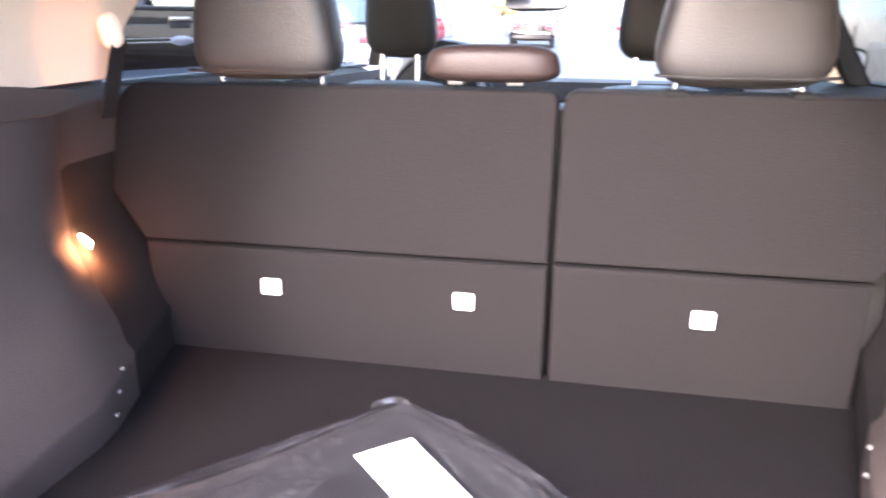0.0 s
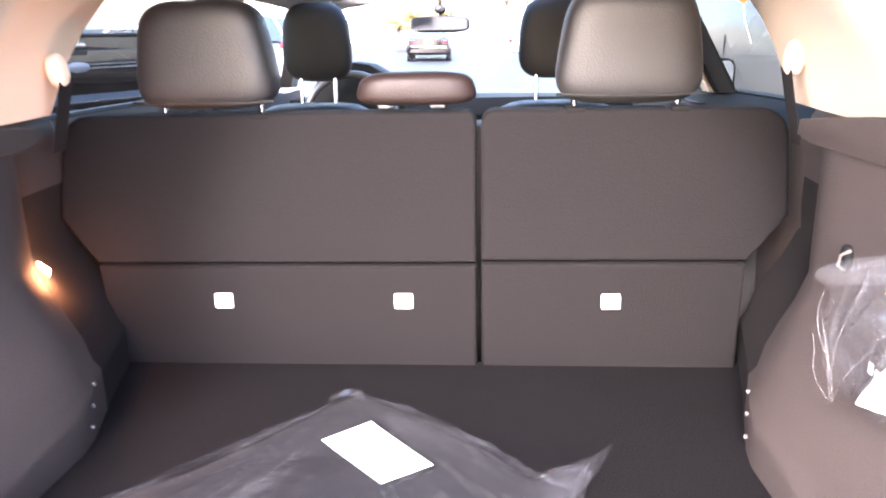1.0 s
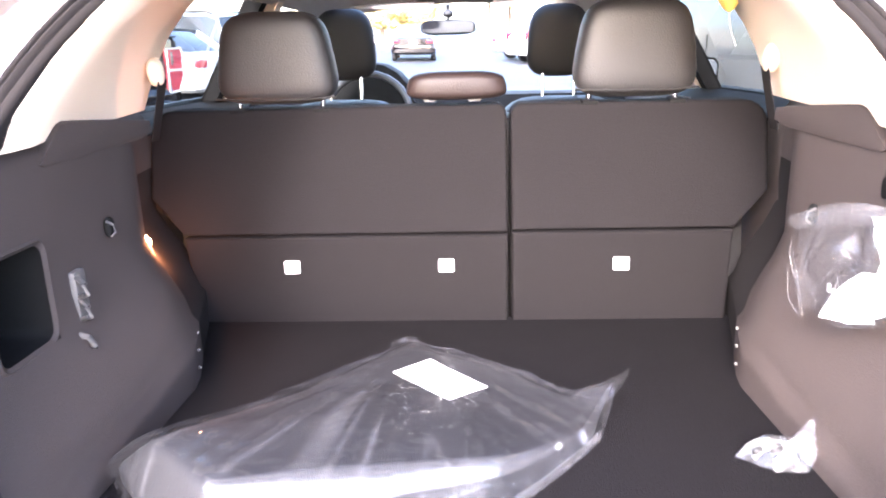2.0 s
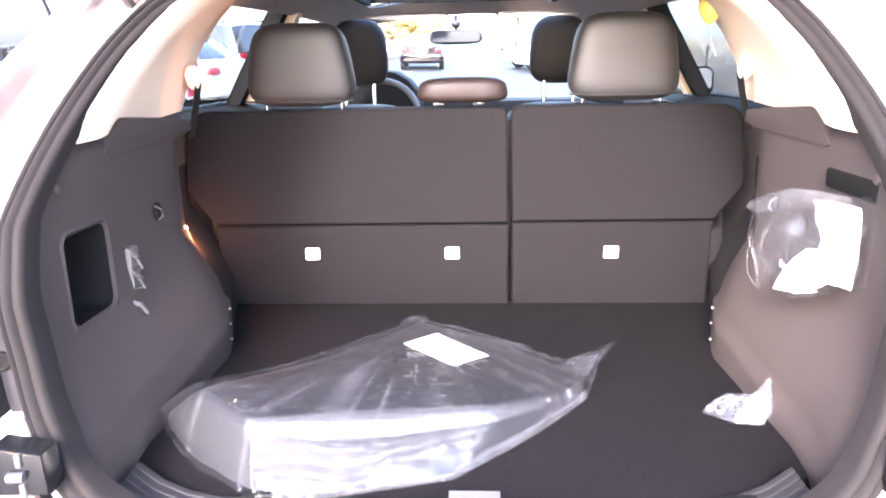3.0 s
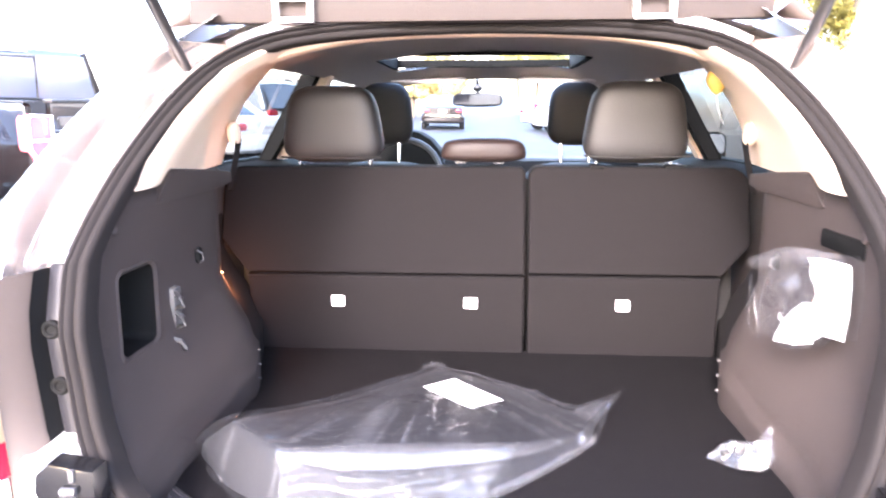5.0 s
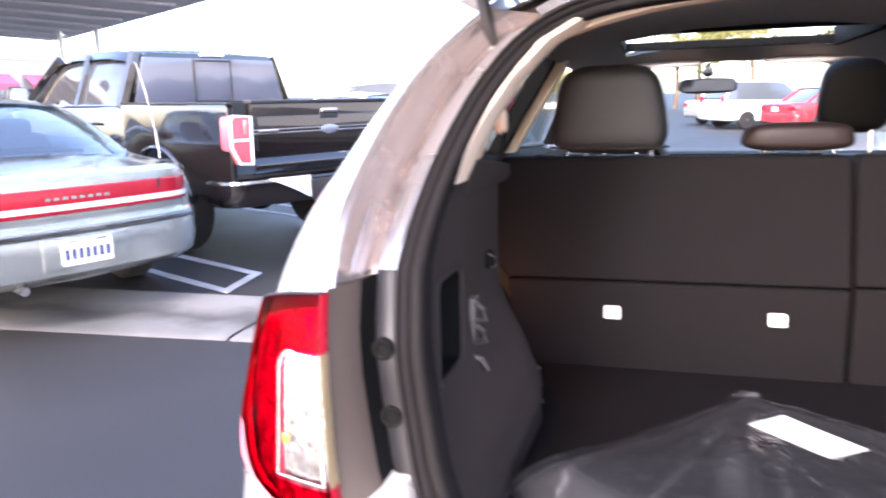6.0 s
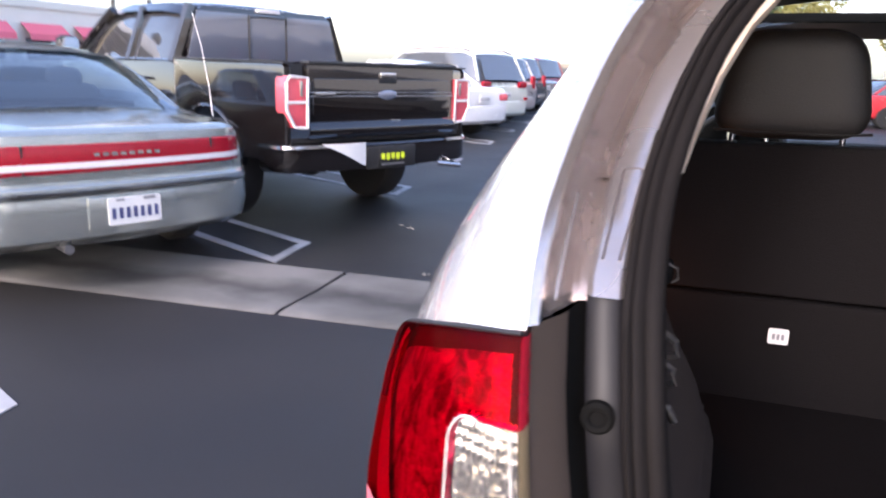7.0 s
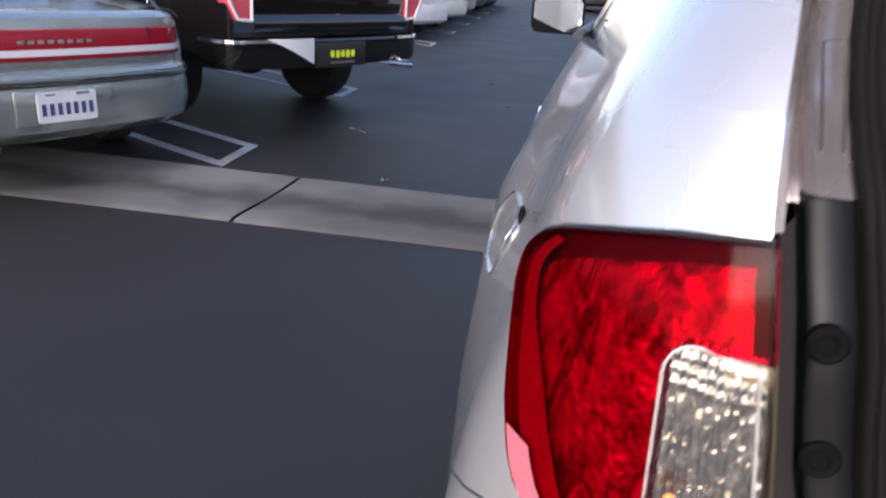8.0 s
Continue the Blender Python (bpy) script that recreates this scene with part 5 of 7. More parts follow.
def bag_mesh(shrink, sink, crease, seed, cuts):
    foot, tops, faces = bag_cage()
    b = bmesh.new()
    vs = {k: b.verts.new((x, y, FLOOR + 0.002)) for k, (x, y) in foot.items()}
    vs |= {k: b.verts.new((x, y, FLOOR + h)) for k, (x, y, h) in tops.items()}
    for tri in faces.split("/"):
        b.faces.new([vs[k] for k in tri.split()])
    bmesh.ops.recalc_face_normals(b, faces=b.faces)
    bmesh.ops.subdivide_edges(b, edges=list(b.edges), cuts=cuts, use_grid_fill=True)
    for _ in range(1):
        bmesh.ops.smooth_vert(b, verts=[v for v in b.verts if not v.is_boundary], factor=0.5, use_axis_x=True, use_axis_y=True, use_axis_z=True)
    b.normal_update()
    mid = Vector((-0.13, -0.53, FLOOR))
    apex = Vector((-0.115, -0.165))
    for v in b.verts:
        if v.is_boundary:
            r = Vector((v.co.x, v.co.y, 0)) * 14
            v.co.x += 0.006 * noise.noise(r + Vector((seed, 0, 0)))
            v.co.y += 0.006 * noise.noise(r + Vector((0, seed, 5)))
            continue
        d = Vector((v.co.x, v.co.y)) - apex
        ang, rad = math.atan2(d.y, d.x), d.length
        fold = abs(noise.noise(Vector((ang * 7 + seed, rad * 1.6, 0.3)))) ** 0.7 - 0.35
        small = noise.noise(Vector((v.co.x * 40, v.co.y * 28, v.co.z * 40 + seed)))
        sharp = abs(noise.noise(Vector((v.co.x * 17 + seed, v.co.y * 24, v.co.z * 30)))) - 0.25
        pull = (1 - abs(noise.noise(Vector((ang * 13 + seed, rad * 0.8, 1.7))))) ** 5 - 0.3
        wob = 0.022 * noise.noise(Vector((v.co.x * 7 + seed, v.co.y * 6, 2.0)))
        d = (v.co.x + 0.308) * 0.251 - (v.co.y + 0.793) * 0.968
        d = d * (1.0 + 1.6 * max(0.0, v.co.x + 0.2)) + wob
        inside = max(0.0, min(1.0, (v.co.x + 0.33) / 0.06)) * max(0.0, min(1.0, (0.11 - v.co.x) / 0.06))
        run = max(0.0, min(1.0, (v.co.x + 0.31) / 0.40))
        sag = 4 * run * (1 - run)
        pleat = inside * sum(amp * math.exp(-((d - d0 - hang * sag) / wide) ** 2) for amp, d0, hang, wide in ((-0.7, 0.024, 0.010, 0.010), (0.9, 0.038, 0.012, 0.0045), (-0.6, 0.047, 0.016, 0.006), (0.7, 0.055, 0.020, 0.004)))
        low = max(0.0, min(1.0, (0.062 - (v.co.z - FLOOR)) / 0.03)) * max(0.0, min(1.0, (d - 0.03) / 0.02))
        crush = (abs(noise.noise(Vector((v.co.x * 34, v.co.y * 34, v.co.z * 20 + seed)))) ** 0.6 - 0.45) * 0.9 + (abs(noise.noise(Vector((v.co.x * 75 + seed, v.co.y * 75, v.co.z * 50)))) ** 0.7 - 0.4) * 0.35
        calm = max(0.15, min(1.0, (Vector((v.co.x + 0.04, v.co.y + 0.37)).length - 0.07) / 0.06))
        v.co += v.normal * crease * calm * (low * crush + 1.0 * fold * min(1, rad * 3) * (1 - 0.6 * inside * (d > -0.03)) + 1.3 * pull * min(1, rad * 4) * (d < -0.02) + 0.2 * small + 0.7 * sharp + 1.0 * pleat)
    for v in b.verts:
        v.co = mid + (v.co - mid) * shrink
        v.co.z = max(FLOOR + 0.0015, v.co.z - sink)
    return b


def bag_top(x, y):
    """Height of the bag's top under the label."""
    return FLOOR + 0.027 + 0.03 * max(0.0, -y - 0.36) - 0.01 * max(0.0, x)


bag = empty("bagged_floor_mats", BASE)
tagged(bag, "dark floor mats in a crumpled clear bag on carpet", "bag")
part("folded_mats", bag_mesh(0.965, 0.006, 0.002, 1.0, 5), M_MATS, bag, "dark grey folded mats")
part("plastic_bag", bag_mesh(1.0, 0.0, 0.0075, 3.0, 24), M_FILM, bag, "crumpled clear plastic bag", smooth=32)
part("bag_corner", loft([[(0.205, -0.425, 0.795), (0.225, -0.50, 0.79)], [(0.25, -0.41, 0.805), (0.255, -0.465, 0.797)], [(0.285, -0.395, 0.812), (0.282, -0.43, 0.805)], [(0.308, -0.385, 0.822), (0.302, -0.395, 0.818)]]), M_FILM, bag)
part("bag_corner", loft([[(-0.51, -0.68, 0.815), (-0.525, -0.655, 0.80)], [(-0.525, -0.69, 0.825), (-0.54, -0.665, 0.805)], [(-0.54, -0.695, 0.822), (-0.548, -0.68, 0.812)]]), M_FILM, bag)
def ribbon(points, width, n, rough, seed):
    """A narrow crinkled strip standing along points."""
    rings = []
    for k, p in enumerate(smooth_line(points, n)):
        rock = noise.noise(Vector((k * 0.9, seed, 0.0)))
        fine = noise.noise(Vector((k * 2.3, seed, 4.0)))
        rings.append([p + Vector((rough * (0.4 * rock + fine) * j, -rough * rock * (1 - j), width * j * (1 + 0.25 * rock))) for j in (0.0, 0.33, 0.66, 1.0)])
    return loft(rings)


part("bag_seam", ribbon([(-0.005, -0.808, FLOOR + 0.002), (0.10, -0.706, FLOOR + 0.004), (0.172, -0.622, FLOOR + 0.004), (0.228, -0.550, FLOOR + 0.006)], 0.020, 60, 0.005, 2.0), M_CRINKLE, bag, "crinkled heat-sealed strip", smooth=40)
part("bag_seam", ribbon([(-0.29, -0.872, FLOOR + 0.001), (-0.19, -0.858, FLOOR + 0.001), (-0.09, -0.832, FLOOR + 0.001), (-0.005, -0.808, FLOOR + 0.001)], 0.012, 48, 0.007, 5.0), M_CRINKLE, bag, "crinkled heat-sealed strip", smooth=40)
rings = []
for k, p in enumerate(smooth_line([(-0.312, -0.806, FLOOR + 0.097), (-0.18, -0.776, FLOOR + 0.092), (-0.05, -0.742, FLOOR + 0.082), (0.064, -0.706, FLOOR + 0.071), (0.143, -0.622, FLOOR + 0.042)], 40)):
    slim = (1.0 - 0.65 * max(0.0, (k - 16) / 23)) * min(1.0, 0.35 + k / 11)
    sway = 0.002 * noise.noise(Vector((k * 0.35, 3.0, 0.0)))
    rings.append([p + Vector((0.10 * d, -d + sway, h + 0.5 * sway)) * slim for d, h in ((-0.012, 0.0), (-0.002, 0.003), (0.008, 0.0005), (0.017, -0.007), (0.024, -0.017), (0.028, -0.026))])
part("bag_ridge", loft(rings), M_TAUT, bag, "taut shiny fold along the top edge", smooth=60)
part("bag_edge", tube(smooth_line([(-0.308, -0.797, FLOOR + 0.089), (-0.305, -0.822, FLOOR + 0.055), (-0.300, -0.850, FLOOR + 0.022), (-0.288, -0.872, FLOOR + 0.003)], 12), 0.0016, 6), M_CRINKLE, bag, "stiff folded edge")
card = [(-0.127, -0.340), (-0.060, -0.277), (0.050, -0.405), (-0.018, -0.455)]
quad = [[Vector(card[0]).lerp(Vector(card[1]), u).lerp(Vector(card[3]).lerp(Vector(card[2]), u), v) for u in (0, 0.25, 0.5, 0.75, 1)] for v in (0, 0.25, 0.5, 0.75, 1)]
paper = part("paper_label", shell(loft([[(p.x, p.y, bag_top(p.x, p.y) + 0.001 * math.sin(40 * p.x)) for p in row] for row in quad]), 0.001), M_PAPER, bag, "white paper label with faint print")
for u0, u1, v in ((0.30, 0.60, 0.70), (0.30, 0.52, 0.78), (0.30, 0.66, 0.86)):
    a, c = [Vector(card[0]).lerp(Vector(card[1]), 1 - v).lerp(Vector(card[3]).lerp(Vector(card[2]), 1 - v), u) for u in (u0, u1)]
    side = Vector((-(c - a).y, (c - a).x)).normalized() * 0.0025
    part("print_line", loft([[(a.x, a.y, bag_top(a.x, a.y) + 0.0022), (c.x, c.y, bag_top(c.x, c.y) + 0.0022)], [(a.x + side.x, a.y + side.y, bag_top(a.x, a.y) + 0.0022), (c.x + side.x, c.y + side.y, bag_top(c.x, c.y) + 0.0022)]]), M_INK, paper)
part("bag_tab", loft([[(-0.155, -0.180, 0.772), (-0.125, -0.163, 0.780), (-0.085, -0.170, 0.774)], [(-0.150, -0.180, 0.784), (-0.120, -0.163, 0.779), (-0.088, -0.172, 0.786)], [(-0.138, -0.172, 0.791), (-0.118, -0.155, 0.789), (-0.095, -0.166, 0.792)]]), M_FILM, bag)

# small packet of parts on the floor
packet = empty("small_parts_packet", BASE)
tagged(packet, "small clear plastic packet with metal parts on the cargo floor", "packet")
PACKET_RIM = [(0.423, -0.592, 0.768), (0.471, -0.634, 0.768), (0.512, -0.640, 0.770), (0.528, -0.632, 0.790), (0.532, -0.600, 0.838), (0.520, -0.600, 0.822), (0.503, -0.598, 0.806), (0.463, -0.594, 0.806), (0.440, -0.590, 0.788)]


def packet_sheet(lift, seed):
    edge = []
    for k, p in enumerate(PACKET_RIM):
        p, p2 = Vector(p), Vector(PACKET_RIM[(k + 1) % len(PACKET_RIM)])
        edge += [p.lerp(p2, i / 4) for i in range(4)]
    mid = sum(edge, Vector((0, 0, 0))) / len(edge)
    rings = []
    for j in range(7):
        r = 0.03 + 0.97 * j / 6
        ring = [mid.lerp(p, r) + Vector((0, -0.8, 0.6)) * (lift * (1 - r * r) + 0.005 * (1 - r ** 4) * noise.noise(mid.lerp(p, r) * 60 + Vector((seed, 0, 0)))) for p in edge]
        rings.append(ring + [ring[0].copy()])
    b = loft(rings)
    bmesh.ops.remove_doubles(b, verts=b.verts, dist=1e-5)
    return b


part("packet_film", packet_sheet(0.010, 2.0), M_POUCH, packet, smooth=45)
part("packet_back", packet_sheet(-0.004, 6.0), M_POUCH, packet, smooth=45)
for x, y, z in ((0.458, -0.606, 0.786), (0.487, -0.612, 0.784)):
    part("metal_clip", tube([(x - 0.010, y, z - 0.012), (x - 0.004, y - 0.003, z - 0.002), (x + 0.002, y, z + 0.004), (x + 0.003, y + 0.004, z + 0.014), (x + 0.010, y + 0.003, z + 0.016)], [0.004, 0.0035, 0.003, 0.0035, 0.004], 6), M_STEEL, packet)
for x in (0.452, 0.480):
    part("dark_part", pillow(0.018, 0.010, 0.014, 2.6), M_BLACK, packet, m=pose(x, -0.606, 0.786, 30, 0, 10))

# papers in a plastic pouch hung on the right trim
pouch = empty("document_pouch", BASE)
tagged(pouch, "clear plastic pouch with white papers hung on the side trim", "pouch")
POUCH_RIM = [(-0.545, 1.135), (-0.587, 1.156), (-0.623, 1.169), (-0.675, 1.170), (-0.728, 1.175), (-0.735, 1.163), (-0.738, 1.107), (-0.740, 1.040), (-0.717, 1.037), (-0.693, 1.034), (-0.675, 1.010), (-0.623, 0.990), (-0.583, 0.992), (-0.530, 1.045)]
PAPER_RIM = [(-0.655, 1.158), (-0.690, 1.163), (-0.734, 1.161), (-0.737, 1.098), (-0.736, 1.039), (-0.695, 1.037), (-0.672, 1.020), (-0.668, 1.070), (-0.676, 1.100), (-0.662, 1.128)]
FLAP_RIM = [(-0.676, 1.085), (-0.672, 1.040), (-0.680, 1.018), (-0.640, 1.004), (-0.596, 0.998), (-0.612, 1.035), (-0.634, 1.064), (-0.655, 1.082)]


def pouch_disc(rim, rings_n, off, crumple, seed, cup=0.0, jag=0.002):
    """A crumpled sheet that fills an outline, hanging a little off the trim."""
    edge = []
    for k, (y, z) in enumerate(rim):
        y2, z2 = rim[(k + 1) % len(rim)]
        edge += [Vector((y + (y2 - y) * i / 5, z + (z2 - z) * i / 5)) for i in range(5)]
    edge = [p + Vector((noise.noise(Vector((p.x * 90, p.y * 90, seed))), noise.noise(Vector((p.x * 90, p.y * 90, seed + 9))))) * jag for p in edge]
    mid = sum(edge, Vector((0, 0))) / len(edge)
    rings = []
    for j in range(rings_n + 1):
        r = 0.02 + 0.98 * j / rings_n
        ring = []
        for p in edge:
            y, z = mid.x + (p.x - mid.x) * r, mid.y + (p.y - mid.y) * r
            n1 = abs(noise.noise(Vector((y * 19 + z * 8, z * 15, seed)))) - 0.2
            n2 = abs(noise.noise(Vector((y * 80, z * 60, seed + 4)))) - 0.2
            x = 0.50 - 0.39 * (y + 0.53) - off - cup * (1 - r * r) - crumple * (n1 + 0.18 * n2)
            ring.append(Vector((x, y, z)))
        ring.append(ring[0].copy())
        rings.append(ring)
    b = loft(rings)
    bmesh.ops.remove_doubles(b, verts=b.verts, dist=1e-5)
    return b


part("pouch_film", pouch_disc(POUCH_RIM, 22, 0.0, 0.034, 3.0, 0.014), M_POUCH, pouch, smooth=40)
part("pouch_back", pouch_disc(POUCH_RIM, 8, -0.016, 0.012, 7.0, -0.004), M_FILM, pouch, smooth=40)
rings = []
for k in range(15):
    u = 0.08 + 0.92 * k / 14
    top = Vector((-0.538 - 0.197 * u, 1.132 + 0.044 * math.sin(math.pi * 0.5 * min(1.0, u * 1.6))))
    ring = []
    for j in range(5):
        v = j / 4
        y, z = top.x, top.y - (0.012 + 0.020 * math.sin(math.pi * (0.15 + 0.8 * u))) * v
        ring.append((0.50 - 0.39 * (y + 0.53) - 0.014 - 0.012 * math.sin(math.pi * v) - 0.006 * noise.noise(Vector((y * 60, v * 3, 2))), y, z))
    rings.append(ring)
part("pouch_fold", loft(rings), M_FOLD, pouch, "crumpled folded top of the pouch", smooth=50)
papers = part("paper_sheet", pouch_disc(PAPER_RIM, 10, 0.002, 0.008, 5.0, 0.002, 0.0012), M_PAPER, pouch, "white folded papers")
part("paper_sheet", pouch_disc(FLAP_RIM, 8, 0.005, 0.008, 8.0, 0.002, 0.0015), M_PAPER, pouch, "white folded papers")
for k, (ya, za, yb, zb) in enumerate(((-0.585, 0.994, -0.600, 1.150), (-0.590, 0.996, -0.640, 1.118), (-0.588, 0.994, -0.560, 1.090), (-0.620, 1.020, -0.655, 1.135), (-0.545, 1.060, -0.583, 0.993), (-0.570, 1.030, -0.562, 1.130))):
    pts = [Vector((0.50 - 0.39 * (y + 0.53) - 0.018 - 0.006 * math.sin(math.pi * u), y, z)) for u, y, z in ((u, ya + (yb - ya) * u + 0.006 * math.sin(5 * u + k), za + (zb - za) * u) for u in (0, 0.2, 0.4, 0.6, 0.8, 1.0))]
    part("film_crease", tube(smooth_line(pts, 14), [0.0010 - 0.0006 * abs(i - 6) / 7 for i in range(14)], 5), M_POUCH, pouch)
for k, (y, z) in enumerate(((-0.612, 1.046), (-0.625, 1.043), (-0.638, 1.040))):
    part("print_bar", box(0.523, 0.524, y - 0.004, y + 0.004, z - 0.006, z + 0.006), M_INK, papers)


# ---- neighbouring vehicles ----
def plan(w, r, bow, reach, n=7, m=9):
    """Plan of a vehicle's tail: from the left side round to the right side, seen from above."""
    pts = [(-w, reach), (-w, (reach + r) / 2)]
    for k in range(n + 1):
        a = math.pi / 2 * k / n
        pts.append((-w + r - r * math.cos(a), r - r * math.sin(a) + bow * (1 - r / w) ** 2))
    half_x = w - r
    for k in range(1, m):
        x = -half_x + 2 * half_x * k / m
        pts.append((x, bow * (x / w) ** 2))
    for k in range(n, -1, -1):
        a = math.pi / 2 * k / n
        pts.append((w - r + r * math.cos(a), r - r * math.sin(a) + bow * (1 - r / w) ** 2))
    return pts + [(w, (reach + r) / 2), (w, reach)]


def sweep_plan(pts, profile, start=0, stop=None):
    """Sweeps pairs (outward, height) along a plan."""
    rings = []
    n = len(pts)
    for i in range(n):
        a, c = Vector(pts[max(0, i - 1)]), Vector(pts[min(n - 1, i + 1)])
        d = (c - a).normalized()
        nx, ny = d.y, -d.x
        rings.append([(pts[i][0] + o * nx, pts[i][1] + o * ny, z) for o, z in profile])
    return loft(rings[start:stop])


def body_loft(stations):
    """Lower body: rows of (y, low, top, half width, crown)."""
    rings = []
    for y, zl, zt, w, crown in stations:
        side = [(0, zl - 0.02), (w * 0.86, zl), (w * 0.96, zl + 0.05), (w, zl + 0.4 * (zt - zl)), (w * 0.99, zl + 0.72 * (zt - zl)), (w * 0.955, zt - 0.03), (w * 0.90, zt), (w * 0.5, zt + crown * 0.8), (0, zt + crown)]
        ring = [(x, y, z) for x, z in side] + [(-x, y, z) for x, z in reversed(side[1:-1])]
        rings.append(ring)
    return loft(rings, True, True)


def cabin_loft(stations, grow=0.0):
    """Glass house: rows of (y, base z, top z, base half width, top half width)."""
    rings = []
    for y, zb, zt, wb, wt in stations:
        wb, wt, zt = wb + grow, wt + grow, zt + grow
        side = [(wb, zb), (wb * 0.6 + wt * 0.4, zb + 0.45 * (zt - zb)), (wt * 1.02, zt - 0.05), (wt * 0.93, zt - 0.01), (wt * 0.5, zt + 0.015), (0, zt + 0.02)]
        rings.append([(x, y, z) for x, z in side] + [(-x, y, z) for x, z in reversed(side[:-1])])
    return loft(rings, False)


def plate_bars(parent, x, y, z, w, h, ink):
    for k in range(7):
        cx = x - 0.40 * w + 0.8 * w * k / 6
        part("plate_character", box(cx - 0.035 * w, cx + 0.035 * w, y - 0.009, y - 0.006, z - 0.22 * h, z + 0.18 * h), ink, parent)


def simple_car(name, m, paint, kind="sedan", length=4.6, width=1.8, height=1.45, label="", lamps=M_LAMPRED, wide=False):
    """A parked car seen from some way off, tail at its origin."""
    car = empty(name, m)
    tagged(car, label, "car", "parked cars")
    w, L, H = width / 2, length, height
    if kind == "sedan":
        body = [(0.02, 0.42, 0.90, w * 0.86, 0.02), (0.15, 0.30, 0.97, w * 0.95, 0.02), (0.9, 0.24, 0.98, w, 0.02), (2.2, 0.22, 0.94, w, 0.03), (L - 1.3, 0.24, 0.92, w, 0.04), (L - 0.5, 0.26, 0.80, w * 0.95, 0.05), (L - 0.1, 0.3, 0.66, w * 0.82, 0.03), (L, 0.4, 0.55, w * 0.7, 0.0)]
        cab = [(0.65, 0.95, 0.99, w * 0.82, w * 0.70), (1.25, 0.95, H - 0.05, w * 0.90, w * 0.66), (1.9, 0.93, H, w * 0.92, w * 0.68), (2.5, 0.93, H - 0.02, w * 0.92, w * 0.67), (3.35, 0.92, 0.98, w * 0.84, w * 0.72)]
        roof = cab[1:4]
    else:
        body = [(0.02, 0.45, 0.95, w * 0.90, 0.0), (0.12, 0.32, 1.05, w * 0.97, 0.0), (0.9, 0.26, 1.06, w, 0.0), (2.4, 0.25, 1.04, w, 0.02), (L - 1.25, 0.26, 1.02, w, 0.05), (L - 0.4, 0.28, 0.94, w * 0.95, 0.04), (L - 0.05, 0.32, 0.78, w * 0.84, 0.02), (L, 0.42, 0.6, w * 0.75, 0.0)]
        cab = [(0.10, 1.02, 1.08, w * 0.90, w * 0.85), (0.34, 1.03, H - 0.08, w * 0.93, w * 0.74), (0.6, 1.03, H, w * 0.94, w * 0.76), (1.8, 1.03, H, w * 0.94, w * 0.76), (2.55, 1.02, H - 0.05, w * 0.93, w * 0.73), (3.5, 1.0, 1.06, w * 0.86, w * 0.72)]
        roof = cab[1:5]
    part("body", body_loft(body), paint, car)
    part("window_band", cabin_loft(cab), M_CARGLASS, car, "dark car windows")
    rp = [[(x, y, z + 0.012) for x, z in ((wt * 1.03, zt - 0.055), (wt * 0.95, zt - 0.01), (wt * 0.5, zt + 0.016), (0, zt + 0.022), (-wt * 0.5, zt + 0.016), (-wt * 0.95, zt - 0.01), (-wt * 1.03, zt - 0.055))] for y, zb, zt, wb, wt in roof]
    part("roof", loft(rp), paint, car)
    for sx in (-1, 1):
        for k in range(len(cab) - 1):
            (ya, zba, zta, wba, wta), (yb, zbb, ztb, wbb, wtb) = cab[k], cab[k + 1]
            if k == 0 or k == len(cab) - 2:
                b = tube([(sx * wta * 1.0, ya, zta), (sx * wtb * 1.0, yb, ztb - 0.03)], 0.035, 6)
                part("pillar", b, paint, car)
        ym = cab[len(cab) // 2][0]
        part("pillar", tube([(sx * (w * 0.915), ym, 0.98), (sx * (w * 0.70), ym, H - 0.05)], 0.035, 6), M_BLACK, car)
        part("tail_lamp", pillow(0.30 if kind != "suv" or wide else 0.17, 0.10, 0.15 if kind == "sedan" or wide else 0.36, 4), lamps, car, "red tail lamp", m=pose(sx * w * (0.66 if wide else 0.74), 0.02 if wide else 0.06, 1.0 if wide else {"sedan": 0.80, "suv": 1.0}[kind]))
        part("door_mirror", pillow(0.18, 0.1, 0.13, 3), paint, car, m=pose(sx * (w + 0.08), L - 1.75, 1.03))
        for y in (0.95, L - 0.85):
            wheel_parts(car, sx * (w - 0.10), y, 0.33, 0.22, 5)
    if wide:
        for sx in (-1, 1):
            part("roof_rail", tube([(sx * w * 0.70, 0.5, H - 0.01), (sx * w * 0.72, 0.65, H + 0.05), (sx * w * 0.73, 1.5, H + 0.06), (sx * w * 0.72, 2.4, H + 0.02)], 0.018, 6), M_BLACK, car)
            part("low_reflector", box(sx * w * 0.82 - 0.05, sx * w * 0.82 + 0.05, -0.012, 0.03, 0.66, 0.72, 0.006), lamps, car)
        part("rear_window", loft([[(-w * 0.70, 0.03, 1.10), (w * 0.70, 0.03, 1.10)], [(-w * 0.62, 0.26, H - 0.16), (w * 0.62, 0.26, H - 0.16)]]), M_CARGLASS, car)
    bump = part("bumper", sweep_plan(plan(w * 0.97, 0.2, 0.08, 0.5), [(0.0, 0.64), (0.035, 0.62), (0.045, 0.5), (0.03, 0.36), (-0.05, 0.30)]), paint, car)
    plate = part("number_plate", box(-0.16, 0.16, -0.055, -0.045, 0.70, 0.84, 0.003), M_PAPER, car, "white number plate")
    plate_bars(plate, 0, -0.049, 0.77, 0.3, 0.14, M_INK)
    return car


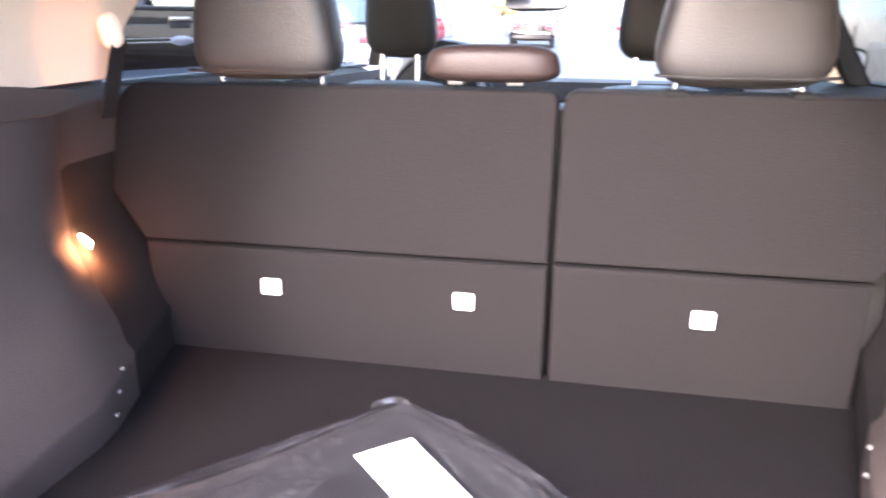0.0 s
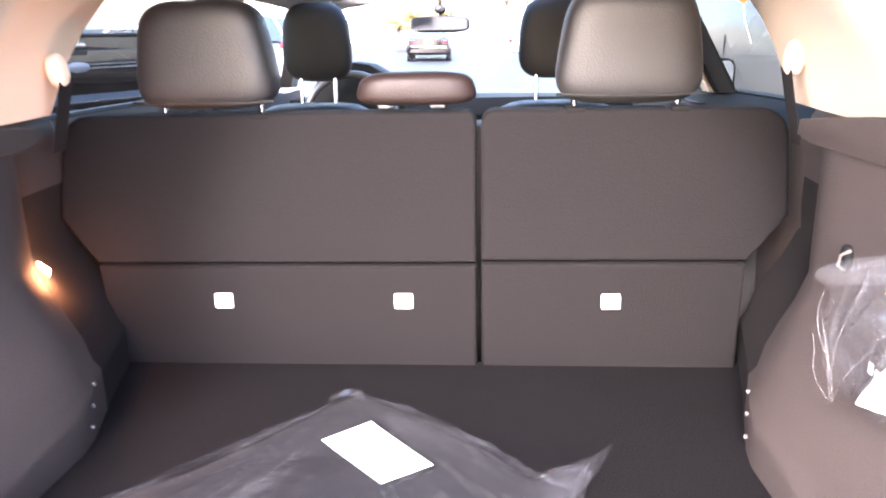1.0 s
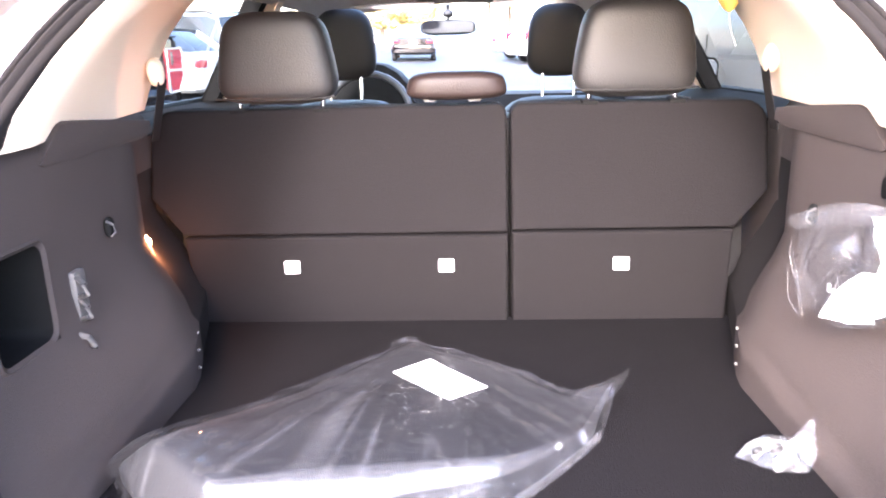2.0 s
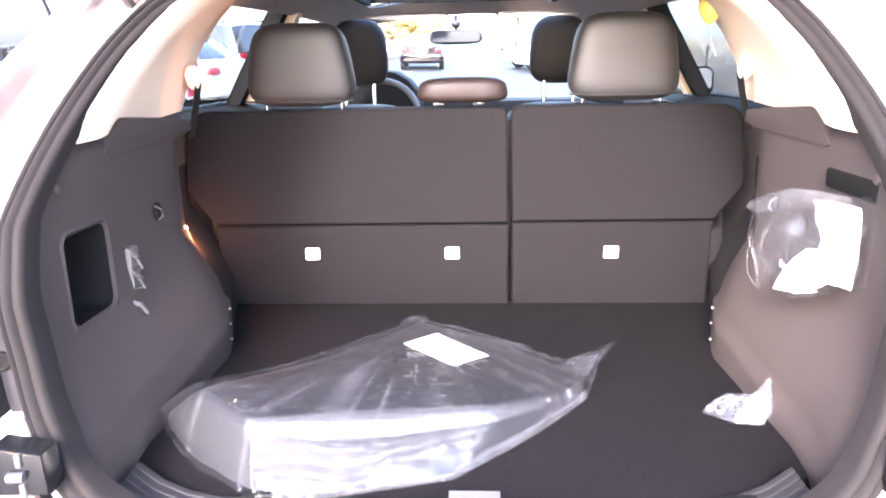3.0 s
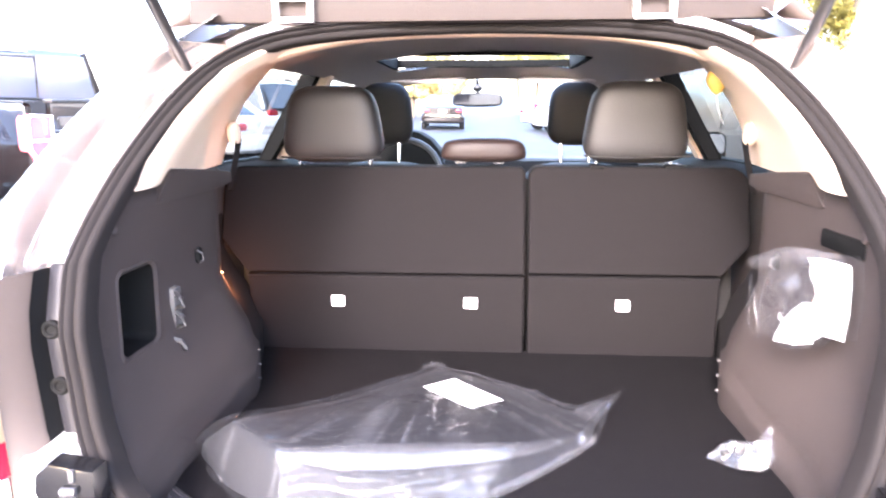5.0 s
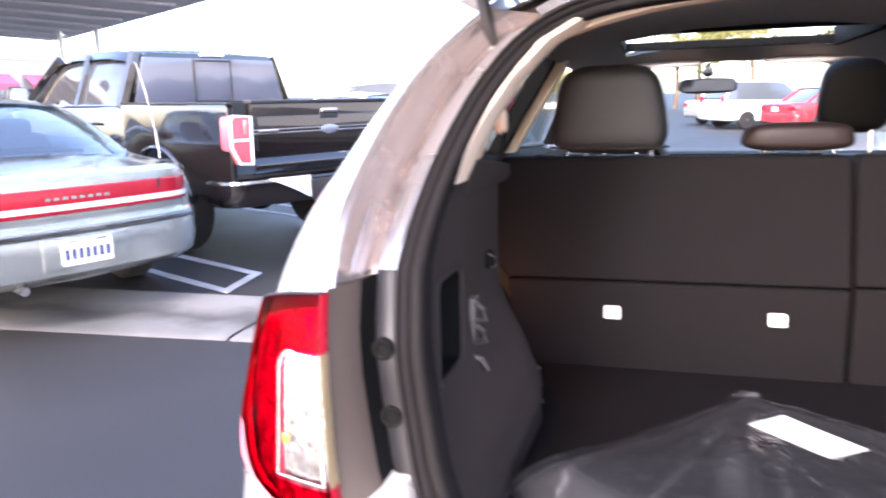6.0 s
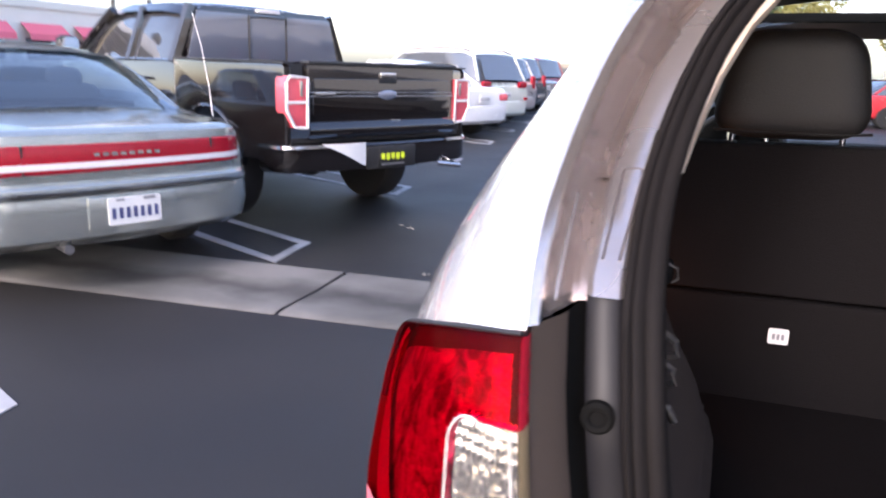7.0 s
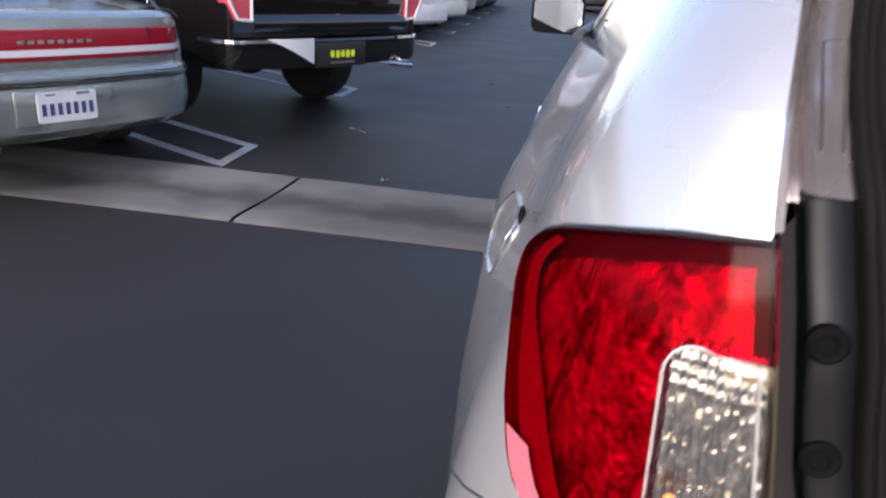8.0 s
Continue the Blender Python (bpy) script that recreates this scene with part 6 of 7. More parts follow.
def cargo_van(m):
    """A panel van without side windows behind the cab, tail at its origin."""
    van = empty("cargo_van", m)
    tagged(van, "beige-grey panel van parked ahead alongside the open car", "van", "parked cars")
    def ring(y, w, zb, zt, r=0.12):
        half = [(w * 0.96, zb), (w, zb + 0.12), (w, 1.05), (w * 0.985, zt - 0.35), (w * 0.95, zt - r), (w * 0.87, zt - 0.03), (w * 0.5, zt)]
        return [(x, y, z) for x, z in half] + [(-x, y, z) for x, z in reversed(half)]
    b = loft([ring(0.0, 0.93, 0.45, 1.62), ring(0.06, 0.98, 0.36, 1.70), ring(2.2, 1.0, 0.34, 1.735), ring(4.9, 0.99, 0.34, 1.71), ring(5.3, 0.97, 0.34, 1.62), ring(5.9, 0.95, 0.34, 1.18), ring(6.3, 0.90, 0.36, 1.05), ring(6.5, 0.82, 0.45, 0.9)])
    b.faces.new(sorted([v for v in b.verts if abs(v.co.y) < 1e-6], key=lambda v: math.atan2(v.co.z - 1.2, v.co.x)))
    part("body", b, M_CREAMWHITE, van, smooth=45)
    for sx in (-1, 1):
        part("tail_lamp", pillow(0.08, 0.10, 0.32, 4), M_LAMPRED, van, "red tail lamp", m=pose(sx * 0.95, 0.02, 0.95))
        part("side_moulding", box(sx * 1.0 - 0.012, sx * 1.0 + 0.012, 0.25, 5.6, 0.62, 0.70, 0.004), M_BLACK, van)
        part("panel_seam", box(sx * 0.994 - 0.004, sx * 0.994 + 0.004, 2.35, 2.36, 0.45, 1.34), M_BLACK, van)
        part("cab_window", loft([[(sx * 1.002, 4.5, 1.12), (sx * 1.0, 5.3, 1.10)], [(sx * 0.992, 4.5, 1.36), (sx * 0.982, 5.1, 1.36)]]), M_CARGLASS, van)
        for y in (0.95, 5.4):
            wheel_parts(van, sx * 0.88, y, 0.35, 0.22, 5)
    part("rear_window", box(-0.62, 0.62, -0.012, 0.0, 1.05, 1.42, 0.004), M_CARGLASS, van)
    part("bumper", box(-0.95, 0.95, -0.10, 0.06, 0.38, 0.56, 0.03), M_BLACK, van)
    return van


def parked(at, heading):
    return pose(at[0], at[1], 0, 0, 0, heading)


# silver sedan beside the truck
def old_sedan(m):
    car = empty("old_sedan", m)
    tagged(car, "grey-green metallic older sedan with a full-width red lamp bar", "car", "parked cars")
    body = [(0.12, 0.30, 0.93, 0.82, 0.015), (0.45, 0.26, 0.96, 0.88, 0.02), (0.95, 0.22, 0.99, 0.94, 0.02), (2.3, 0.20, 0.97, 0.945, 0.02), (3.7, 0.22, 0.94, 0.94, 0.04), (4.6, 0.24, 0.82, 0.90, 0.06), (5.05, 0.3, 0.66, 0.80, 0.03), (5.15, 0.4, 0.56, 0.72, 0.0)]
    part("body", body_loft(body), M_SILVERGREEN, car)
    tail = plan(0.84, 0.24, 0.07, 0.75)
    part("rear_panel", sweep_plan(tail, [(-0.10, 0.955), (-0.045, 0.945), (-0.012, 0.925), (-0.008, 0.885), (-0.012, 0.72), (-0.006, 0.64), (-0.02, 0.60)]), M_SILVERGREEN, car)
    n = len(tail)
    bar = part("lamp_bar", sweep_plan(tail, [(-0.01, 0.875), (0.006, 0.868), (0.012, 0.80), (0.010, 0.725), (-0.01, 0.715)], 2, n - 2), M_LAMPRED, car, "full-width red lamp bar")
    part("white_strip", sweep_plan(tail, [(0.010, 0.778), (0.0145, 0.776), (0.0145, 0.744), (0.010, 0.742)], 4, n - 4), M_LAMPWHITE, bar, "pale strip in the lamp bar")
    for x in (-0.545, 0.545):
        part("lamp_divider", box(x - 0.006, x + 0.006, -0.006 + 0.07 * 0.36, 0.02 + 0.02, 0.715, 0.876), M_BLACK, bar)
    for k in range(8):
        x = -0.175 + 0.05 * k
        part("badge_bar", box(x - 0.016, x + 0.016, -0.0150, -0.0125, 0.806, 0.824), M_CHROME, bar)
    part("bumper", sweep_plan(plan(0.855, 0.27, 0.08, 0.62), [(-0.02, 0.665), (0.035, 0.66), (0.05, 0.645), (0.052, 0.625), (0.046, 0.60), (0.05, 0.58), (0.055, 0.46), (0.035, 0.36), (-0.03, 0.31), (-0.2, 0.30)]), M_SILVERGREEN, car)
    part("bumper_strip", sweep_plan(plan(0.855, 0.27, 0.08, 0.62), [(0.048, 0.632), (0.058, 0.628), (0.058, 0.612), (0.046, 0.606)]), M_CHROME, car, "bright strip along the bumper")
    part("bumper_groove", sweep_plan(plan(0.855, 0.27, 0.08, 0.62), [(0.046, 0.606), (0.05, 0.600), (0.046, 0.594)]), M_BLACK, car)
    part("plate_recess", box(-0.26, 0.26, -0.056, -0.03, 0.40, 0.585, 0.012), M_SILVERGREEN, car)
    plate = part("number_plate", prism(rounded(-0.155, 0.155, 0.415, 0.57, 0.012), "y", -0.064, -0.058), M_PAPER, car, "white number plate with blue bars")
    plate_bars(plate, 0, -0.0575, 0.485, 0.31, 0.155, M_BLUEINK)
    part("plate_sticker", box(-0.11, -0.06, -0.067, -0.064, 0.553, 0.563), M_INK, plate)
    part("plate_sticker", box(0.05, 0.12, -0.067, -0.064, 0.550, 0.566), M_INK, plate)
    # deck, rear window, roof
    part("boot_lid_line", tube([(-0.74, 0.02, 0.93), (-0.74, 0.10, 0.962), (-0.70, 0.70, 0.995)], 0.003, 5), M_BLACK, car)
    part("boot_lid_line", tube([(0.74, 0.02, 0.93), (0.74, 0.10, 0.962), (0.70, 0.70, 0.995)], 0.003, 5), M_BLACK, car)
    cab = [(0.82, 0.985, 1.0, 0.80, 0.70), (1.15, 0.98, 1.18, 0.82, 0.66), (1.55, 0.98, 1.34, 0.84, 0.62), (1.9, 0.97, 1.385, 0.84, 0.61), (2.6, 0.97, 1.39, 0.84, 0.61), (2.95, 0.96, 1.35, 0.84, 0.62), (3.75, 0.95, 1.0, 0.80, 0.68)]
    part("window_band", cabin_loft(cab), M_SEDANGLASS, car, "blue-tinted rear window")
    rp = [[(x, y, z + 0.012) for x, z in ((wt * 1.06, zt - 0.07), (wt * 0.98, zt - 0.02), (wt * 0.5, zt + 0.014), (0, zt + 0.02), (-wt * 0.5, zt + 0.014), (-wt * 0.98, zt - 0.02), (-wt * 1.06, zt - 0.07))] for y, zb, zt, wb, wt in cab[2:6]]
    part("roof", loft(rp), M_SILVERGREEN, car)
    for sx in (-1, 1):
        b = loft([[(sx * 0.80, 0.84, 0.985), (sx * 0.72, 0.92, 1.005), (sx * 0.84, 1.35, 0.99)], [(sx * 0.735, 1.20, 1.18), (sx * 0.66, 1.22, 1.22), (sx * 0.755, 1.55, 1.17)], [(sx * 0.665, 1.58, 1.33), (sx * 0.61, 1.60, 1.362), (sx * 0.67, 1.80, 1.33)]], True)
        part("roof_pillar", b, M_SILVERGREEN, car)
        part("door_mirror", pillow(0.2, 0.12, 0.13, 3), M_SILVERGREEN, car, m=pose(sx * 1.0, 3.2, 1.02))
        for y in (1.05, 4.0):
            wheel_parts(car, sx * 0.80, y, 0.325, 0.21, 5)
    part("rear_shelf", box(-0.65, 0.65, 1.25, 1.75, 0.99, 1.02, 0.01), M_TRIM, car)
    part("rear_seat", pillow(1.24, 0.16, 0.22, 4), M_GREYCLOTH, car, m=pose(0, 1.80, 1.04))
    for x in (-0.36, 0.36):
        part("headrest", pillow(0.26, 0.09, 0.16, 3), M_GREYCLOTH, car, m=pose(x, 1.78, 1.17))
        seat = part("front_seat", pillow(0.46, 0.16, 0.40, 4), M_GREYCLOTH, car, m=pose(x, 2.55, 1.03))
        part("headrest", pillow(0.26, 0.10, 0.16, 3), M_GREYCLOTH, seat, m=pose(x, 2.57, 1.29))
    part("dashboard", box(-0.66, 0.66, 3.25, 3.55, 0.96, 1.04, 0.02), M_TRIM, car)
    part("steering_wheel", tube([(-0.36 + 0.18 * math.sin(k * math.pi / 8), 3.12 + 0.05 * math.cos(k * math.pi / 8), 1.05 + 0.16 * math.cos(k * math.pi / 8)) for k in range(17)], 0.014, 6), M_BLACK, car)
    part("aerial", tube([(0.80, 0.42, 0.97), (0.785, 0.43, 1.18), (0.755, 0.45, 1.42), (0.715, 0.48, 1.64)], [0.0045, 0.0035, 0.003, 0.002], 6), M_LAMPWHITE, car, "thin whip aerial")
    part("exhaust_tip", tube([(-0.35, 0.02, 0.29), (-0.35, 0.3, 0.30)], 0.028, 10), M_STEEL, car)
    return car


old_sedan(parked((-3.66, 1.95), STALL))


# black pickup truck
def pickup(m):
    t = empty("pickup_truck", m)
    tagged(t, "glossy black crew cab pickup truck with chrome bumper edges", "truck", "parked cars")
    R = 0.43
    wy = 1.18
    def flank(x0, x1):
        arch = [(wy + 0.52 * math.cos(radians(a)), R + 0.52 * math.sin(radians(a))) for a in range(172, 7, -11)]
        return prism([(0.03, 0.62), (0.03, 1.31), (0.06, 1.335), (1.76, 1.335), (1.76, 0.55), (wy + 0.54, 0.55)] + list(reversed(arch)) + [(wy - 0.55, 0.58), (0.10, 0.58)], "x", x0, x1, 0.018, 2)
    for sx in (-1, 1):
        a, b = sorted((sx * 0.93, sx * 0.99))
        part("bed_side", flank(a, b), M_BLACKPAINT, t)
        part("wheel_flare", tube([(sx * 0.995, wy + 0.53 * math.cos(radians(k)), R + 0.53 * math.sin(radians(k))) for k in range(-5, 186, 10)], 0.022, 6), M_BLACKPAINT, t)
        part("bed_rail", box(*sorted((sx * 0.90, sx * 0.995)), 0.03, 1.76, 1.335, 1.352, 0.006), M_BLACK, t)
        lamp = part("tail_lamp", prism([(sx * 0.815, 0.855), (sx * 0.81, 1.245), (sx * 0.985, 1.25), (sx * 1.004, 1.21), (sx * 1.004, 1.0), (sx * 0.93, 0.865)], "y", -0.02, 0.13, 0.014), M_TRUCKLAMP, t, "red tail lamp with a white frame")
        b = tube([(sx * 0.82, -0.024, 0.862), (sx * 0.815, -0.024, 1.238), (sx * 0.98, -0.022, 1.244), (sx * 1.0, -0.018, 1.20), (sx * 1.0, -0.018, 1.0), (sx * 0.93, -0.022, 0.872), (sx * 0.82, -0.024, 0.862)], 0.013, 6)
        part("lamp_frame", b, M_LAMPWHITE, lamp)
        part("white_lens", box(*sorted((sx * 0.83, sx * 0.995)), -0.027, -0.016, 1.045, 1.068, 0.003), M_LAMPWHITE, lamp)
        part("clear_lens", box(*sorted((sx * 0.86, sx * 0.885)), -0.027, -0.016, 1.10, 1.215, 0.004), M_LAMPCLEAR, lamp, "clear reversing lens")
        for y in (wy, 4.81):
            wheel_parts(t, sx * 0.84, y, R, 0.29, 6)
    gate = part("tailgate", prism([(-0.80, 0.90), (0.80, 0.90), (0.805, 1.335), (0.79, 1.352), (-0.79, 1.352), (-0.805, 1.335)], "y", 0.0, 0.07, 0.016), M_BLACKPAINT, t)
    part("top_cap", box(-0.81, 0.81, -0.035, 0.09, 1.335, 1.365, 0.012), M_BLACK, gate)
    part("pressed_panel", prism(rounded(-0.76, 0.76, 0.945, 1.235, 0.03), "y", -0.010, 0.01, 0.006), M_BLACKPAINT, gate)
    roll = [[(x, -0.004 - 0.034 * math.sin(math.pi * k / 10), 0.90 - 0.125 * k / 10) for x in (-0.80, -0.4, 0.0, 0.4, 0.80)] for k in range(11)]
    part("lower_roll", shell(loft(roll), 0.01), M_BLACKPAINT, gate)
    part("crease", box(-0.79, 0.79, -0.016, -0.008, 1.095, 1.105, 0.003), M_STEEL, gate)
    part("crease", box(-0.79, 0.79, -0.014, -0.006, 1.125, 1.133, 0.003), M_STEEL, gate)
    part("tailgate_handle", box(-0.085, 0.085, -0.022, 0.0, 1.245, 1.29, 0.008), M_CHROME, gate, "chrome tailgate handle")
    part("handle_recess", box(-0.10, 0.10, -0.012, 0.0, 1.20, 1.245, 0.006), M_BLACK, gate)
    part("oval_emblem", pillow(0.21, 0.02, 0.08, 2.0), M_EMBLEM, gate, "plain oval emblem", m=pose(0, -0.016, 1.11))
    part("badge_bar", box(-0.74, -0.55, -0.02, -0.010, 1.10, 1.13, 0.004), M_CHROME, gate)
    # bed floor and inside front wall
    part("bed_floor", box(-0.93, 0.93, 0.05, 1.76, 0.74, 0.78), M_BLACK, t)
    part("bed_front", box(-0.93, 0.93, 1.69, 1.76, 0.74, 1.33), M_BLACK, t)
    part("frame_rails", box(-0.55, 0.55, 0.05, 5.4, 0.50, 0.62), M_BLACK, t)
    part("axle", tube([(-0.84, wy, R), (0.84, wy, R)], 0.07, 10), M_BLACK, t)
    part("axle_housing", pillow(0.30, 0.34, 0.30, 2.2), M_BLACK, t, m=pose(0.05, wy, R))
    # bumper
    bump = plan(0.99, 0.12, 0.05, 0.28)
    part("rear_bumper", sweep_plan(bump, [(-0.14, 0.73), (0.055, 0.725), (0.07, 0.71), (0.07, 0.56), (0.05, 0.52), (-0.10, 0.50)]), M_BLACKPAINT, t)
    nb = len(bump)
    for a, b in ((0, nb // 2 - 2), (nb // 2 + 3, nb)):
        part("bumper_edge", sweep_plan(bump, [(0.04, 0.732), (0.076, 0.730), (0.079, 0.708), (0.07, 0.700)], a, b), M_CHROME, t, "bright chrome bumper edge")
    holder = part("plate_holder", box(-0.27, 0.27, -0.085, -0.06, 0.51, 0.70, 0.012), M_BLACK, t)
    plate = part("dealer_plate", box(-0.155, 0.155, -0.094, -0.086, 0.53, 0.685, 0.004), M_BLACK, holder, "black dealer plate with yellow-green bars")
    for k in range(5):
        x = -0.11 + 0.055 * k
        part("plate_bar", prism(rounded(x - 0.019, x + 0.019, 0.588 - 0.006 * (k % 2), 0.64, 0.012), "y", -0.098, -0.094), M_ACID, plate)
    part("plate_line", box(-0.13, 0.13, -0.097, -0.094, 0.54, 0.555), M_STEEL, plate)
    part("tow_hitch", tube([(0.62, -0.02, 0.50), (0.78, -0.14, 0.485), (0.80, -0.02, 0.49)], 0.022, 8), M_CHROME, t, "bright exhaust tip")
    cloth = loft([[(-0.72 + 0.42 * u, -0.078 - 0.03 * math.sin(2.5 * u), 0.74 - v * 0.19 * (u ** 1.2) * (1 if u < 0.97 else 0.95) - 0.01 * v) for u in [k / 8 for k in range(9)]] for v in [j / 4 for j in range(5)]])
    part("white_sheet", shell(cloth, 0.003), M_PAPER, t, "white sheet caught behind the bumper")
    # cab
    body = [(1.97, 0.50, 1.33, 0.97, 0.0), (2.2, 0.48, 1.34, 0.985, 0.0), (3.4, 0.46, 1.32, 0.99, 0.0), (4.3, 0.46, 1.30, 0.985, 0.02), (4.6, 0.48, 1.27, 0.98, 0.05), (5.6, 0.52, 1.18, 0.96, 0.05), (5.85, 0.56, 1.05, 0.90, 0.02)]
    part("cab_body", body_loft(body), M_BLACKPAINT, t)
    cab = [(1.99, 1.32, 1.71, 0.90, 0.76), (2.12, 1.32, 1.82, 0.92, 0.73), (2.5, 1.32, 1.86, 0.93, 0.73), (3.3, 1.31, 1.865, 0.93, 0.73), (3.75, 1.30, 1.82, 0.92, 0.73), (4.45, 1.29, 1.36, 0.88, 0.80)]
    part("window_band", cabin_loft(cab), M_CABGLASS, t, "dark side windows")
    rp = [[(x, y, z + 0.012) for x, z in ((wt * 1.10, zt - 0.10), (wt * 0.99, zt - 0.02), (wt * 0.5, zt + 0.012), (0, zt + 0.018), (-wt * 0.5, zt + 0.012), (-wt * 0.99, zt - 0.02), (-wt * 1.10, zt - 0.10))] for y, zb, zt, wb, wt in cab[:5]]
    part("roof", loft(rp), M_BLACKPAINT, t)
    part("cab_back", prism([(-0.90, 1.30), (0.90, 1.30), (0.77, 1.72), (0.68, 1.82), (-0.68, 1.82), (-0.77, 1.72)], "y", 1.955, 2.0, 0.01), M_BLACKPAINT, t)
    for x0, x1, tl, tr in ((-0.85, -0.22, 0.11, 0.0), (-0.20, 0.20, 0.0, 0.0), (0.22, 0.85, 0.0, 0.11)):
        part("rear_window", prism([(x0, 1.345), (x1, 1.345), (x1 - tr, 1.77), (x0 + tl, 1.77)], "y", 1.945, 1.957, 0.004), M_TRUCKGLASS, t, "blue-grey rear window pane")
    part("window_frame", tube([(-0.21, 1.943, 1.35), (-0.21, 1.943, 1.75), (0.21, 1.943, 1.75), (0.21, 1.943, 1.35), (-0.21, 1.943, 1.35)], 0.010, 6), M_BLACK, t)
    for sx in (-1, 1):
        for y, w in ((2.02, 0.06), (2.95, 0.05), (3.95, 0.04)):
            yb = 3.72 if y > 3.9 else y
            part("cab_pillar", tube([(sx * 0.945, y + (0.42 if y > 3.9 else 0), 1.30), (sx * 0.76, yb, 1.81)], w, 6), M_BLACKPAINT, t)
        part("window_trim", tube([(sx * 0.958, 2.0, 1.325), (sx * 0.965, 3.2, 1.318), (sx * 0.955, 4.4, 1.30)], 0.010, 6), M_CHROME, t)
        for y in (2.55, 3.45):
            part("door_handle", tube([(sx * 0.985, y - 0.09, 1.15), (sx * 1.015, y - 0.07, 1.153), (sx * 1.015, y + 0.07, 1.153), (sx * 0.985, y + 0.09, 1.15)], 0.014, 8), M_BLACKPAINT, t)
        mir = part("door_mirror", pillow(0.22, 0.14, 0.26, 3.2), M_BLACK, t, m=pose(sx * 1.13, 4.05, 1.40))
        part("mirror_face", prism(rounded(-0.09, 0.09, -0.11, 0.11, 0.03), "y", -0.074, -0.068), M_MIRROR, mir)
        part("side_step", box(*sorted((sx * 0.90, sx * 1.03)), 2.1, 4.3, 0.44, 0.48, 0.012), M_BLACK, t)
    part("front_bumper", sweep_plan([(-x, 5.9 - y) for x, y in plan(0.98, 0.25, 0.1, 0.5)], [(0.0, 0.95), (0.03, 0.9), (0.04, 0.6), (0.0, 0.45)]), M_BLACKPAINT, t)
    part("brake_lamp", box(-0.13, 0.13, 1.925, 1.96, 1.79, 1.822, 0.006), M_LAMPWHITE, t, "pale high brake lamp")
    for ob in t.children:
        if ob.name.split(".")[0] in ("cab_body", "window_band", "roof", "cab_back", "rear_window", "window_frame", "cab_pillar", "window_trim", "door_handle", "door_mirror", "side_step", "front_bumper", "brake_lamp"):
            ob.location.y -= 0.19
    return t


pickup(parked((-3.06, 4.30), STALL - 1.5))


def stall(n, set_back=0.0):
    p = Vector((-3.03, 4.36, 0)) + AISLE * 2.884 * n + HEAD * set_back
    return (p.x, p.y)


simple_car("minivan", parked(stall(3.5, 0.7), STALL), M_VANPAINT, "suv", 4.9, 1.95, 1.69, "pale grey-green minivan with roof rails", wide=True)
simple_car("sedan_parked", parked(stall(2.62, 0.75), STALL), M_WHITE, "sedan", 4.6, 1.80, 1.42, "white sedan parked beside the minivan", lamps=M_TRUCKLAMP)
simple_car("suv_parked", parked(stall(4.5, 0.8), STALL), M_SILVER, "suv", 4.7, 1.88, 1.66, "silver suv parked in a stall")
simple_car("suv_parked", parked(stall(5.5, 0.8), STALL), M_DARKGREY, "suv", 4.7, 1.88, 1.70, "dark blue-grey suv parked in a stall")
simple_car("sedan_parked", parked(stall(6.5, 0.6), STALL), M_DARKGREY, "sedan", 4.7, 1.82, 1.48, "dark grey sedan parked in a stall")
simple_car("suv_parked", parked(stall(7.5, 0.6), STALL), M_MAROON, "suv", 4.7, 1.88, 1.75, "maroon suv parked in a stall")
simple_car("sedan_parked", parked(stall(8.5, 0.5), STALL), M_SILVER, "sedan", 4.7, 1.82, 1.45, "silver sedan parked in a stall")
simple_car("sedan_ahead", parked((-2.35, 29.5), 3), M_BLACKPAINT, "sedan", 4.7, 1.85, 1.45, "black sedan standing in the aisle with red lamps")
cargo_van(pose(2.75, 2.0, 0, 0, 0, -2))
# row on the other side of the aisle, tails to the aisle
for (x, y), paint, kind, lab in (((3.55, 24.3), M_RED, "sedan", "red sedan parked across the aisle"), ((1.75, 27.4), M_WHITE, "suv", "white suv parked across the aisle"), ((1.35, 30.6), M_SILVER, "sedan", "silver sedan parked across the aisle"), ((5.0, 17.6), M_WHITE, "suv", "white suv parked across the aisle")):
    simple_car("car_opposite", parked((x, y), -62), paint, kind, 4.7, 1.86, 1.72 if kind == "suv" else 1.46, lab)



# ---- surroundings ----
def building(name, x0, x1, y0, y1, h, material, label, openings=()):
    """A plain block with a parapet and shop windows in the face towards the lot."""
    b = empty(name, pose(x0, y0, 0))
    tagged(b, label, "building", kind="structure")
    w, d = x1 - x0, y1 - y0
    part("wall", box(0, w, 0, d, 0, h, 0.03, 1), material, b)
    part("parapet", box(-0.15, w + 0.15, -0.15, d + 0.15, h - 0.25, h + 0.35, 0.04, 1), material, b)
    return b


far = building("shop_building", -26, -6.5, 62, 74, 4.6, M_STUCCO, "long cream stucco shop building")
for k in range(6):
    wdw = part("shop_window", box(1.2 + 3.1 * k, 3.6 + 3.1 * k, -0.10, 0.02, 0.6, 2.6, 0.02), M_CARGLASS, far)
    part("window_frame", tube([(1.2 + 3.1 * k, -0.12, 0.6), (3.6 + 3.1 * k, -0.12, 0.6), (3.6 + 3.1 * k, -0.12, 2.6), (1.2 + 3.1 * k, -0.12, 2.6), (1.2 + 3.1 * k, -0.12, 0.6)], 0.05, 6), M_STEEL, wdw)
left_shop = building("awning_building", -59, -45, 14, 62, 4.4, M_STUCCO, "cream building with red awnings")
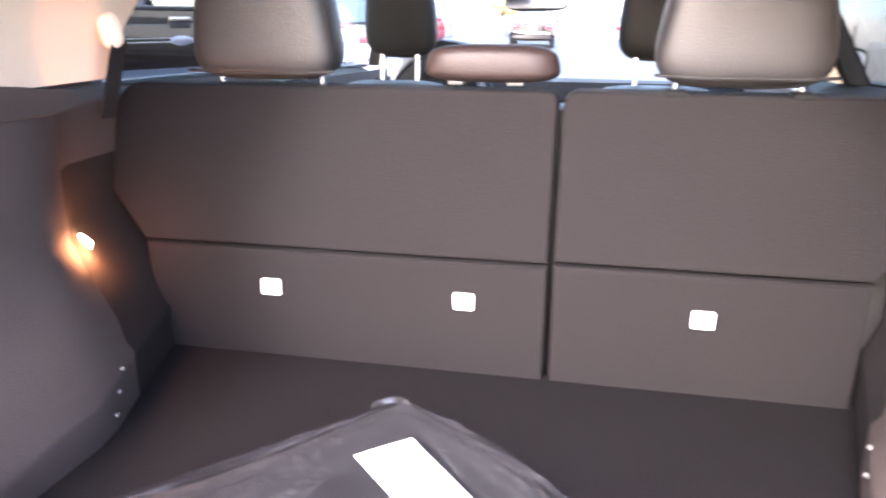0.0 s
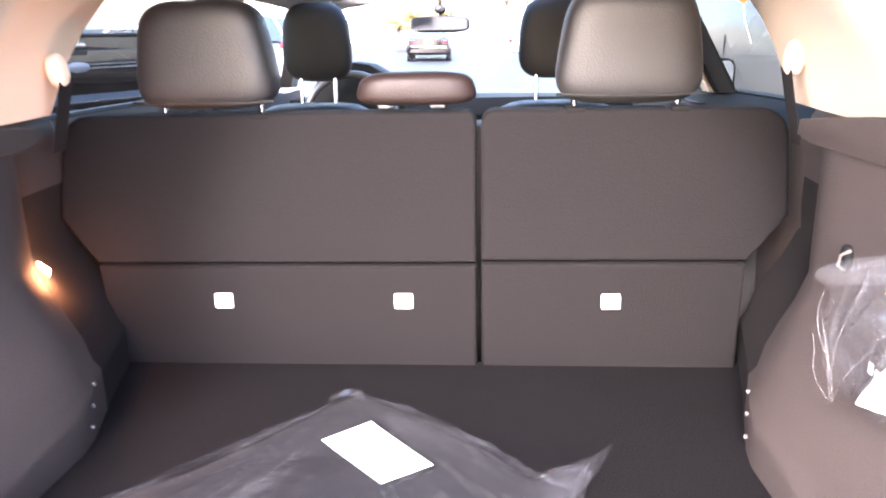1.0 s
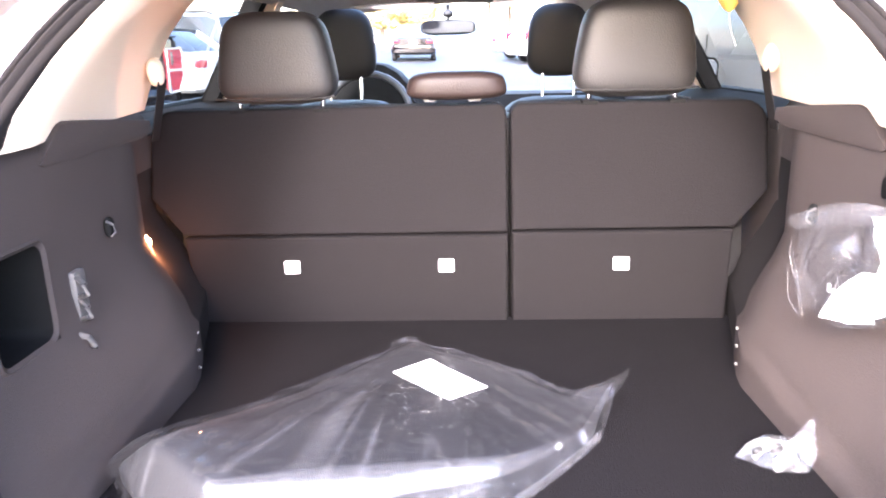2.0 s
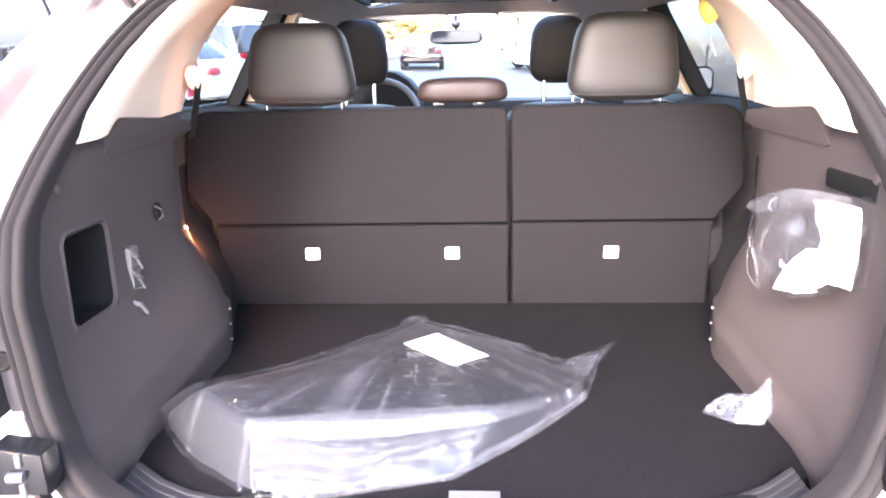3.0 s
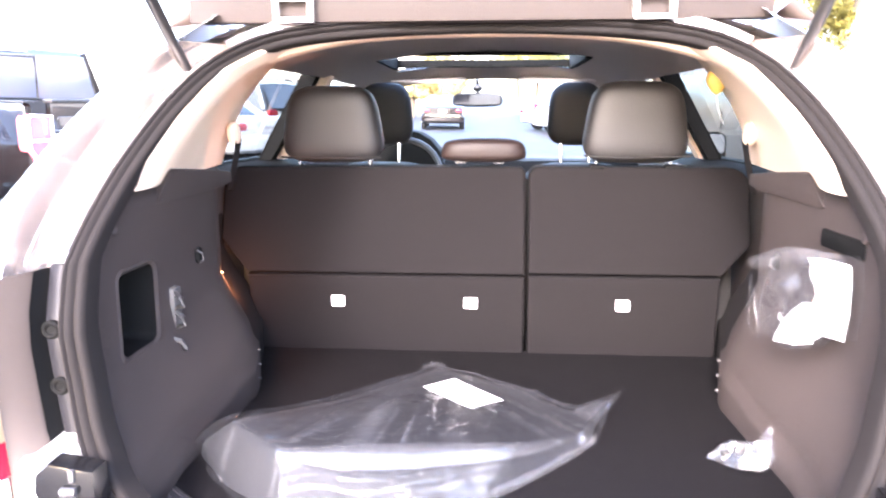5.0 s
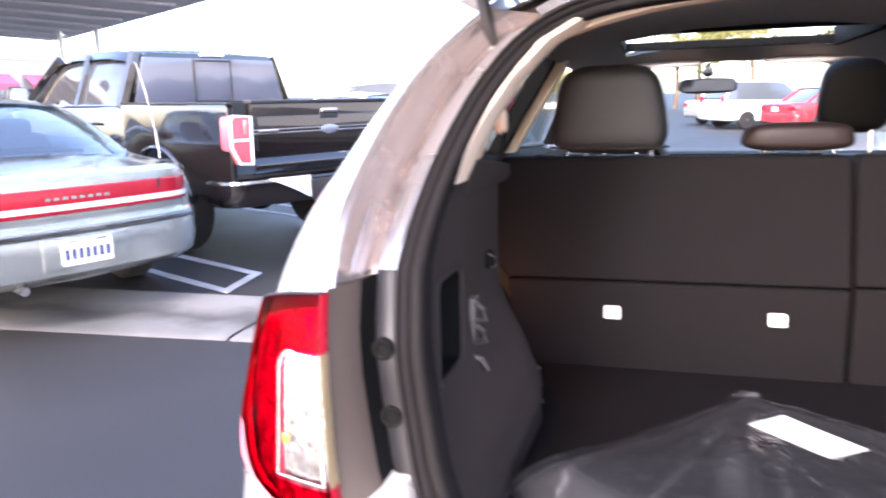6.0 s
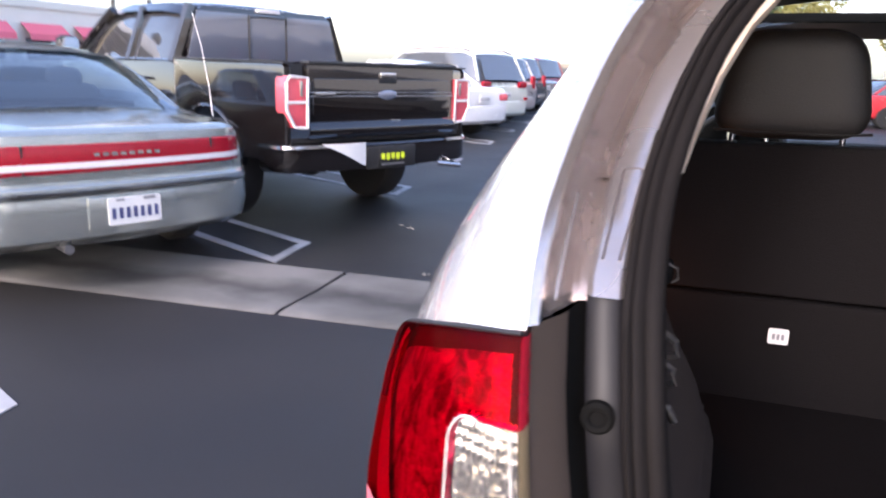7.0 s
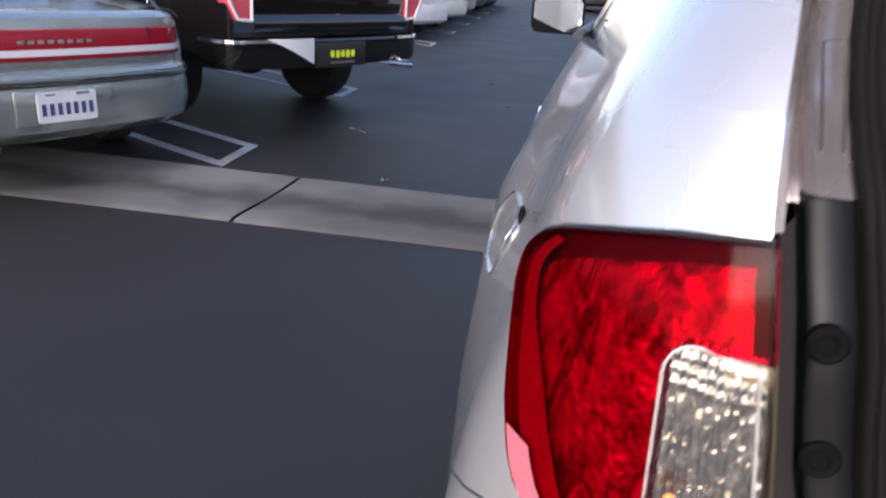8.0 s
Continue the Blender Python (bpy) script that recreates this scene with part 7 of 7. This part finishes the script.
for k in range(10):
    y = 1.65 + 4.6 * k
    part("shop_window", box(13.95, 14.08, y, y + 2.8, 0.7, 2.1, 0.02), M_CARGLASS, left_shop)
    b = loft([[(14.05, y - 0.35, 3.15), (14.05, y + 3.15, 3.15)], [(14.85, y - 0.35, 2.45), (14.85, y + 3.15, 2.45)], [(14.9, y - 0.35, 2.0), (14.9, y + 3.15, 2.0)]])
    part("awning", shell(b, 0.03), M_AWNING, left_shop, "red cloth awning")
right_wall = building("side_building", 11.5, 24, -6, 58, 5.0, M_STUCCO, "cream stucco building across the lot")
for k in range(9):
    y = 3 + 6.6 * k
    part("shop_window", box(-0.10, 0.02, y, y + 3.2, 0.8, 2.6, 0.02), M_CARGLASS, right_wall)

# steel canopy over part of the lot
canopy = empty("canopy")
tagged(canopy, "dark grey flat steel canopy on white posts", "canopy", kind="structure")
part("deck", prism([(-29.3, 29.9), (-9.0, 15.7), (-18.5, 2.0), (-29.0, 6.0)], "z", 4.25, 4.7, 0.05), M_ROOFING, canopy)
for x, y in ((-24.6, 24.8), (-22.9, 25.0), (-26.5, 20.0), (-27.0, 10.0)):
    part("post", tube([(x, y, 0.0), (x, y, 4.3)], 0.11, 10), M_WHITE, canopy)
b = bmesh.new()
for k in range(9):
    p, d = Vector((-28.6 + 2.3 * k, 28.6 - 1.6 * k, 4.2)), Vector((0.2 - 0.9 * k, -20 + 1.2 * k, 0))
    joined(b, tube([p, p + d], 0.07, 5))
part("purlins", b, M_ROOFING, canopy)


def leaf_clumps(center, radius, n, size, seed):
    rnd = random.Random(seed)
    b = bmesh.new()
    for _ in range(n):
        d = Vector((rnd.gauss(0, 1), rnd.gauss(0, 1), rnd.gauss(0, 0.8)))
        d = d.normalized() * radius * rnd.uniform(0.35, 1.0) ** 0.6
        c = Vector(center) + Vector((d.x, d.y, d.z * 0.75))
        u = Vector((rnd.gauss(0, 1), rnd.gauss(0, 1), rnd.gauss(0, 1))).normalized()
        v = u.orthogonal().normalized()
        s = size * rnd.uniform(0.5, 1.3)
        vs = [b.verts.new(c + s * (u * a + v * e)) for a, e in ((-1, 0), (0, -0.5), (1, 0), (0, 0.5))]
        b.faces.new(vs)
    return b


def tree(x, y, h, spread, material, seed, label):
    t = empty("tree", pose(x, y, 0))
    tagged(t, label, "tree", "trees round the lot")
    rnd = random.Random(seed)
    trunk_b = tube([(0, 0, 0), (0.08, 0.05, h * 0.25), (0.0, 0.1, h * 0.5), (0.1, 0.0, h * 0.75)], [0.2, 0.15, 0.11, 0.05], 8)
    for k in range(7):
        a = rnd.uniform(0, 6.28)
        z = h * rnd.uniform(0.35, 0.6)
        e = Vector((math.cos(a), math.sin(a), 0.8)) * spread * rnd.uniform(0.5, 0.8)
        tube([(0.02, 0.05, z), Vector((0, 0, z)) + e * 0.5, Vector((0, 0, z)) + e], [0.07, 0.05, 0.02], 6, trunk_b)
    part("trunk", trunk_b, M_BARK, t)
    b = bmesh.new()
    for k in range(11):
        a, r = rnd.uniform(0, 6.28), spread * rnd.uniform(0.2, 0.75)
        c = (r * math.cos(a), r * math.sin(a), h * rnd.uniform(0.5, 0.9))
        joined(b, leaf_clumps(c, spread * rnd.uniform(0.3, 0.5), 230, 0.16, seed * 31 + k))
    part("crown", b, material, t)


for k, (x, y, h, s, mt) in enumerate(((-4.5, 57, 7.5, 3.2, M_LEAF), (1.5, 60, 7.0, 3.2, M_LEAF), (6.5, 56, 8.0, 3.4, M_LEAF), (9.0, 40, 6.5, 2.6, M_LEAF), (10.2, 24, 6.0, 2.4, M_LEAF), (3.2, 62, 9.0, 3.0, M_LEAFGREEN), (-5.6, 46, 3.0, 1.4, M_AUTUMN), (-4.2, 47.5, 3.3, 1.5, M_AUTUMN), (-2.8, 46.5, 3.0, 1.4, M_AUTUMN))):
    tree(x, y, h, s, mt, 5 + k, "low pale yellow autumn tree at the end of the aisle" if mt is M_AUTUMN else "yellow-green leafy tree beyond the car park" if mt is M_LEAF else "green leafy tree beyond the car park")

# a bright yellow spot at the side window of the open car, put in as a balloon shape
bl = empty("balloon", BASE @ pose(0.607, 0.141, 1.479))
tagged(bl, "yellow spot beside the rear side window, put in as a small balloon shape", "balloon")
part("skin", lathe([(0.0, -0.036), (0.004, -0.035), (0.013, -0.028), (0.023, -0.014), (0.029, 0.0), (0.030, 0.008), (0.027, 0.019), (0.018, 0.029), (0.008, 0.033), (0.0, 0.034)], 20), M_YELLOW, bl)
part("string", tube([(0, 0, -0.036), (0.006, 0.0, -0.07), (0.018, -0.01, -0.11)], 0.0012, 5), M_PAPER, bl)
# small dry debris on the asphalt
rng = random.Random(9)
for x, y in ((-2.90, 4.33), (-2.79, 4.26), (-2.33, 7.65), (-2.2, 3.0), (-1.9, 6.2)):
    b = bmesh.new()
    for k in range(5):
        crumb = pillow(rng.uniform(0.012, 0.03), rng.uniform(0.012, 0.03), 0.012, 2.2, nu=8, nv=5)
        crumb.transform(pose(rng.uniform(-0.03, 0.03), rng.uniform(-0.03, 0.03), 0.004, 0, 0, rng.uniform(0, 180)))
        joined(b, crumb)
    tagged(part("debris", b, M_CONCRETE, None, m=pose(x, y, 0.002)), "small pale crumbs of litter on the asphalt", "debris", kind="stuff")
